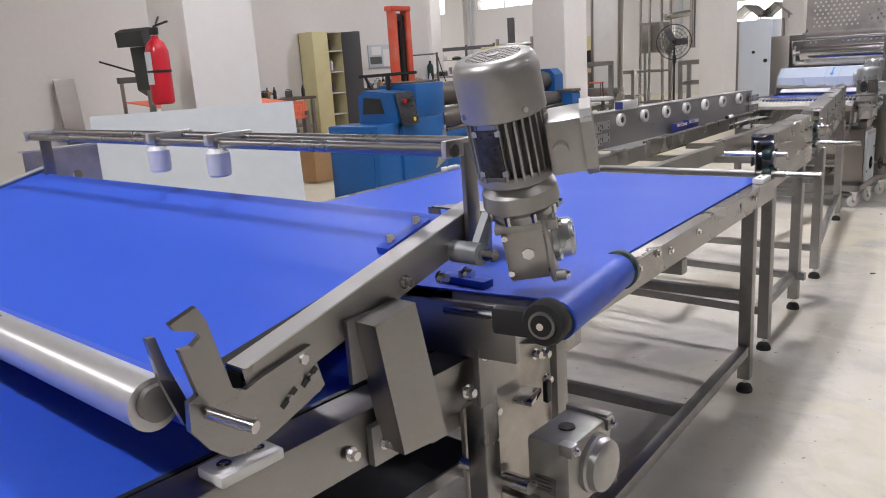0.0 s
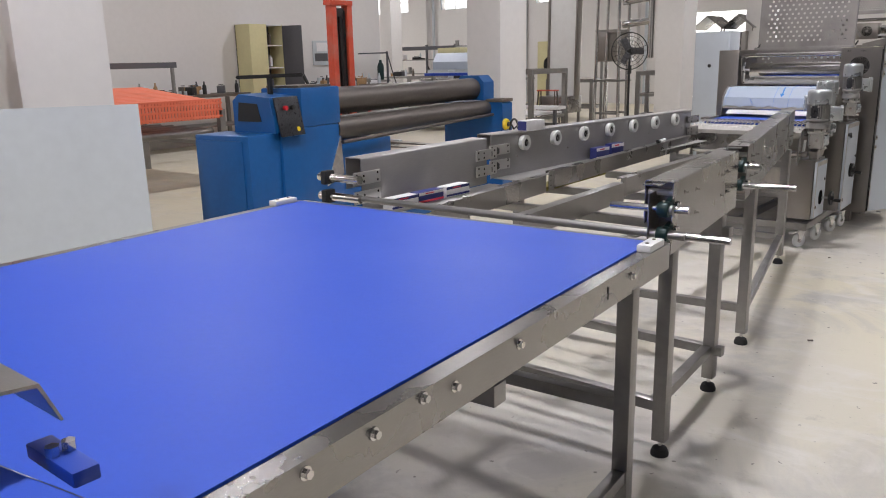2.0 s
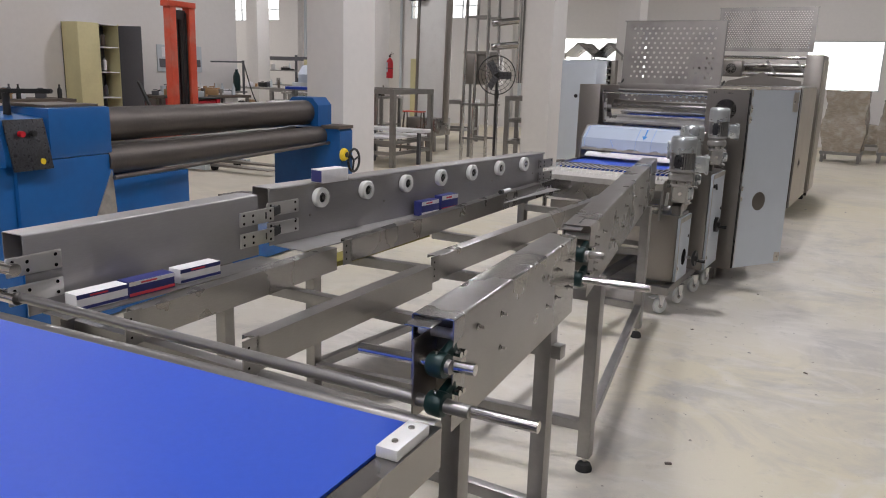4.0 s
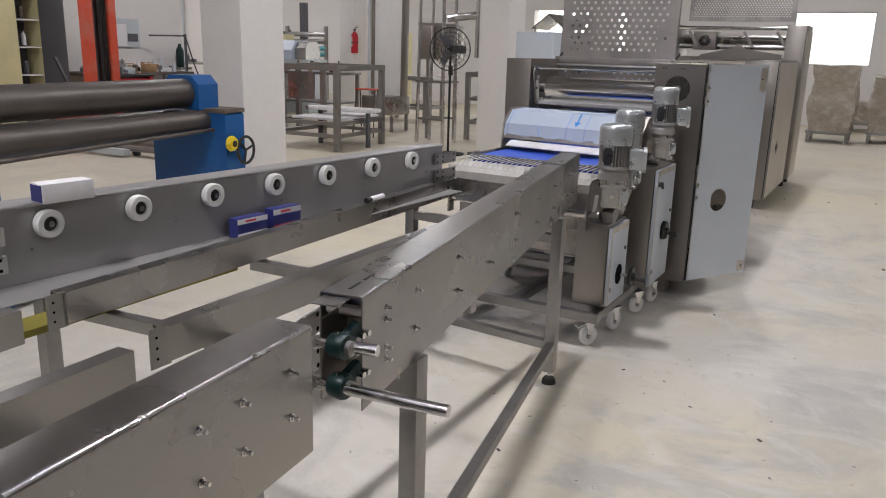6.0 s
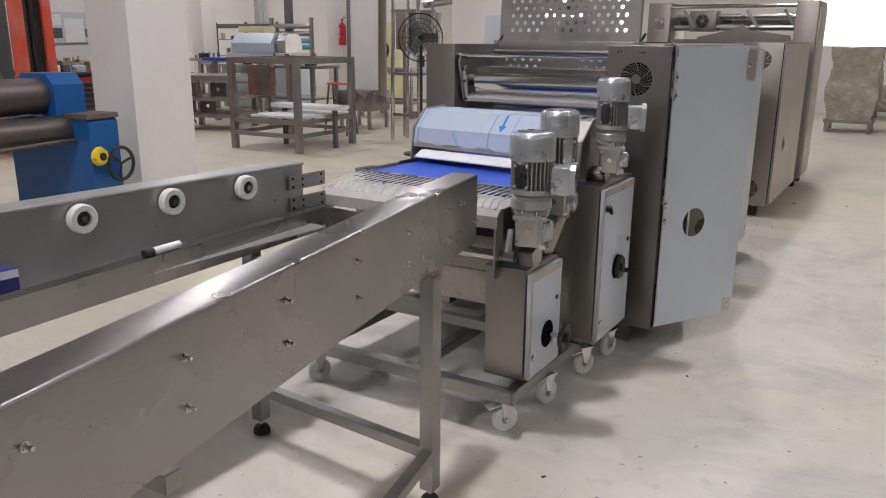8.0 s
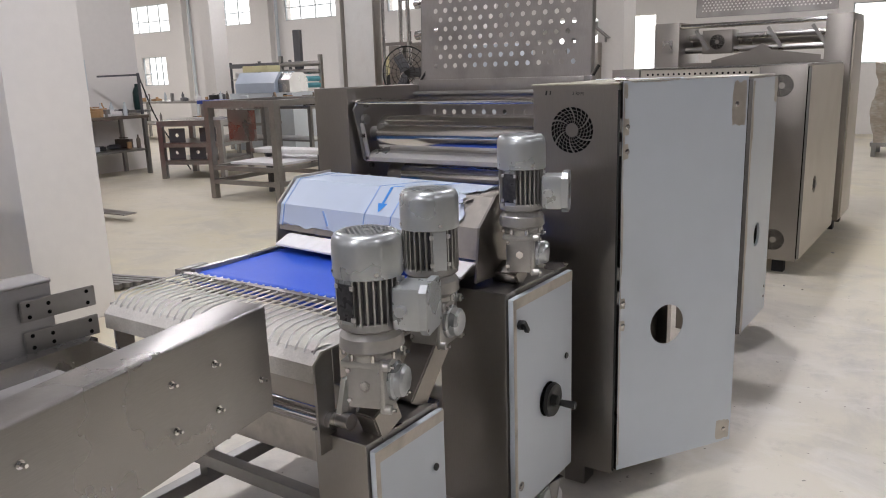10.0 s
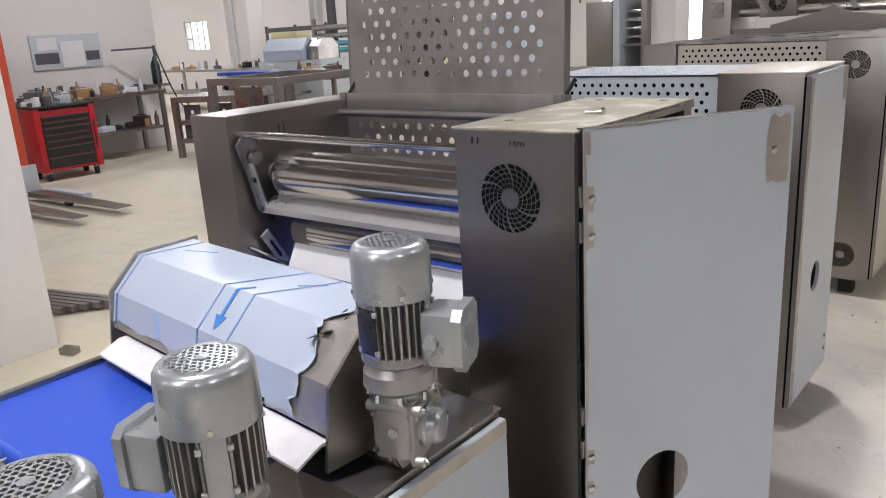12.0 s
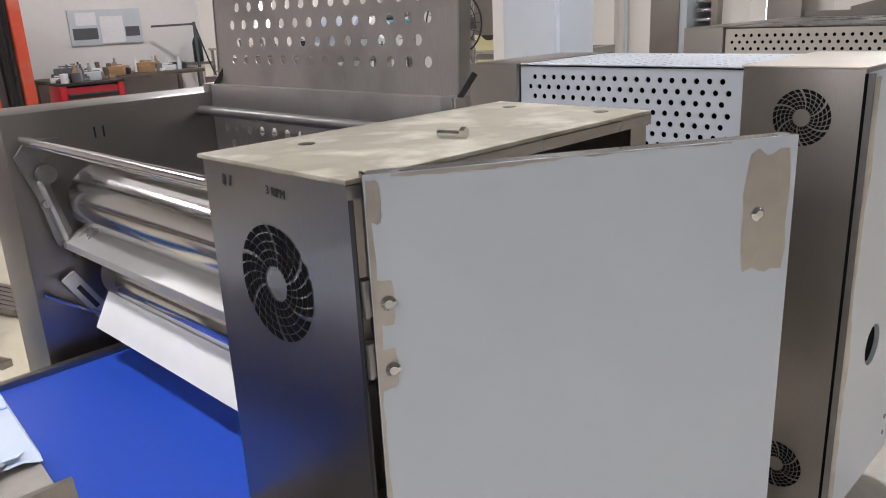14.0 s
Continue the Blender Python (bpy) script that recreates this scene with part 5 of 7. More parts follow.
# ---- machines of the line ----
def vent(parent, x, y, z, r=0.078):
    """A round spiral vent painted on a panel that faces -y: dark slot faces in rings between curved spokes, six of them
    broad.
    """
    v = B()
    n, rings = 24, 5
    for ring in range(rings):
        ra = r * (0.30 + ring * 0.14)
        rb = ra + r * 0.116
        for i in range(n):
            broad = 0.34 if i % 4 == 0 else 0.09
            step = 2 * math.pi / n
            a0, a1 = step * (i + broad), step * (i + 0.94)
            q = []
            for rr, aa in ((ra, a0), (ra, (a0 + a1) / 2), (ra, a1), (rb, a1), (rb, (a0 + a1) / 2), (rb, a0)):
                aa += 0.62 * (rr / r) ** 1.2
                q.append(v.verts.new((x + math.cos(aa) * rr, y, z + math.sin(aa) * rr)))
            v.faces.new(q)
    bmesh.ops.recalc_face_normals(v, faces=v.faces)
    part("vent_slot_shade", v, VOID, parent, "dark faces painted for the shade in spiral vent slots")


def door_panel(parent, hinge, length, z0, z1, angle, hole, mat_, patches=True):
    """A filmed door that swings about hinge; angle 90 lies along +y."""
    t = pose(hinge[0], hinge[1], z0, 0, 0, angle)
    d = part("door", moved(hole_plate(length, z1 - z0, hole[0], hole[1], hole[2], 0.0015), t @ pose(0, -0.0016, 0)), mat_, parent, "door skin under pale protective film")
    b = B()
    for p, s in (((length / 2, 0.012, z1 - z0 - 0.002), (length, 0.022, 0.004)), ((length / 2, 0.012, 0.002), (length, 0.022, 0.004)),
                 ((0.002, 0.012, (z1 - z0) / 2), (0.004, 0.022, z1 - z0)), ((length - 0.002, 0.012, (z1 - z0) / 2), (0.004, 0.022, z1 - z0))):
        box(b, p, s)
    part("door_edge", moved(b, t), STEEL, d)
    if patches:
        random.seed(3)
        for cx, cz, w, h in ((length - 0.038, z1 - z0 - 0.09, 0.066, 0.16), (0.006, z1 - z0 - 0.03, 0.024, 0.05), (0.004, z1 - z0 - 0.145, 0.046, 0.056), (0.004, z1 - z0 - 0.225, 0.042, 0.054),
                             (length - 0.04, 0.05, 0.07, 0.08), (0.012, 0.62, 0.022, 0.04), (0.012, 0.54, 0.022, 0.04)):
            q = B()
            n = 22
            vs = []
            for i in range(n):
                a = 2 * math.pi * i / n
                c, s = math.cos(a), math.sin(a)
                k = min(1 / max(abs(c), 0.01), 1 / max(abs(s), 0.01), 1.32) * (0.86 + 0.14 * random.random())
                vs.append(q.verts.new((min(length - 0.002, max(0.002, cx + c * k * w / 2)), -0.0024, min(z1 - z0 - 0.002, cz + s * k * h / 2))))
            q.faces.new(vs)
            bmesh.ops.recalc_face_normals(q, faces=q.faces)
            part("bare_patch", moved(q, t), BARE, d, "bare steel where the film is torn away")
        for edge in ("hinge", "top"):
            q = B()
            far, lo = (z1 - z0 - 0.03, 0.02) if edge == "hinge" else (length - 0.09, 0.03)
            width, pairs = 0.006, []
            for i in range(61):
                u = lo + (far - lo) * i / 60
                width = min(0.009, max(0.002, width + (random.random() - 0.5) * 0.004))
                ends = ((0.001, u), (width, u)) if edge == "hinge" else ((u, z1 - z0 - 0.001), (u, z1 - z0 - width * 0.7))
                pairs.append([q.verts.new((p[0], -0.0022, p[1])) for p in ends])
            for a, b in zip(pairs, pairs[1:]):
                q.faces.new((a[0], a[1], b[1], b[0]))
            part("bare_border", moved(q, t), BARE, d, "bare steel along the edge of the film")
        for cx, cz in ((length - 0.05, z1 - z0 - 0.092), (0.018, z1 - z0 - 0.145), (0.018, z1 - z0 - 0.225), (0.014, 0.62), (0.014, 0.54), (length - 0.035, 0.05)):
            part("door_screw", moved(lathe(B(), [(0.009, 0.003), (0.009, -0.003), (0.005, -0.006)], (cx, -0.002, cz), axis="y", n=16), t), CHROME, d)
    return d


def lid(parent, x0, x1, y, z0, z1, pitch=(0.0515, 0.0395, 0.0108), tilt=3):
    m = sheet_with_holes(x1 - x0, z1 - z0, *pitch, 0.002, 0.03)
    t = pose((x0 + x1) / 2, y, z0) @ pose(0, 0, 0, -tilt, 0, 0) @ pose(0, 0, (z1 - z0) / 2)
    p = part("raised_lid", moved(m, t), LID_STEEL, parent, "raised perforated steel lid")
    b = B()
    w, h = x1 - x0, z1 - z0
    for c, s in (((0, 0.02, h / 2), (w + 0.03, 0.05, 0.006)), ((-w / 2, 0.012, 0), (0.004, 0.03, h)), ((w / 2, 0.012, 0), (0.004, 0.03, h)), ((0, 0.012, -h / 2), (w, 0.03, 0.004))):
        box(b, c, s)
    part("lid_flange", moved(b, t), STEEL_DULL, p)
    return p


def slotted_arm(parent, x, a, b, w=0.028):
    """A flat steel arm with a long slot, from a to b in y and z."""
    a, b = Vector((x, *a)), Vector((x, *b))
    arm = part("slotted_arm", bar(B(), a, b, 0.008, w, 0.002), SHEET_STEEL, parent)
    part("arm_slot", bar(B(), a.lerp(b, 0.25) + Vector((0.0046, 0, 0)), a.lerp(b, 0.75) + Vector((0.0046, 0, 0)), 0.001, w * 0.32), BLACK, arm)


def roll_unit(parent, xa, xb, y, z):
    r = part("upper_roll", rod(B(), (xa + 0.03, y + 0.112, z - 0.090), (xb, y + 0.112, z - 0.090), 0.078, 48), CHROME, parent)
    part("roll_journal", rod(B(), (xa - 0.045, y + 0.112, z - 0.090), (xa + 0.03, y + 0.112, z - 0.090), 0.030, 24), STEEL_DULL, r)
    part("scraper", prism(B(), [(y + 0.026, z - 0.186), (y + 0.075, z - 0.158), (y + 0.075, z - 0.153), (y + 0.024, z - 0.180)], xa - 0.02, xb), SHEET_STEEL, parent, "bright folded steel scraper")
    part("scraper_lip", prism(B(), [(y + 0.023, z - 0.197), (y + 0.026, z - 0.197), (y + 0.026, z - 0.181), (y + 0.023, z - 0.181)], xa - 0.02, xb), SHEET_STEEL, parent)
    part("lower_roll", rod(B(), (xa + 0.075, y + 0.118, z - 0.262), (xb, y + 0.118, z - 0.262), 0.056, 40), CHROME, parent)
    part("roll_band", rod(B(), (xa + 0.055, y + 0.118, z - 0.262), (xa + 0.125, y + 0.118, z - 0.262), 0.0565, 40), STEEL_DARK, parent, "dark worn band on the roll")
    part("discharge_plate", prism(B(), [(y + 0.030, z - 0.367), (y + 0.070, z - 0.294), (y + 0.076, z - 0.297), (y + 0.036, z - 0.373)], xa + 0.06, xb), WHITE_PL, parent, "white plastic discharge plate")
    part("cross_rod", rod(B(), (xa - 0.04, y - 0.01, z + 0.045), (xb, y - 0.01, z + 0.045), 0.011, 16), CHROME, parent)
    # bracket that carries the scraper, bent plates against the cheek
    bracket = B()
    prism(bracket, [(y - 0.040, z + 0.015), (y - 0.010, z + 0.050), (y + 0.055, z + 0.045), (y + 0.065, z + 0.020), (y + 0.018, z + 0.005), (y + 0.020, z - 0.060),
                    (y + 0.048, z - 0.170), (y + 0.030, z - 0.200), (y + 0.010, z - 0.185), (y - 0.010, z - 0.080), (y - 0.030, z - 0.020)], xa - 0.028, xa - 0.020)
    part("scraper_bracket", bracket, STEEL_DULL, parent)
    slotted_arm(parent, xa - 0.015, (y - 0.004, z - 0.040), (y + 0.028, z - 0.180))
    slotted_arm(parent, xa - 0.015, (y + 0.015, z - 0.258), (y + 0.085, z - 0.375), 0.034)
    part("bracket_collar", rod(B(), (xa - 0.012, y + 0.01, z - 0.025), (xa + 0.006, y + 0.01, z - 0.025), 0.020, 18), STEEL_DULL, parent)
    for by, bz in ((0.03, 0.030), (0.0, -0.09), (0.025, -0.185), (0.045, -0.215)):
        part("bracket_bolt", rod(B(), (xa - 0.020, y + by, z + bz), (xa - 0.004, y + by, z + bz), 0.009, 6), CHROME, parent)
    part("stop_rod", rod(B(), (xa - 0.03, y - 0.035, z - 0.293), (xa - 0.01, y + 0.085, z - 0.375), 0.006, 10), CHROME, parent)
    return r


m1 = thing("sheeter", label="stainless dough sheeter with an open filmed side door and raised lid", category="machine", group="sheeters")
T1 = 1.472
part("left_cheek", span(B(), (-2.065, 8.612, 0.10), (-1.885, 9.22, T1), 0.004), STEEL_DARK, m1)
for nm, lo, hi in (("front_panel", (-1.040, 8.612, 0.10), (-0.735, 8.618, T1 - 0.006)), ("inner_panel", (-1.040, 8.618, 0.10), (-1.034, 9.215, T1 - 0.006)), ("rear_panel", (-1.034, 9.209, 0.10), (-0.735, 9.215, T1 - 0.006)),
                   ("bottom_panel", (-1.034, 8.618, 0.10), (-0.735, 9.209, 0.106)), ("header", (-0.741, 8.618, 1.452), (-0.735, 9.209, T1 - 0.006)), ("door_jamb", (-0.741, 9.17, 0.106), (-0.735, 9.209, 1.452))):
    part(nm, span(B(), lo, hi), STEEL_DARK, m1)
part("cabinet_top", span(B(), (-1.044, 8.606, T1 - 0.006), (-0.731, 9.222, T1), 0.002), DUSTY, m1, "dust covered cabinet top")
part("top_edge", span(B(), (-0.7345, 8.606, T1 - 0.022), (-0.7305, 9.222, T1 - 0.007)), STEEL, m1)
# added block that makes the view through the door hole dark
part("interior_shade_block", span(B(), (-1.02, 8.65, 0.20), (-0.78, 9.19, 1.05), 0.01), INTERIOR_SHADE, m1, "dark brown block added inside the cabinet to darken the door hole")
for x, y in ((-0.97, 8.73), (-0.97, 9.16), (-0.79, 9.17)):
    part("top_hole", lathe(B(), [(0.012, T1 + 0.0003), (0.012, T1 + 0.0008)], (x, y, 0), n=14), BLACK, m1)
solid("loose_bolt", rod(rod(B(), (-0.845, 8.86, T1 + 0.0055), (-0.808, 8.867, T1 + 0.0055), 0.005, 10), (-0.808, 8.867, T1 + 0.008), (-0.801, 8.868, T1 + 0.008), 0.008, 6), CHROME, "loose steel bolt lying on the cabinet top", "bolt")
vent(m1, -0.895, 8.611, 1.320)
ang = math.degrees(math.atan2(9.072 - 8.628, -0.448 + 0.722))
door_panel(m1, (-0.722, 8.622), 0.525, 0.115, 1.476, ang, (0.205, 0.515, 0.072), FILM)
for z in (1.337, 1.262, 0.84, 0.757):
    part("hinge", box(B(), (-0.730, 8.622, z), (0.014, 0.018, 0.045), 0.003), STEEL_DULL, m1)
part("hinge_slot", span(B(), (-0.7345, 8.610, 0.115), (-0.728, 8.6125, 1.45)), BLACK, m1)
# handwriting on the front panel
for i, (x, w) in enumerate(((-0.99, 0.012), (-0.975, 0.008))):
    part("pen_mark", box(B(), (x, 8.611, 1.443), (w * 0.5, 0.0006, 0.014), 0, (0, 12, 0)), BLACK, m1)
cvt = bpy.data.curves.new("handwriting", "FONT")
cvt.body, cvt.size, cvt.extrude = "3 RPM", 0.0155, 0.0003
hw_text = new("handwriting", cvt)
hw_text.matrix_basis = pose(-0.895, 8.6110, 1.436, 90, 3, 0)
hw_text.parent = m1
cvt.materials.append(BLACK)
for x in (-1.95, -1.93):
    part("pen_mark", span(B(), (-1.8848, 8.80 + (x + 1.95), 1.40), (-1.8842, 8.804 + (x + 1.95), 1.425)), BLACK, m1)
roll_unit(m1, -1.84, -1.04, 8.66, 1.37)
part("back_panel", moved(sheet_with_holes(0.84, 0.26, 0.0515, 0.0395, 0.0108, 0.002, 0.02), pose(-1.463, 9.10, 1.31)), LID_STEEL, m1)
part("back_strip", span(B(), (-1.885, 9.10, 1.438), (-1.04, 9.125, 1.490), 0.002), LID_STEEL, m1)
part("back_rod", rod(B(), (-1.885, 9.07, 1.43), (-1.04, 9.07, 1.43), 0.012, 14), STEEL_DULL, m1)
part("lower_back", span(B(), (-1.885, 9.19, 0.10), (-1.04, 9.20, 1.18)), STEEL_DARK, m1)
lid(m1, -1.885, -1.060, 9.13, 1.487, 2.005)
for x in (-1.895, -1.06):
    part("lid_hinge", box(B(), (x, 9.12, 1.475), (0.03, 0.05, 0.035), 0.004), STEEL_DULL, m1)
    part("lid_hose", bar(B(), (x, 9.10, 1.46), (x + 0.03, 9.14, 1.53), 0.01, 0.01), BLACK, m1)
for x in (-1.97, -0.9):
    for y in (8.70, 9.12):
        part("foot", span(B(), (x - 0.04, y - 0.04, 0.0), (x + 0.04, y + 0.04, 0.10)), STEEL_DARK, m1)


def sheeter_closed(y0, y1, top, x0=-1.80, x1=-0.66, vents=((-0.80, 1.28),), film_lid=True, doors=True, hole_y=0.55, lbl=""):
    m = thing("sheeter", label=lbl, category="machine", group="sheeters")
    part("left_cheek", span(B(), (x0, y0, 0.10), (x0 + 0.22, y1, top), 0.004), STEEL_DARK, m)
    part("right_cabinet", span(B(), (x1 - 0.338, y0, 0.10), (x1 - 0.02, y1, top), 0.004), STEEL_DARK, m)
    part("cabinet_top", span(B(), (x1 - 0.342, y0 - 0.004, top), (x1 - 0.016, y1 + 0.004, top + 0.005), 0.002), DOOR_STEEL if doors else STEEL, m)
    for vx, vz in vents:
        vent(m, vx, y0 - 0.0012, vz)
    w = (x1 - 0.338) - (x0 + 0.22)
    p = part("front_grille", moved(sheet_with_holes(w - 0.01, 0.30, 0.040, 0.033, 0.0088, 0.003, 0.015), pose(x0 + 0.22 + w / 2, y0 + 0.02, top - 0.16)), FILM if film_lid else DOOR_STEEL, m, "perforated front under pale film" if film_lid else "perforated bare steel front")
    # added black sheet, so the holes in the front look shaded
    part("grille_shade_sheet", span(B(), (x0 + 0.23, y0 + 0.06, top - 0.32), (x1 - 0.348, y0 + 0.07, top - 0.01)), VOID, m)
    part("lid", moved(sheet_with_holes(y1 - y0 - 0.02, w - 0.01, 0.046, 0.034, 0.010, 0.003, 0.02), pose(x0 + 0.22 + w / 2, (y0 + y1) / 2, top - 0.004, 90, 0, 0) @ pose(0, 0, 0, 0, 90, 0)), FILM if film_lid else STEEL, m)
    part("front_plate", span(B(), (x0 + 0.22, y0 + 0.03, 0.30), (x1 - 0.338, y0 + 0.04, top - 0.34)), STEEL_DARK, m)
    d = part("door", moved(hole_plate(y1 - y0 - 0.01, top - 0.13, hole_y, 0.49, 0.065, 0.018), pose(x1 - 0.016 + 0.0165, y0 + 0.005, 0.12, 0, 0, 90)), FILM if doors else DOOR_STEEL, m, "side door under pale film" if doors else "bare beige steel side door")
    # black disc in the door hole in place of a shaded inside
    part("door_hole_shade", lathe(B(), [(0.063, 0.0), (0.063, 0.002)], (x1 - 0.0145, y0 + 0.005 + hole_y, 0.61), axis="x"), VOID, d)
    # black strip painted for the shade between cabinet and door
    part("door_gap_shade", span(B(), (x1 - 0.0235, y0 - 0.0015, 0.12), (x1 - 0.0165, y0 + 0.004, top - 0.012)), VOID, m)
    part("folded_edge", span(B(), (x1 - 0.0160, y0 + 0.001, 0.121), (x1 + 0.0004, y0 + 0.0046, top - 0.011)), STEEL_DULL, d)
    if doors:
        # film peeled back along the hinge side and at one corner
        random.seed(11)
        q, width, pairs = B(), 0.042, []
        for i in range(49):
            z = 0.125 + (top - 0.145) * i / 48
            width = min(0.060, max(0.026, width + (random.random() - 0.5) * 0.014))
            pairs.append((q.verts.new((x1 + 0.0016, y0 + 0.006, z)), q.verts.new((x1 + 0.0016, y0 + width, z))))
        for a, b in zip(pairs, pairs[1:]):
            q.faces.new((a[0], a[1], b[1], b[0]))
        part("bare_border", q, BARE, d, "bare steel along the edge of the film")
        part("bare_patch", prism(B(), [(y1 - 0.075, top - 0.012), (y1 - 0.082, top - 0.06), (y1 - 0.068, top - 0.10), (y1 - 0.076, top - 0.135), (y1 - 0.04, top - 0.148), (y1 - 0.007, top - 0.14), (y1 - 0.007, top - 0.012)], x1 + 0.0012, x1 + 0.0018), BARE, d, "bare steel where the film is torn away")
    else:
        part("latch", lathe(B(), [(0.030, -0.012), (0.030, 0.010), (0.012, 0.016)], (x1, y0 + 0.005 + hole_y, 0.61), axis="x", n=20), STEEL_DULL, d, "recessed steel latch")
    for z in (0.20, 0.26):
        part("door_screw", rod(B(), (x1 + 0.001, y1 - 0.05, z), (x1 + 0.005, y1 - 0.05, z), 0.008, 12), STEEL_DULL, d)
    for x in (x0 + 0.1, x1 - 0.15):
        for y in (y0 + 0.1, y1 - 0.1):
            part("foot", span(B(), (x - 0.04, y - 0.04, 0.0), (x + 0.04, y + 0.04, 0.10)), RUBBER, m)
    return m


sheeter_closed(10.27, 10.83, 1.449, x0=-2.084, x1=-0.712, vents=((-0.882, 1.318), (-0.868, 0.262)), hole_y=0.26, lbl="closed stainless sheeter with a filmed perforated lid")
sheeter_closed(12.10, 13.55, 1.49, x0=-2.20, x1=-0.760, vents=((-0.945, 1.35), (-0.94, 0.25)), film_lid=False, doors=False, hole_y=0.42, lbl="closed stainless sheeter with two round vents")
# last tall machine with its lid up
m4 = thing("tall_sheeter", label="tall stainless sheeter with open rollers and a raised lid", category="machine", group="sheeters")
part("left_cheek", span(B(), (-2.48, 13.82, 0.10), (-2.24, 14.45, 1.90), 0.004), STEEL_DARK, m4)
part("right_cheek", span(B(), (-0.965, 13.82, 0.10), (-0.752, 14.45, 1.90), 0.004), STEEL_DARK, m4)
part("side_door", span(B(), (-0.752, 13.87, 0.12), (-0.738, 14.40, 1.84), 0.003), DOOR_STEEL, m4)
part("top_rail", rod(B(), (-2.24, 13.86, 1.86), (-0.955, 13.86, 1.86), 0.022, 16), CHROME, m4)
part("cheek_bolt_plate", span(B(), (-2.40, 13.812, 1.62), (-2.30, 13.82, 1.74), 0.004), STEEL, m4)
for z, y, r in ((1.76, 14.15, 0.03), (1.72, 14.30, 0.05), (1.64, 14.05, 0.03)):
    part("roll", rod(B(), (-2.24, y, z), (-0.955, y, z), r, 20), STEEL, m4)
part("crank_plate", prism(B(), [(-1.95, 1.54), (-1.60, 1.62), (-1.50, 1.68), (-1.42, 1.62), (-1.0, 1.56), (-1.0, 1.50), (-1.95, 1.50)], 13.90, 13.92, "y"), STEEL_DARK, m4)
part("drive_box", span(B(), (-2.06, 13.96, 1.60), (-1.78, 14.20, 1.82), 0.005), STEEL_DARK, m4)
vent(m4, -1.92, 13.958, 1.71, 0.07)
for x in (-2.10, -1.45, -1.08):
    part("lever", bar(B(), (x, 13.88, 1.82), (x + 0.12, 13.88, 1.64), 0.02, 0.03), STEEL_DULL, m4)
part("lower_front", span(B(), (-2.24, 13.88, 0.3), (-0.955, 13.89, 1.52)), STEEL_DARK, m4)
lid(m4, -2.17, -0.925, 14.1, 1.95, 2.53, pitch=(0.034, 0.026, 0.0085))
for x in (-2.38, -0.85):
    for y in (13.95, 14.35):
        part("foot", span(B(), (x - 0.05, y - 0.05, 0.0), (x + 0.05, y + 0.05, 0.10)), RUBBER, m4)

# ---- blue plate roll machine ----
pr = thing("plate_roll_machine", (-3.62, 4.46, 0), 8, "blue painted plate bending machine with dark steel rolls", "machine")
part("low_cabinet", span(B(), (-0.50, 0.0, 0.02), (0.0, 0.30, 0.985), 0.012), BLUE_PAINT, pr)
part("cabinet_door", span(B(), (-0.47, -0.012, 0.06), (-0.05, 0.0, 0.95), 0.004), BLUE_PAINT, pr)
head = B()
prism(head, [(-0.36, 0.98), (-0.36, 1.20), (-0.30, 1.245), (-0.02, 1.22), (0.02, 1.04), (0.02, 0.98)], 0.24, 0.52, "y")
part("control_head", head, BLUE_PAINT, pr)
part("head_recess", prism(B(), [(-0.32, 1.06), (-0.30, 1.19), (-0.13, 1.18), (-0.10, 1.06)], 0.236, 0.245, "y"), BLACK, pr)
part("control_panel", box(B(), (0.026, 0.38, 1.09), (0.012, 0.24, 0.27), 0.004, (0, -12, 0)), PLATE, pr, "worn dark control panel")
for yy, zz, mm in ((0.33, 1.15, RED), (0.40, 1.15, BLACK), (0.44, 1.0, YELLOW)):
    part("push_button", rod(B(), (0.03, yy, zz), (0.055, yy, zz), 0.016, 14), mm, pr)
part("head_tower", span(B(), (-0.42, 0.30, 0.02), (0.02, 0.95, 1.0), 0.012), BLUE_PAINT, pr)
part("tower_top", span(B(), (-0.36, 0.52, 1.0), (0.02, 0.95, 1.275), 0.015), BLUE_PAINT, pr)
part("tower_cap", span(B(), (-0.32, 0.54, 1.276), (-0.02, 0.90, 1.29)), BROWN, pr)
hw = part("handwheel_post", rod(B(), (-0.2, 0.45, 1.23), (-0.2, 0.45, 1.35), 0.02, 14), BLACK, pr)
part("handwheel_bar", bar(B(), (-0.42, 0.35, 1.355), (0.02, 0.56, 1.365), 0.03, 0.025, 0.006), BLACK, hw)
part("upper_roll", rod(B(), (-0.16, 0.92, 1.155), (-0.16, 3.40, 1.155), 0.105, 36), ROLL, pr)
part("lower_roll", rod(B(), (-0.05, 0.92, 0.955), (-0.05, 3.40, 0.955), 0.085, 32), ROLL, pr)
part("rear_roll", rod(B(), (-0.33, 0.92, 0.94), (-0.33, 3.40, 0.94), 0.085, 32), ROLL, pr)
part("tie_rod", rod(B(), (0.05, 0.92, 0.86), (0.05, 3.45, 0.90), 0.014, 12), ROLL, pr)
part("base_beam", span(B(), (-0.45, 0.95, 0.02), (0.0, 1.62, 0.84), 0.01), BLUE_PAINT, pr)
part("base_beam", span(B(), (-0.42, 1.62, 0.02), (-0.05, 3.36, 0.20), 0.01), BLUE_PAINT, pr)
end = B()
prism(end, [(-0.52, 0.02), (-0.52, 1.00), (-0.50, 1.02), (0.14, 1.02), (0.16, 1.00), (0.16, 0.02)], 3.36, 3.58, "y")
part("end_stand", end, BLUE_PAINT, pr)
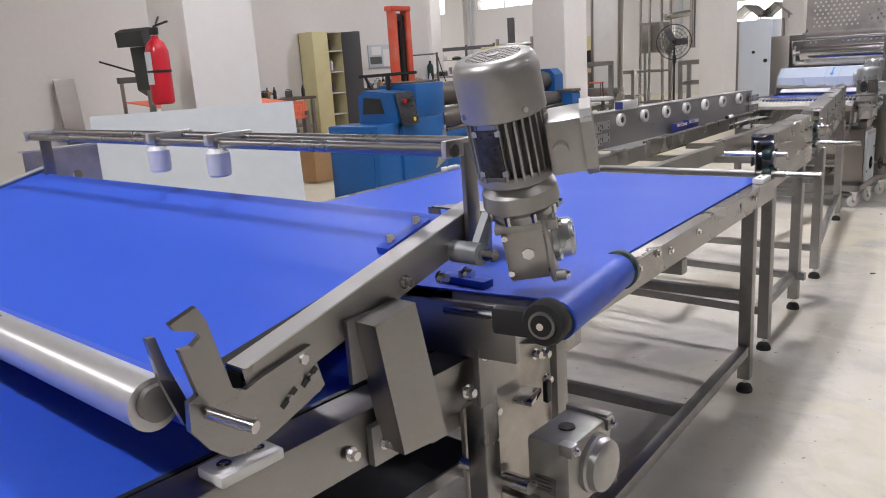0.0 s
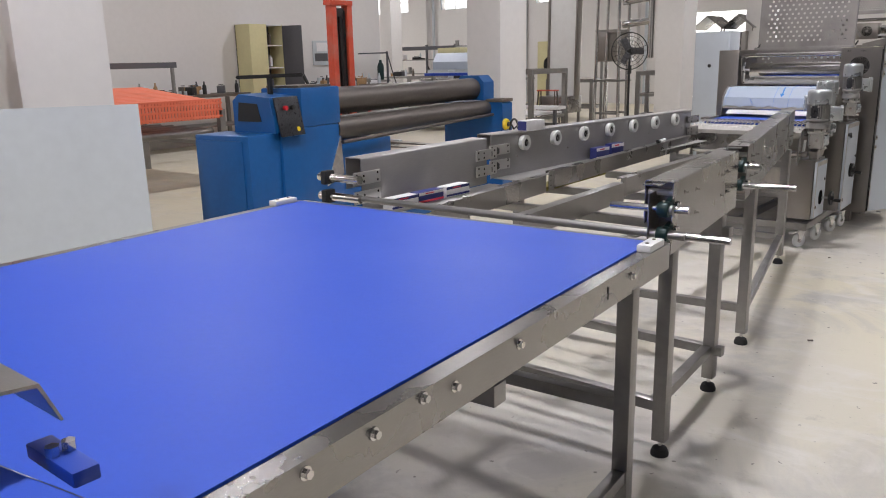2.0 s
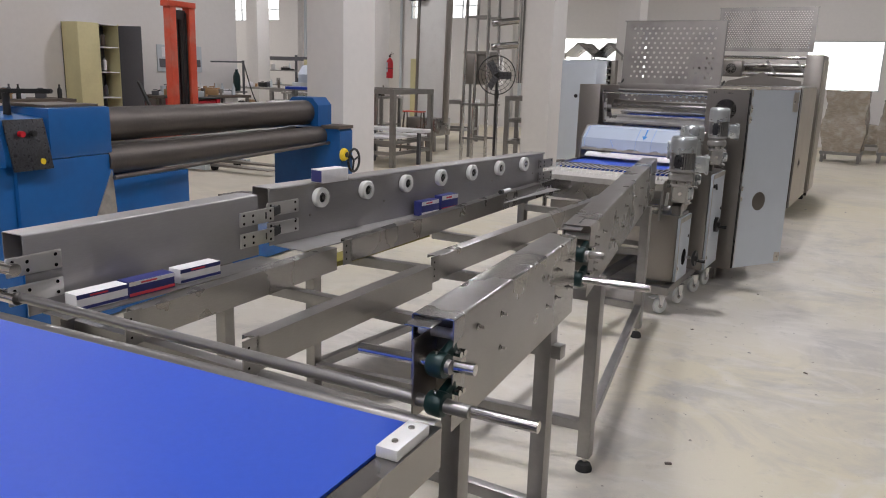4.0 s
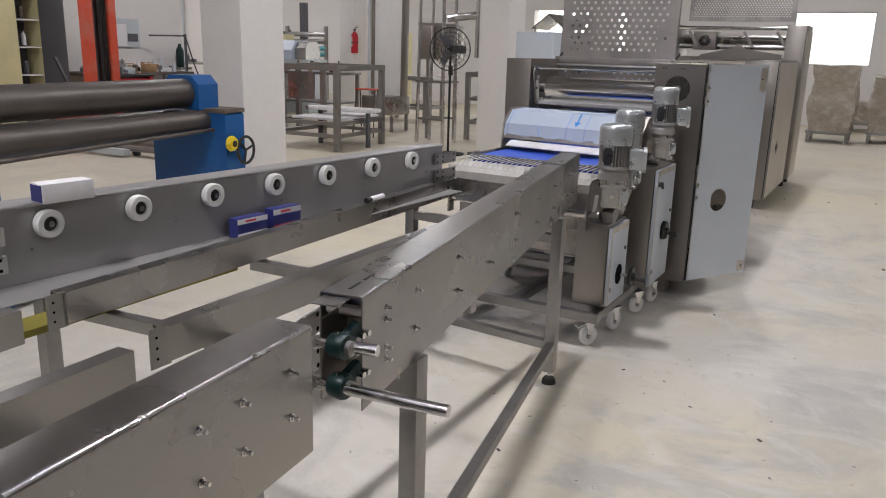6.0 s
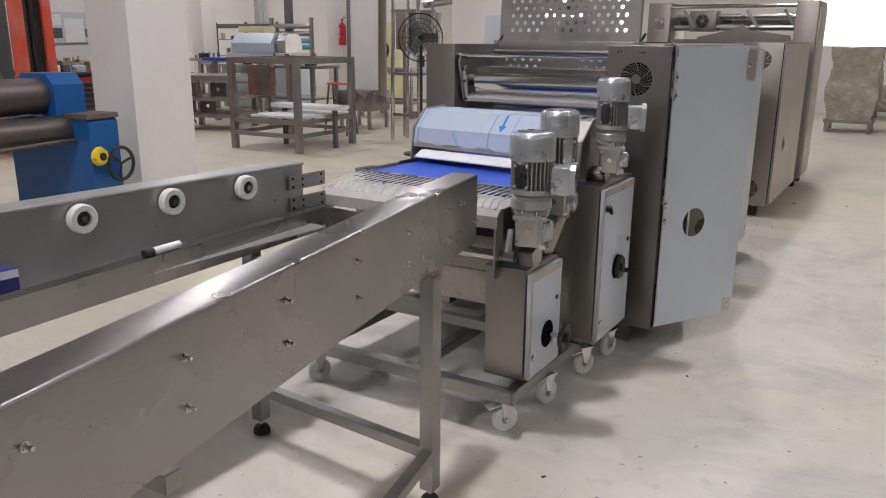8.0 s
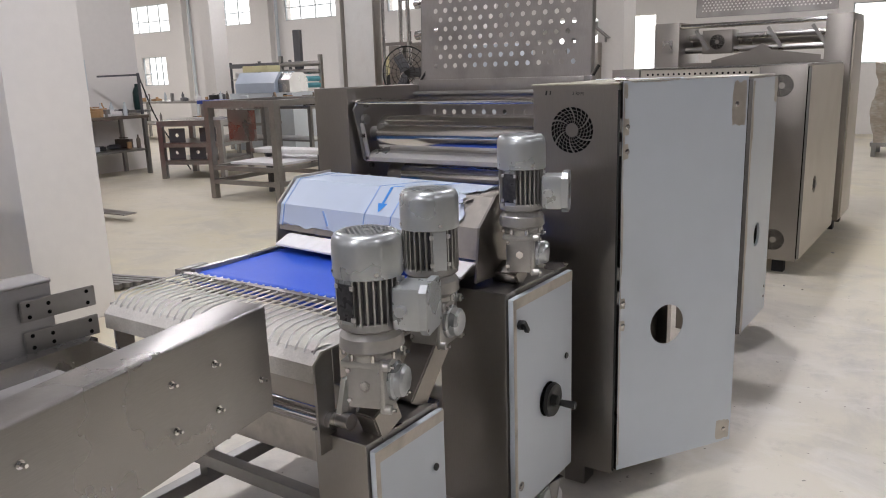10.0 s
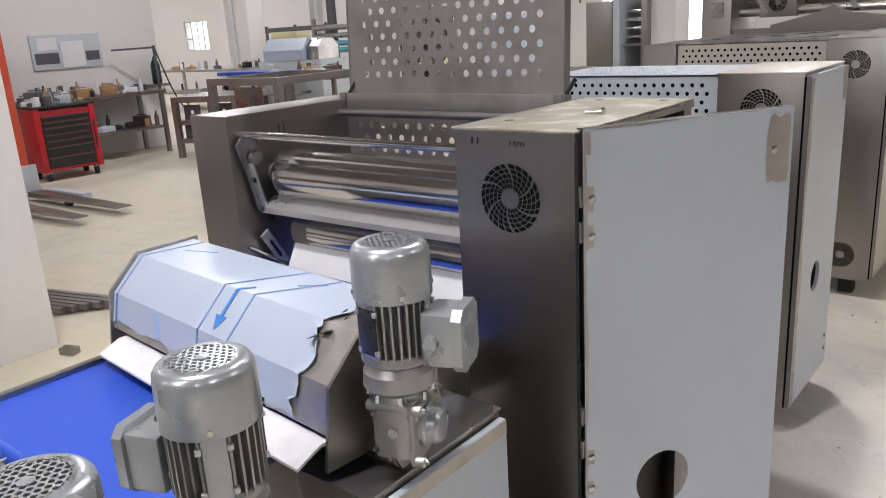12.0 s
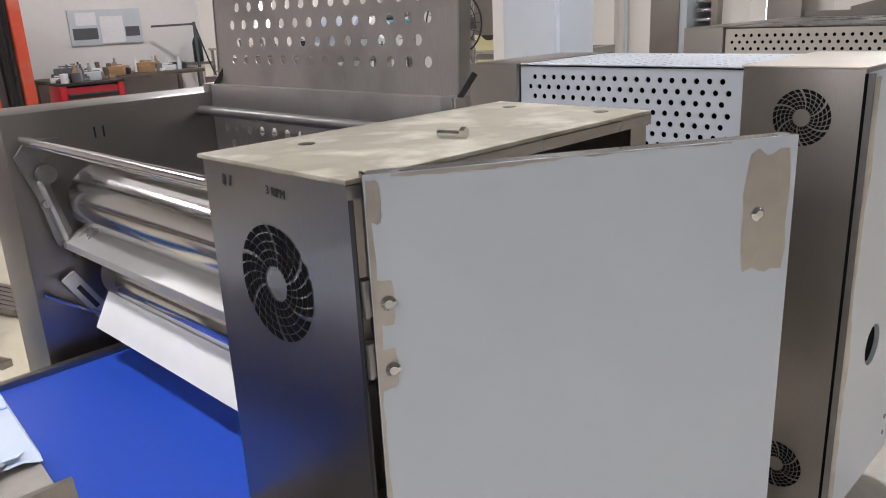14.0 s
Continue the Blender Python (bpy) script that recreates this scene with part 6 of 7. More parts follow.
part("end_cap", prism(B(), [(-0.34, 1.04), (-0.34, 1.22), (-0.28, 1.285), (-0.08, 1.285), (-0.02, 1.22), (-0.02, 1.04)], 3.30, 3.52, "y"), BLUE_PAINT, pr)
part("cap_bearing", rod(B(), (-0.16, 3.26, 1.155), (-0.16, 3.32, 1.155), 0.085, 28), BLACK, pr)
part("stand_slot", span(B(), (0.156, 3.42, 0.42), (0.162, 3.52, 0.58)), VOID, pr)
part("stand_cap", span(B(), (-0.06, 3.35, 1.02), (0.165, 3.59, 1.05), 0.004), BROWN, pr)
yk = part("yellow_knob", lathe(B(), [(0.05, 0.0), (0.06, 0.015), (0.05, 0.04), (0.02, 0.045)], (0.16, 3.40, 0.80), axis="x", n=10), YELLOW, pr, "yellow lobed knob")
part("knob_centre", rod(B(), (0.19, 3.40, 0.80), (0.212, 3.40, 0.80), 0.024, 16), BLACK, yk)
hwl = B()
for i in range(24):
    a0, a1 = 2 * math.pi * i / 24, 2 * math.pi * (i + 1) / 24
    rod(hwl, (0.20, 3.54 + 0.10 * math.cos(a0), 0.74 + 0.10 * math.sin(a0)), (0.20, 3.54 + 0.10 * math.cos(a1), 0.74 + 0.10 * math.sin(a1)), 0.011, 8)
for i in range(3):
    a = 2 * math.pi * i / 3 + 0.3
    rod(hwl, (0.20, 3.54, 0.74), (0.20, 3.54 + 0.1 * math.cos(a), 0.74 + 0.1 * math.sin(a)), 0.009, 8)
part("side_handwheel", hwl, BLACK, pr, "black spoked handwheel")
part("chain_guard", prism(B(), [(0.75, 0.55), (0.95, 0.62), (0.93, 0.90)], 0.02, 0.028), BARE, pr)

# ---- sheet, extinguisher and drill by the first column ----
solid("leaning_sheet", moved(box(B(), (0.2, 0, 0.62), (1.35, 0.004, 1.24)), pose(-4.08, 2.98, 0, 0, 0, 62) @ pose(0, 0, 0, -8, 0, 0)), PALE_GREY, "large pale grey metal sheet leaning on the column", "sheet")


def extinguisher(at, rz, s=1.0):
    e = thing("fire_extinguisher", at, rz, "red fire extinguisher hanging on a column", "extinguisher", group="fire extinguishers")
    part("cylinder", lathe(B(), [(0.065 * s, 0.0), (0.078 * s, 0.015), (0.080 * s, 0.36 * s), (0.060 * s, 0.42 * s), (0.026 * s, 0.45 * s), (0.024 * s, 0.47 * s)], (0, 0, 0)), RED, e)
    lab = B()
    n = 8
    ring = [[lab.verts.new((0.0815 * s * math.cos(radians(200 + 10 * i)), 0.0815 * s * math.sin(radians(200 + 10 * i)), z * s)) for i in range(n)] for z in (0.14, 0.36)]
    for i in range(n - 1):
        lab.faces.new((ring[0][i], ring[0][i + 1], ring[1][i + 1], ring[1][i]))
    part("label", lab, PALE_GREY, e, "pale printed label")
    part("strap", lathe(B(), [(0.083 * s, 0.22 * s), (0.083 * s, 0.235 * s)], (0, 0, 0)), BLACK, e)
    part("valve", box(B(), (0, 0, 0.50 * s), (0.05, 0.04, 0.05), 0.006), BLACK, e)
    part("lever", bar(B(), (0, 0, 0.53 * s), (0.10, 0.02, 0.56 * s), 0.02, 0.012), BLACK, e)
    part("hook", bar(B(), (0, 0.02, 0.52 * s), (-0.02, 0.12, 0.60 * s), 0.012, 0.012), CHROME, e)
    return e


extinguisher((-4.335, 3.12, 1.27), 30, 0.98)
extinguisher((-12.36, 20.72, 1.35), 0, 1.2)
DRILL_GREY = mat("drill_grey_enamel", (0.055, 0.06, 0.06), 0.45, 0.1, 0.08, 20, 0.15, 4)
dp = thing("pillar_drill", (-5.76, 3.97, 0), 20, "grey pillar drill with a black motor head", "drill")
part("base", box(B(), (0, 0, 0.04), (0.4, 0.55, 0.08), 0.01), GREY_PAINT, dp)
part("pillar", rod(B(), (0, 0.1, 0.06), (0, 0.1, 1.75), 0.045, 20), STEEL_DULL, dp)
part("head", prism(B(), [(-0.24, 1.36), (-0.26, 1.72), (0.10, 1.72), (0.10, 1.30), (-0.02, 1.24)], -0.10, 0.10), DRILL_GREY, dp)
part("belt_cover", prism(B(), [(-0.36, 1.72), (-0.37, 1.84), (-0.30, 1.87), (0.16, 1.89), (0.19, 1.74)], -0.14, 0.14), DRILL_GREY, dp)
for sy, sz in ((-0.28, 1.62), (-0.02, 1.38)):
    part("feed_spoke", rod(B(), (0.11, -0.14, 1.52), (0.14, sy, sz), 0.008, 8), CHROME, dp)
part("feed_hub", rod(B(), (0.10, -0.14, 1.52), (0.15, -0.14, 1.52), 0.035, 16), BLACK, dp)
part("chuck", lathe(B(), [(0.02, 1.06), (0.035, 1.10), (0.035, 1.16), (0.02, 1.20)], (0, -0.2, 0)), BROWN, dp)
part("spindle", rod(B(), (0, -0.2, 1.12), (0, -0.2, 1.4), 0.03, 16), STEEL_DULL, dp)
part("feed_lever", bar(B(), (-0.13, -0.15, 1.5), (-0.42, -0.3, 1.62), 0.016, 0.016), BLACK, dp)
part("table", box(B(), (0, -0.1, 0.95), (0.35, 0.35, 0.04), 0.006), STEEL_DULL, dp)
part("vice", box(B(), (0, -0.1, 1.03), (0.18, 0.2, 0.12), 0.01), BROWN, dp)
solid("leaning_plank", moved(box(B(), (0, 0, 0.78), (0.03, 0.33, 1.56), 0.004), pose(-11.82, 5.83, 0, 0, -8, 0)), STEEL_DARK, "narrow grey metal panel leaning on the wall", "panel")

# ---- orange mesh machine and bench by the wall ----
og = thing("mesh_rack", (-8.9, 6.45, 0), 0, "steel rack with a glowing orange mesh guard", "rack")
for x in (-0.95, 0.95):
    for y in (-0.85, 0.85):
        part("leg", span(B(), (x - 0.04, y - 0.04, 0), (x + 0.04, y + 0.04, 0.9)), STEEL_DULL, og)
for y in (-0.85, 0.85):
    part("frame_bar", span(B(), (-0.95, y - 0.03, 0.84), (0.95, y + 0.03, 0.90)), STEEL_DULL, og)
    part("frame_bar", span(B(), (-0.95, y - 0.03, 0.42), (0.95, y + 0.03, 0.48)), STEEL_DULL, og)
for x in (-0.95, 0.95):
    part("frame_bar", span(B(), (x - 0.03, -0.85, 0.84), (x + 0.03, 0.85, 0.90)), STEEL_DULL, og)
for i in range(14):
    x = 0.9 - i * 0.13
    part("slat", box(B(), (x, 0, 1.0 + 0.012 * i), (0.10, 1.66, 0.012), 0.002, (0, 6, 0)), ORANGE, og)
for i in range(40):
    yy = -0.83 + i * 0.0425
    part("mesh_strip", box(B(), (0.985, yy, 0.91), (0.010, 0.034, 0.24), 0.002), ORANGE, og)
for z in (0.82, 0.90, 0.98):
    part("mesh_band", span(B(), (0.990, -0.85, z - 0.012), (0.998, 0.85, z + 0.012), 0.002), ORANGE, og)
part("mesh_hem", span(B(), (0.975, -0.85, 1.015), (0.995, 0.85, 1.035), 0.003), ORANGE, og)
for i in range(5):
    part("tube", rod(B(), (0.8 - i * 0.3, -0.8, 0.62), (0.8 - i * 0.3, 0.8, 0.62), 0.05, 16), STEEL_DULL, og)
part("back_bar", span(B(), (-0.95, -0.85, 1.42), (-0.88, 1.45, 1.50)), GREY_PAINT, og)
for y in (-0.8, 1.4):
    part("back_post", span(B(), (-0.95, y - 0.02, 0.9), (-0.91, y + 0.02, 1.42)), STEEL_DULL, og)
solid("side_box", box(B(), (-7.3, 6.9, 0.28), (0.35, 0.4, 0.56), 0.01), CARD, "brown cardboard box on the floor", "box")


def workbench(x0, x1, y0, y1, h, label, shelf=True, mat_=BROWN):
    w = thing("workbench", label=label, category="bench", group="workbenches")
    part("top", span(B(), (x0, y0, h - 0.05), (x1, y1, h), 0.004), mat_, w)
    for x in (x0 + 0.06, x1 - 0.06):
        for y in (y0 + 0.06, y1 - 0.06):
            part("leg", span(B(), (x - 0.03, y - 0.03, 0), (x + 0.03, y + 0.03, h - 0.05)), STEEL_DULL, w)
    if shelf:
        part("shelf", span(B(), (x0 + 0.04, y0 + 0.04, h * 0.4), (x1 - 0.04, y1 - 0.04, h * 0.4 + 0.03)), STEEL_DULL, w)
    return w


def clutter(x0, x1, y0, y1, z, n, seed):
    random.seed(seed)
    mats = [BROWN, GREY_PAINT, STEEL_DULL, PACK_WHITE, BLACK, PALE_GREY, CARD]
    for i in range(n):
        x, y = random.uniform(x0, x1), random.uniform(y0, y1)
        k = i % 4
        mm = random.choice(mats)
        if k == 1:
            r, h = random.uniform(0.03, 0.06), random.uniform(0.08, 0.2)
            solid("tin", lathe(B(), [(r, 0), (r, h), (r * 0.9, h + 0.005)], (0, 0, 0), n=16), mm, "small round tin on the bench", "tin", "bench clutter", at=(x, y, z))
        elif k == 3:
            r = 0.035
            solid("bottle", lathe(B(), [(r, 0), (r, 0.14), (r * 0.4, 0.18), (r * 0.4, 0.22)], (0, 0, 0), n=14), mm, "plastic bottle on the bench", "bottle", "bench clutter", at=(x, y, z))
        elif k == 2:
            s = (random.uniform(0.1, 0.25), random.uniform(0.1, 0.3), random.uniform(0.04, 0.09))
            bm = box(B(), (0, 0, s[2] / 2), s, 0.01)
            box(bm, (0, 0, s[2]), (s[0] * 0.7, s[1] * 0.7, 0.02), 0.004)
            solid("parts_tray", bm, mm, "small tray of parts on the bench", "tray", "bench clutter", at=(x, y, z), rz=random.uniform(0, 90))
        else:
            s = (random.uniform(0.1, 0.3), random.uniform(0.1, 0.3), random.uniform(0.06, 0.18))
            bm = box(B(), (0, 0, s[2] / 2), s, 0.012)
            bar(bm, (-s[0] * 0.3, 0, s[2] + 0.02), (s[0] * 0.3, 0, s[2] + 0.02), 0.015, 0.015)
            solid("tool_box", bm, mm, "small tool box on the bench", "box", "bench clutter", at=(x, y, z), rz=random.uniform(0, 90))


workbench(-11.95, -11.25, 8.0, 10.3, 0.95, "long dark workbench against the wall")
clutter(-11.8, -11.4, 8.2, 10.2, 0.95, 22, 11)
cabn = thing("metal_cabinet", (-12.09, 10.68, 0), 0, "tall cream metal cabinet with one dark door open on its shelves", "cabinet")
part("carcass", span(B(), (0, 0, 0.05), (0.02, 0.80, 2.18)), GREY_PAINT, cabn)
for y in (0, 0.78):
    part("side", span(B(), (0.0, y, 0.0), (0.42, y + 0.02, 2.18)), CREAM, cabn)
for z in (0.05, 0.5, 0.93, 1.36, 1.78, 2.16):
    part("shelf", span(B(), (0.02, 0.02, z), (0.41, 0.78, z + 0.02)), PACK_WHITE, cabn)
part("door", span(B(), (0.42, 0.0, 0.05), (0.44, 0.40, 2.18), 0.003), CREAM, cabn, "closed cream door")
part("door", moved(span(B(), (0, 0, 0.05), (0.02, 0.40, 2.16), 0.003), pose(0.42, 0.80, 0, 0, 0, -62)), GREY_PAINT, cabn, "open dark grey door")
random.seed(8)
for z in (0.95, 1.38, 1.8):
    for k in range(2):
        solid("spray_can", lathe(B(), [(0.035, 0), (0.035, 0.16), (0.015, 0.19), (0.015, 0.21)], (0, 0, 0), n=12), random.choice([PACK_WHITE, GREY_PAINT, BROWN]), "spray can on a cabinet shelf", "can", "cabinet contents", at=(-11.85, 11.16 + 0.13 * k, z + 0.02))

# ---- stacker with red mast ----
stk = thing("stacker_truck", (-8.71, 10.28, 0), 0, "red pallet stacker with a tall worn mast and forks", "truck")
for y in (-0.19, 0.19):
    part("mast_channel", span(B(), (-0.06, y - 0.06, 0.10), (0.08, y + 0.06, 2.38), 0.006), RED_WORN, stk)
part("mast_inner", span(B(), (-0.05, -0.13, 0.12), (0.0, 0.13, 2.34)), GREY_PAINT, stk)
part("lift_ram", rod(B(), (0.02, 0.0, 0.1), (0.02, 0.0, 2.2), 0.035, 16), BLACK, stk)
part("chain", span(B(), (0.04, 0.07, 0.2), (0.05, 0.10, 2.3)), BLACK, stk)
part("mast_head", span(B(), (-0.07, -0.29, 2.38), (0.09, 0.26, 2.46), 0.005), RED_WORN, stk)
part("body", box(B(), (-0.35, 0, 0.45), (0.5, 0.7, 0.7), 0.03), RED_WORN, stk)
part("handle", bar(B(), (-0.6, 0, 0.7), (-0.95, 0.0, 1.25), 0.04, 0.04), BLACK, stk)
part("carriage", span(B(), (0.08, -0.32, 0.05), (0.12, 0.32, 0.42), 0.004), PALE_GREY, stk)
for y in (-0.24, 0.24):
    part("fork", prism(B(), [(0.12, 0.06), (1.95, 0.08), (1.95, 0.09), (0.12, 0.12)], y - 0.08, y + 0.08, "y"), STEEL_DARK, stk)
    part("support_leg", span(B(), (0.1, y - 0.05 + (0.2 if y > 0 else -0.2), 0.03), (0.9, y + 0.05 + (0.2 if y > 0 else -0.2), 0.11)), PALE_GREY, stk)
    part("wheel", lathe(B(), [(0.05, -0.03), (0.05, 0.03)], (0.85, y, 0.05), axis="y", n=16), RUBBER, stk)
stk.matrix_basis = pose(-9.42, 10.86, 0, 0, 0, 3)

# ---- tool trolley, bench and board by the wall ----
tt = thing("tool_trolley", (-10.42, 12.14, 0), -3, "red and black wheeled tool trolley with drawers", "trolley")
part("body", span(B(), (-0.46, -0.36, 0.13), (0.0, 0.36, 0.93), 0.01), RED, tt)
for y in (-0.40, 0.32):
    part("side_post", span(B(), (-0.47, y, 0.12), (0.02, y + 0.08, 0.96), 0.012), RED, tt)
zz = 0.17
for k, h in enumerate((0.16, 0.13, 0.085, 0.085, 0.085, 0.075, 0.075)):
    d = part("drawer", span(B(), (0.0, -0.315, zz), (0.022, 0.315, zz + h - 0.012), 0.004), BLACK, tt)
    part("drawer_pull", span(B(), (0.022, -0.30, zz + h - 0.03), (0.03, 0.30, zz + h - 0.018)), GREY_PAINT, d)
    zz += h
part("top_tray", span(B(), (-0.48, -0.41, 0.955), (0.03, 0.41, 0.985), 0.006), BLACK, tt)
for x in (-0.40, -0.05):
    for y in (-0.32, 0.32):
        part("caster_wheel", lathe(B(), [(0.05, -0.02), (0.055, 0.0), (0.05, 0.02)], (x, y, 0.055), axis="y", n=18), RUBBER, tt)
        part("caster_fork", span(B(), (x - 0.03, y - 0.03, 0.09), (x + 0.03, y + 0.03, 0.13)), STEEL_DULL, tt)
part("side_print", span(B(), (0.0205, 0.345, 0.35), (0.0215, 0.365, 0.75)), BLACK, tt)
clutter(-10.85, -10.46, 11.80, 12.48, 0.985, 22, 4)
workbench(-12.05, -11.25, 11.9, 14.2, 0.98, "long dark workbench with a cluttered lower shelf")
clutter(-11.9, -11.4, 12.0, 14.1, 0.98, 30, 6)
clutter(-11.9, -11.4, 12.6, 14.1, 0.43, 12, 9)
bd = thing("drawing_board", label="pale wall board with pinned drawings", category="board")
part("board", span(B(), (-12.095, 12.6, 1.40), (-12.07, 13.68, 1.90), 0.002), PALE_GREY, bd)
for y0, y1, z0, z1, mm in ((12.64, 13.0, 1.48, 1.64, GREY_PAINT), (13.05, 13.4, 1.42, 1.80, PACK_WHITE), (13.42, 13.64, 1.5, 1.64, GREY_PAINT), (12.7, 13.0, 1.68, 1.86, PACK_WHITE)):
    part("drawing", span(B(), (-12.07, y0, z0), (-12.066, y1, z1)), mm, bd)
sh = thing("wall_arm", label="dark bench lamp arm on the wall", category="arm")
part("arm", bar(B(), (-11.9, 13.75, 1.62), (-11.5, 14.25, 1.63), 0.03, 0.03), GREY_PAINT, sh)
part("post", bar(B(), (-11.5, 14.25, 0.98), (-11.5, 14.25, 1.66), 0.035, 0.035), GREY_PAINT, sh)
cv = bpy.data.curves.new("cable", "CURVE")
cv.dimensions, cv.bevel_depth = "3D", 0.012
sp = cv.splines.new("NURBS")
pts = [(-11.5, 14.25, 1.64), (-11.45, 14.36, 1.2), (-11.4, 14.4, 0.9), (-11.2, 14.55, 0.5), (-10.9, 14.65, 0.02)]
sp.points.add(len(pts) - 1)
sp.use_endpoint_u = True
for q, p in zip(sp.points, pts):
    q.co = (*p, 1)
cab2 = new("hanging_cable", cv)
cab2.data.materials.append(CABLE)
tagged(cab2, "black cable hanging from the wall arm to the floor", "cable")
solid("gas_bottle", lathe(B(), [(0.07, 0), (0.075, 0.02), (0.075, 0.30), (0.05, 0.37), (0.03, 0.39), (0.03, 0.44)], (0, 0, 0)), GREEN, "green gas bottle on the wall end", "bottle", at=(-11.95, 14.5, 1.04))
solid("bottle_shelf", span(B(), (-12.1, 14.35, 1.0), (-11.8, 14.65, 1.04)), STEEL_DULL, "small steel wall shelf", "shelf")
for k in range(6):
    solid("steel_bar", bar(B(), (-6.6 + 0.02 * k, 8.9 + 0.05 * k, 0.03 + 0.004 * k), (-5.0 + 0.05 * k, 9.35 + 0.06 * k, 0.03 + 0.004 * k), 0.04, 0.04), STEEL_DULL, "loose steel bar lying on the floor", "bar", "loose bars")
solid("steel_offcut", box(B(), (-4.3, 9.05, 0.02), (0.10, 0.06, 0.04), 0.002, (0, 0, 20)), STEEL_DARK, "small dark steel offcut on the floor", "offcut")


# ---- frames and machines in the far bays ----
def frame_table(name, x0, x1, y0, y1, h, rz, at, label, shelves=(0.22, 0.55), top=True, w=0.08):
    t = thing(name, at, rz, label, "table", "steel frame tables")
    for x in (x0 + w / 2, x1 - w / 2):
        for y in (y0 + w / 2, y1 - w / 2):
            part("leg", span(B(), (x - w / 2, y - w / 2, 0.0), (x + w / 2, y + w / 2, h - w)), STEEL_DULL, t)
    for z in (h - w / 2,) + shelves:
        k = w if z > h * 0.8 else w * 0.7
        for y in (y0 + w / 2, y1 - w / 2):
            part("rail", span(B(), (x0, y - k / 2, z - k / 2), (x1, y + k / 2, z + k / 2)), STEEL_DULL, t)
        for x in (x0 + w / 2, x1 - w / 2):
            part("rail", span(B(), (x - k / 2, y0 + w, z - k / 2), (x + k / 2, y1 - w, z + k / 2)), STEEL_DULL, t)
    if top:
        part("top", span(B(), (x0, y0, h), (x1, y1, h + 0.006)), STEEL, t)
    return t


tA = frame_table("frame_table", 0, 1.22, 0, 1.32, 1.25, 3, (-8.0, 12.74, 0), "open stainless machine frame standing on the floor", (0.22, 0.40), False)
part("panel", span(B(), (0.05, 0.35, 0.72), (0.55, 0.36, 1.12)), STEEL, tA)
part("tray", span(B(), (0.3, 0.1, 0.445), (1.15, 1.25, 0.475)), PACK_WHITE, tA)
tB = frame_table("frame_table", 0, 1.1, 0, 1.0, 0.90, 22, (-10.4, 13.72, 0), "low stainless frame table holding dark perforated plates", (0.25, 0.52), True)
for z in (0.28, 0.55):
    part("shelf_plate", span(B(), (0.02, 0.02, z), (1.08, 0.98, z + 0.012)), STEEL_DARK, tB)
for x0, z0 in ((0.10, 0.292), (0.42, 0.292), (0.12, 0.562), (0.60, 0.562)):
    part("holed_plate", moved(hole_plate(0.28, 0.22, 0.14, 0.11, 0.03, 0.006), pose(x0, 0.10 + x0 * 0.2, z0)), GREY_PAINT, tB)
rt = thing("roller_table", (-7.35, 13.35, 0), 3, "small white roller conveyor under the machine frame", "conveyor")
part("bed", span(B(), (-0.45, 0.0, 0.54), (0.75, 0.30, 0.60), 0.02), PACK_WHITE, rt)
part("end_roller", rod(B(), (-0.45, 0.0, 0.57), (-0.45, 0.30, 0.57), 0.035, 16), STEEL_DULL, rt)
for x in (-0.3, 0.6):
    part("leg", span(B(), (x - 0.025, 0.12, 0.0), (x + 0.025, 0.18, 0.54)), GREY_PAINT, rt)
st = thing("step_stool", (-7.72, 14.85, 0), 10, "small red step stool with white treads", "stool")
for x in (-0.2, 0.2):
    for y, ty in ((-0.18, -0.06), (0.18, 0.06)):
        part("leg", bar(B(), (x, y, 0.0), (x * 0.85, ty, 0.80), 0.025, 0.02), BROWN, st)
part("top_tread", box(B(), (0, 0, 0.81), (0.40, 0.18, 0.025), 0.005), RED_WORN, st)
part("tread", box(B(), (0, -0.11, 0.40), (0.38, 0.12, 0.02), 0.004), PACK_WHITE, st)
frame_table("frame_table", 0, 1.6, 0, 0.9, 1.05, 10, (-13.2, 16.8, 0), "low stainless frame table", (0.3, 0.6), True)
frame_table("frame_table", 0, 1.2, 0, 0.9, 0.95, 5, (-9.4, 17.5, 0), "stainless frame table with parts under it", (0.3,), True)
frame_table("frame_table", 0, 0.9, 0, 0.8, 1.15, 10, (-6.2, 15.6, 0), "stainless frame stand behind the fan", (0.3, 0.7), False)
workbench(-12.0, -9.2, 15.9, 16.7, 1.02, "long steel bench with white machine parts", True, STEEL)
clutter(-11.8, -9.4, 16.0, 16.6, 1.02, 14, 21)
workbench(-19, -13.4, 18.6, 19.6, 1.0, "long bench in the far bay", True, STEEL)
clutter(-18.8, -13.6, 18.7, 19.5, 1.0, 22, 23)
clutter(-18.8, -13.6, 18.7, 19.5, 0.45, 14, 29)
bp = thing("blue_topped_table", label="low table with a bright blue belt top", category="table")
part("top", span(B(), (-11.2, 15.15, 1.10), (-9.6, 15.6, 1.16), 0.01), BLUE_BLOCK, bp)
for x in (-11.1, -9.7):
    part("leg", span(B(), (x - 0.04, 15.3, 0), (x + 0.04, 15.4, 1.10)), STEEL_DULL, bp)
hm = thing("hooded_machine", (-12.3, 18.0, 0), 6, "white machine with a pale blue filmed hood", "machine")
part("body", box(B(), (0, 0, 0.6), (1.7, 0.8, 1.2), 0.02), PALE_GREY, hm)
part("hood", prism(B(), [(-0.42, 1.2), (-0.42, 1.40), (-0.25, 1.62), (0.25, 1.62), (0.42, 1.40), (0.42, 1.2)], -0.65, 0.42), FILM_BLUE, hm)
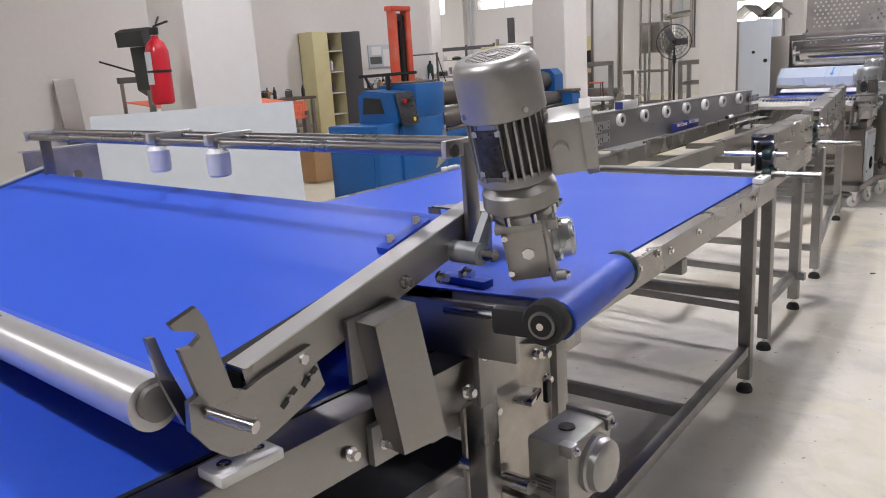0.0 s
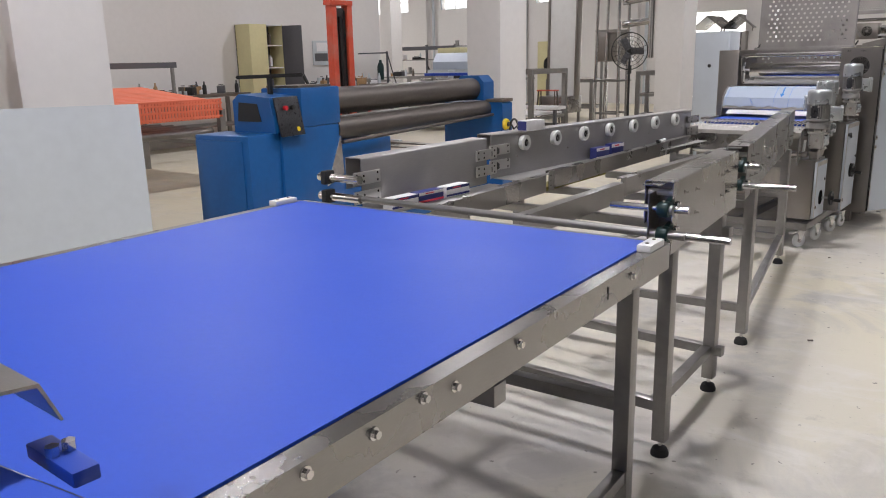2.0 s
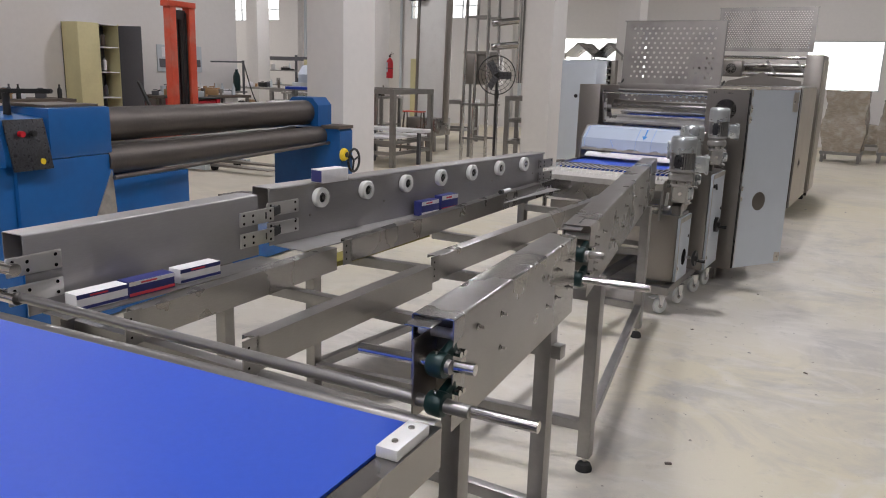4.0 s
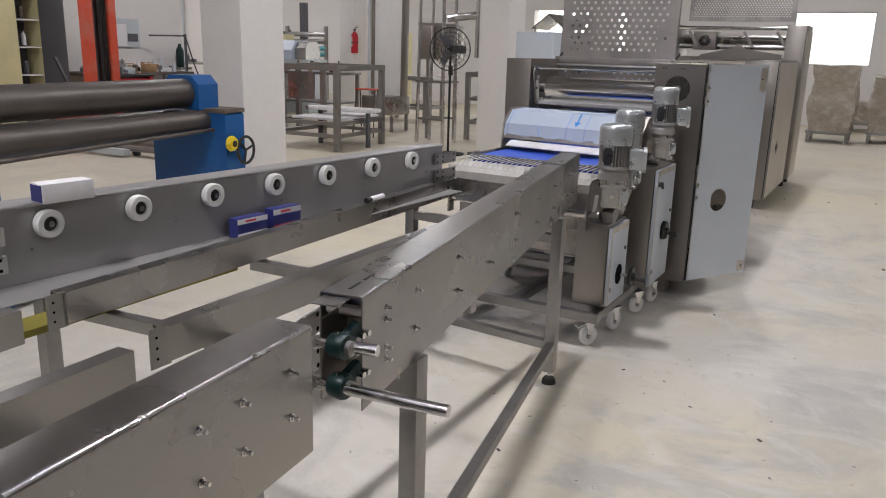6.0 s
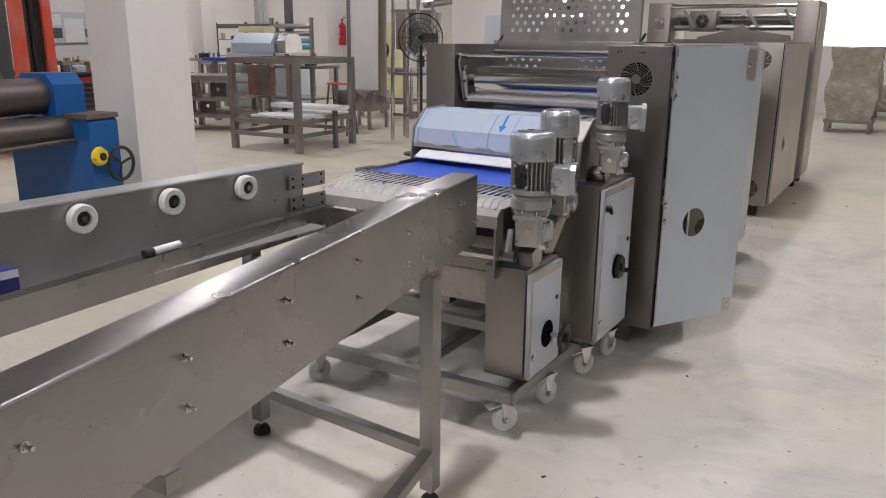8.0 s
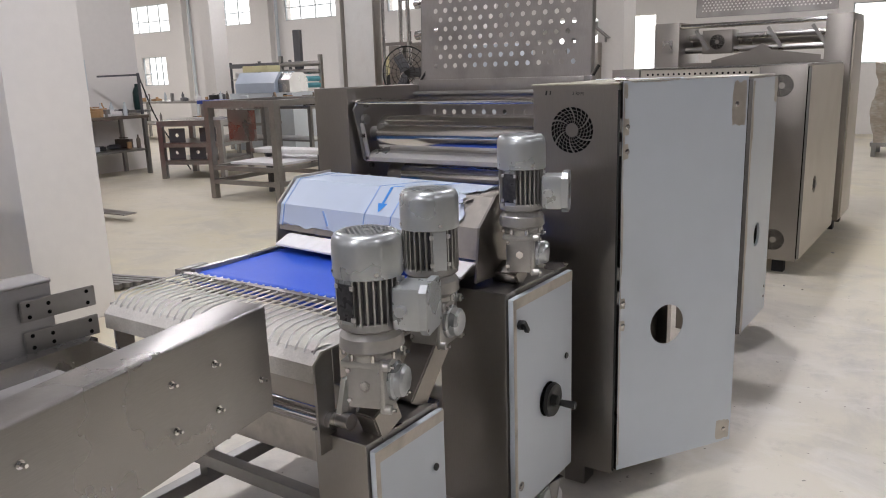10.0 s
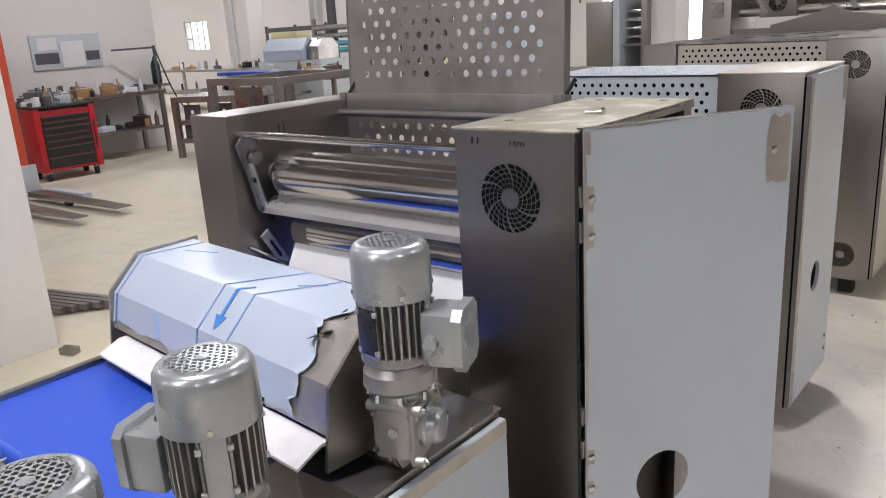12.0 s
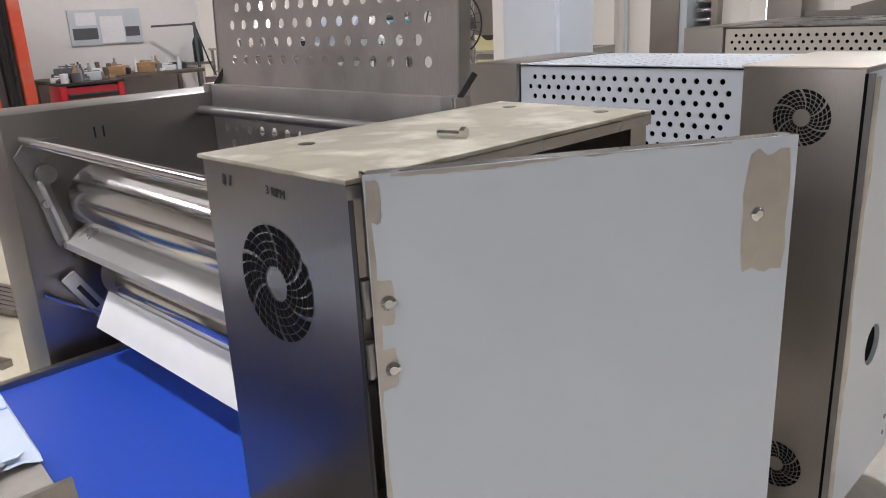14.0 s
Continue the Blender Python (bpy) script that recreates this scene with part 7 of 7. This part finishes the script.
part("end_housing", prism(B(), [(-0.30, 1.2), (-0.30, 1.46), (-0.16, 1.60), (0.16, 1.60), (0.30, 1.46), (0.30, 1.2)], 0.42, 0.72), STEEL, hm)
part("sign_plate", span(B(), (-0.7, -0.1, 1.63), (0.0, 0.3, 1.76), 0.01), CREAM, hm)
ry = thing("roll_stand", (-13.3, 19.9, 0), 5, "stand with stacked pipes and teal rollers", "stand")
for x in (-0.6, 0.6):
    part("post", span(B(), (x - 0.04, -0.04, 0), (x + 0.04, 0.04, 2.0)), STEEL_DULL, ry)
for z, mm in ((1.30, TEAL), (1.45, TEAL), (1.62, STEEL), (1.80, STEEL)):
    part("roller", rod(B(), (-0.6, 0, z), (0.6, 0, z), 0.06, 16), mm, ry)
part("tall_post", span(B(), (-0.35, 0.2, 0), (-0.15, 0.3, 2.6)), GREY_PAINT, ry)
rc = thing("red_crate_shelf", (-16.5, 21.8, 0), 0, "dark shelf rack with stored parts", "shelf")
for x in (-1.2, 0.0, 1.2):
    part("post", span(B(), (x - 0.03, -0.3, 0), (x + 0.03, -0.24, 1.95)), GREY_PAINT, rc)
for z in (0.5, 1.0, 1.45):
    part("shelf", span(B(), (-1.2, -0.3, z), (1.2, 0.3, z + 0.03)), STEEL_DULL, rc)
part("top_bar", span(B(), (-1.2, -0.32, 1.78), (1.2, -0.28, 1.90)), GREY_PAINT, rc)
clutter(-17.6, -15.4, 21.6, 22.0, 1.48, 8, 31)
clutter(-17.6, -15.4, 21.6, 22.0, 1.03, 8, 33)
yc = thing("yellow_cabinet", (-11.42, 21.2, 0), 0, "cream electric cabinet against the far wall", "cabinet")
part("body", box(B(), (0, 0, 0.95), (0.8, 0.5, 1.9), 0.01), CREAM, yc)
part("door", box(B(), (0, -0.26, 0.95), (0.72, 0.02, 1.8), 0.004), CREAM, yc)
part("wall_fan", lathe(B(), [(0.25, -0.02), (0.25, 0.02)], (0.1, -0.30, 1.25), axis="y"), BLACK, yc)

# inclined elevator with pipes
el = thing("inclined_elevator", (-8.05, 15.9, 0), 0, "tall white inclined elevator conveyor on a steel base", "conveyor")
part("belt_case", box(B(), (0.05, 0.05, 1.92), (0.62, 0.10, 2.75), 0.01, (2, 2, 0)), WHITE_PL, el)
for s in (-0.33, 0.33):
    part("side_rail", box(B(), (0.05 + s, 0.05, 1.92), (0.035, 0.20, 2.80), 0.004, (2, 2, 0)), STEEL_DARK, el)
part("head_motor", lathe(B(), [(0.09, -0.55), (0.10, -0.5), (0.10, -0.2), (0.08, -0.15)], (0.10, -0.1, 3.0), axis="x"), GREY_PAINT, el)
part("hopper", box(B(), (0.0, 0, 0.48), (0.7, 0.6, 0.35), 0.03), STEEL, el)
for x in (-0.3, 0.3):
    for y in (-0.25, 0.25):
        part("leg", span(B(), (x - 0.025, y - 0.025, 0), (x + 0.025, y + 0.025, 0.4)), STEEL_DULL, el)
tw = thing("pipe_tower", (-6.35, 14.9, 0), 0, "steel pipe tower with bends and a small platform", "tower")
for x, y in ((-0.25, -0.2), (0.25, -0.2), (-0.25, 0.2), (0.25, 0.2)):
    part("pole", rod(B(), (x, y, 0), (x * 0.8, y, 3.2), 0.03, 12), CHROME, tw)
for z in (0.4, 1.0, 1.9, 2.5):
    part("ring_bar", bar(B(), (-0.25, -0.2, z), (0.25, -0.2, z), 0.04, 0.04), STEEL_DULL, tw)
    part("ring_bar", bar(B(), (-0.25, 0.2, z), (0.25, 0.2, z), 0.04, 0.04), STEEL_DULL, tw)
for z in (2.0, 2.4):
    part("bend", rod(B(), (0.2, 0, z), (0.75, 0, z + 0.05), 0.06, 14), CHROME, tw)
part("down_pipe", rod(B(), (0.75, 0, 1.4), (0.75, 0, 3.3), 0.06, 14), CHROME, tw)
part("platform", box(B(), (0, 0, 1.0), (0.55, 0.5, 0.03)), STEEL, tw)

# pedestal fan
pf = thing("pedestal_fan", (-5.42, 13.70, 0), 15, "black pedestal fan with a round wire guard", "fan")
part("base", lathe(B(), [(0.24, 0.0), (0.24, 0.02), (0.05, 0.05)], (0, 0, 0)), BLACK, pf)
part("pole", rod(B(), (0, 0, 0.03), (0, 0, 1.45), 0.018, 12), BLACK, pf)
part("motor", lathe(B(), [(0.05, 0.0), (0.07, 0.04), (0.07, 0.16), (0.04, 0.2)], (0, 0, 1.52), axis="y", n=20), BLACK, pf)
g = B()
for rr in (0.06, 0.12, 0.18, 0.24, 0.30):
    n = 32
    for i in range(n):
        a0, a1 = 2 * math.pi * i / n, 2 * math.pi * (i + 1) / n
        rod(g, (rr * math.cos(a0), -0.04 - 0.05 * (1 - rr / 0.3), 1.52 + rr * math.sin(a0)), (rr * math.cos(a1), -0.04 - 0.05 * (1 - rr / 0.3), 1.52 + rr * math.sin(a1)), 0.004 if rr < 0.29 else 0.009, 5)
for i in range(20):
    a = 2 * math.pi * i / 20
    rod(g, (0.05 * math.cos(a), -0.08, 1.52 + 0.05 * math.sin(a)), (0.3 * math.cos(a), -0.03, 1.52 + 0.3 * math.sin(a)), 0.003, 5)
part("guard", g, BLACK, pf)
for i in range(3):
    a = 2 * math.pi * i / 3
    part("blade", box(B(), (0.13 * math.cos(a), -0.02, 1.52 + 0.13 * math.sin(a)), (0.2, 0.01, 0.12), 0.004, (25, -math.degrees(a), 0)), GREY_PAINT, pf)
part("control_box", box(B(), (0, 0.03, 1.22), (0.06, 0.06, 0.14), 0.01), BLACK, pf)
db = thing("control_cabinet", (-6.82, 14.69, 0), 10, "dark steel control box on a stand", "cabinet")
part("box", box(B(), (0.4, 0.6, 1.62), (0.62, 0.4, 0.55), 0.01), STEEL_DARK, db)
for x in (0.15, 0.65):
    part("leg", bar(B(), (x, 0.6, 0), (x, 0.6, 1.35), 0.05, 0.05), STEEL_DULL, db)

# pale cabinet and foil-topped machine behind the first sheeter
gc = thing("electric_cabinet", (-3.60, 12.75, 0), 0, "tall pale electric cabinet under protective film", "cabinet")
part("body", box(B(), (0, 0, 0.875), (0.50, 0.4, 1.75), 0.006), FILM, gc)
part("door", box(B(), (0, -0.206, 0.875), (0.44, 0.012, 1.66), 0.003), FILM, gc)
part("switch", lathe(B(), [(0.03, -0.22), (0.03, -0.205)], (0.16, 0, 1.15), axis="y", n=16), BLACK, gc)
part("lock", lathe(B(), [(0.025, -0.22), (0.025, -0.205)], (-0.02, 0, 1.28), axis="y", n=16), BLACK, gc)
ft = thing("roofed_oven", (-5.62, 18.5, 0), 0, "dark machine with pitched foil covers on top", "machine")
part("body", span(B(), (-0.50, 0, 0.1), (-0.05, 1.2, 1.90), 0.01), STEEL_DARK, ft)
part("side_panel", span(B(), (-0.05, 0.02, 0.1), (0.06, 1.2, 1.92), 0.004), FILM, ft)
part("body", span(B(), (0.42, 0, 0.1), (0.52, 1.2, 1.90), 0.006), STEEL_DARK, ft)
part("back", span(B(), (0.06, 0.9, 0.1), (0.42, 0.92, 1.90)), BLACK, ft)
for z in (1.35, 1.48, 1.61, 1.74):
    part("roll", rod(B(), (0.06, 0.3, z), (0.42, 0.3, z), 0.035, 14), CHROME, ft)
part("shelf", span(B(), (0.06, 0.1, 1.22), (0.42, 0.9, 1.25)), STEEL, ft)
for x in (-0.34, 0.32):
    part("pitched_cover", prism(B(), [(x - 0.36, 1.97), (x, 2.26), (x + 0.36, 1.97), (x + 0.34, 1.96), (x, 2.23), (x - 0.34, 1.96)], 0.0, 0.9, "y"), STEEL, ft)
    for sx in (-0.30, 0.30):
        part("cover_post", span(B(), (x + sx - 0.012, 0.05, 1.90), (x + sx + 0.012, 0.08, 2.02)), STEEL_DULL, ft)
for x in (-0.45, 0.47):
    part("leg", span(B(), (x - 0.05, 0.1, 0), (x + 0.05, 0.2, 0.1)), RUBBER, ft)


# wrapped pallets by the bright opening
def pallet_load(x, y, s, seed, label):
    p = thing("wrapped_load", (x, y, 0), 0, label, "pallet", "wrapped loads")
    random.seed(seed)
    bm = box(B(), (0, 0, 0.22 + s[2] / 2), s)
    bmesh.ops.subdivide_edges(bm, edges=bm.edges, cuts=18, use_grid_fill=True)
    for v in bm.verts:
        v.co += Vector((noise.noise(v.co * 2.2) * 0.07, noise.noise(v.co * 2.5 + Vector((5, 0, 0))) * 0.07, noise.noise(v.co * 2 + Vector((0, 9, 0))) * 0.04))
    bm.normal_update()
    for v in bm.verts:
        fold = noise.noise(Vector((v.co.x * 4 + seed, v.co.y * 4, v.co.z * 16 + v.co.x * 9))) + 0.6 * noise.noise(v.co * 13)
        v.co += v.normal * fold * 0.022
    part("wrapped_bale", bm, WRAP, p, "goods in crumpled stretch wrap", sharp=60)
    part("trolley_deck", span(B(), (-s[0] / 2, -s[1] / 2, 0.16), (s[0] / 2, s[1] / 2, 0.22)), STEEL_DULL, p)
    for sx in (-1, 1):
        for sy in (-1, 1):
            part("leg", span(B(), (sx * (s[0] / 2 - 0.05) - 0.03, sy * (s[1] / 2 - 0.05) - 0.03, 0), (sx * (s[0] / 2 - 0.05) + 0.03, sy * (s[1] / 2 - 0.05) + 0.03, 0.16)), STEEL_DULL, p)


pallet_load(-0.80, 20.35, (0.76, 0.80, 1.20), 3, "load in brown stretch wrap on a low trolley")
pallet_load(0.18, 20.9, (0.72, 0.75, 1.02), 4, "bulging load in pale stretch wrap on a low trolley")
pallet_load(-0.25, 23.2, (0.8, 0.6, 0.42), 6, "low dark wrapped load by the wall")

# small litter on the floor
random.seed(12)
for i in range(46):
    x, y = random.uniform(-0.9, 3.2), random.uniform(1.5, 14)
    s = random.uniform(0.006, 0.018)
    solid("floor_chip", box(B(), (0, 0, s * 0.25), (s * 2, s, s * 0.5), s * 0.1), BROWN if i % 3 else STEEL_DULL, "tiny chip of debris on the concrete", "debris", "floor debris", at=(x, y, 0), rz=random.uniform(0, 180))
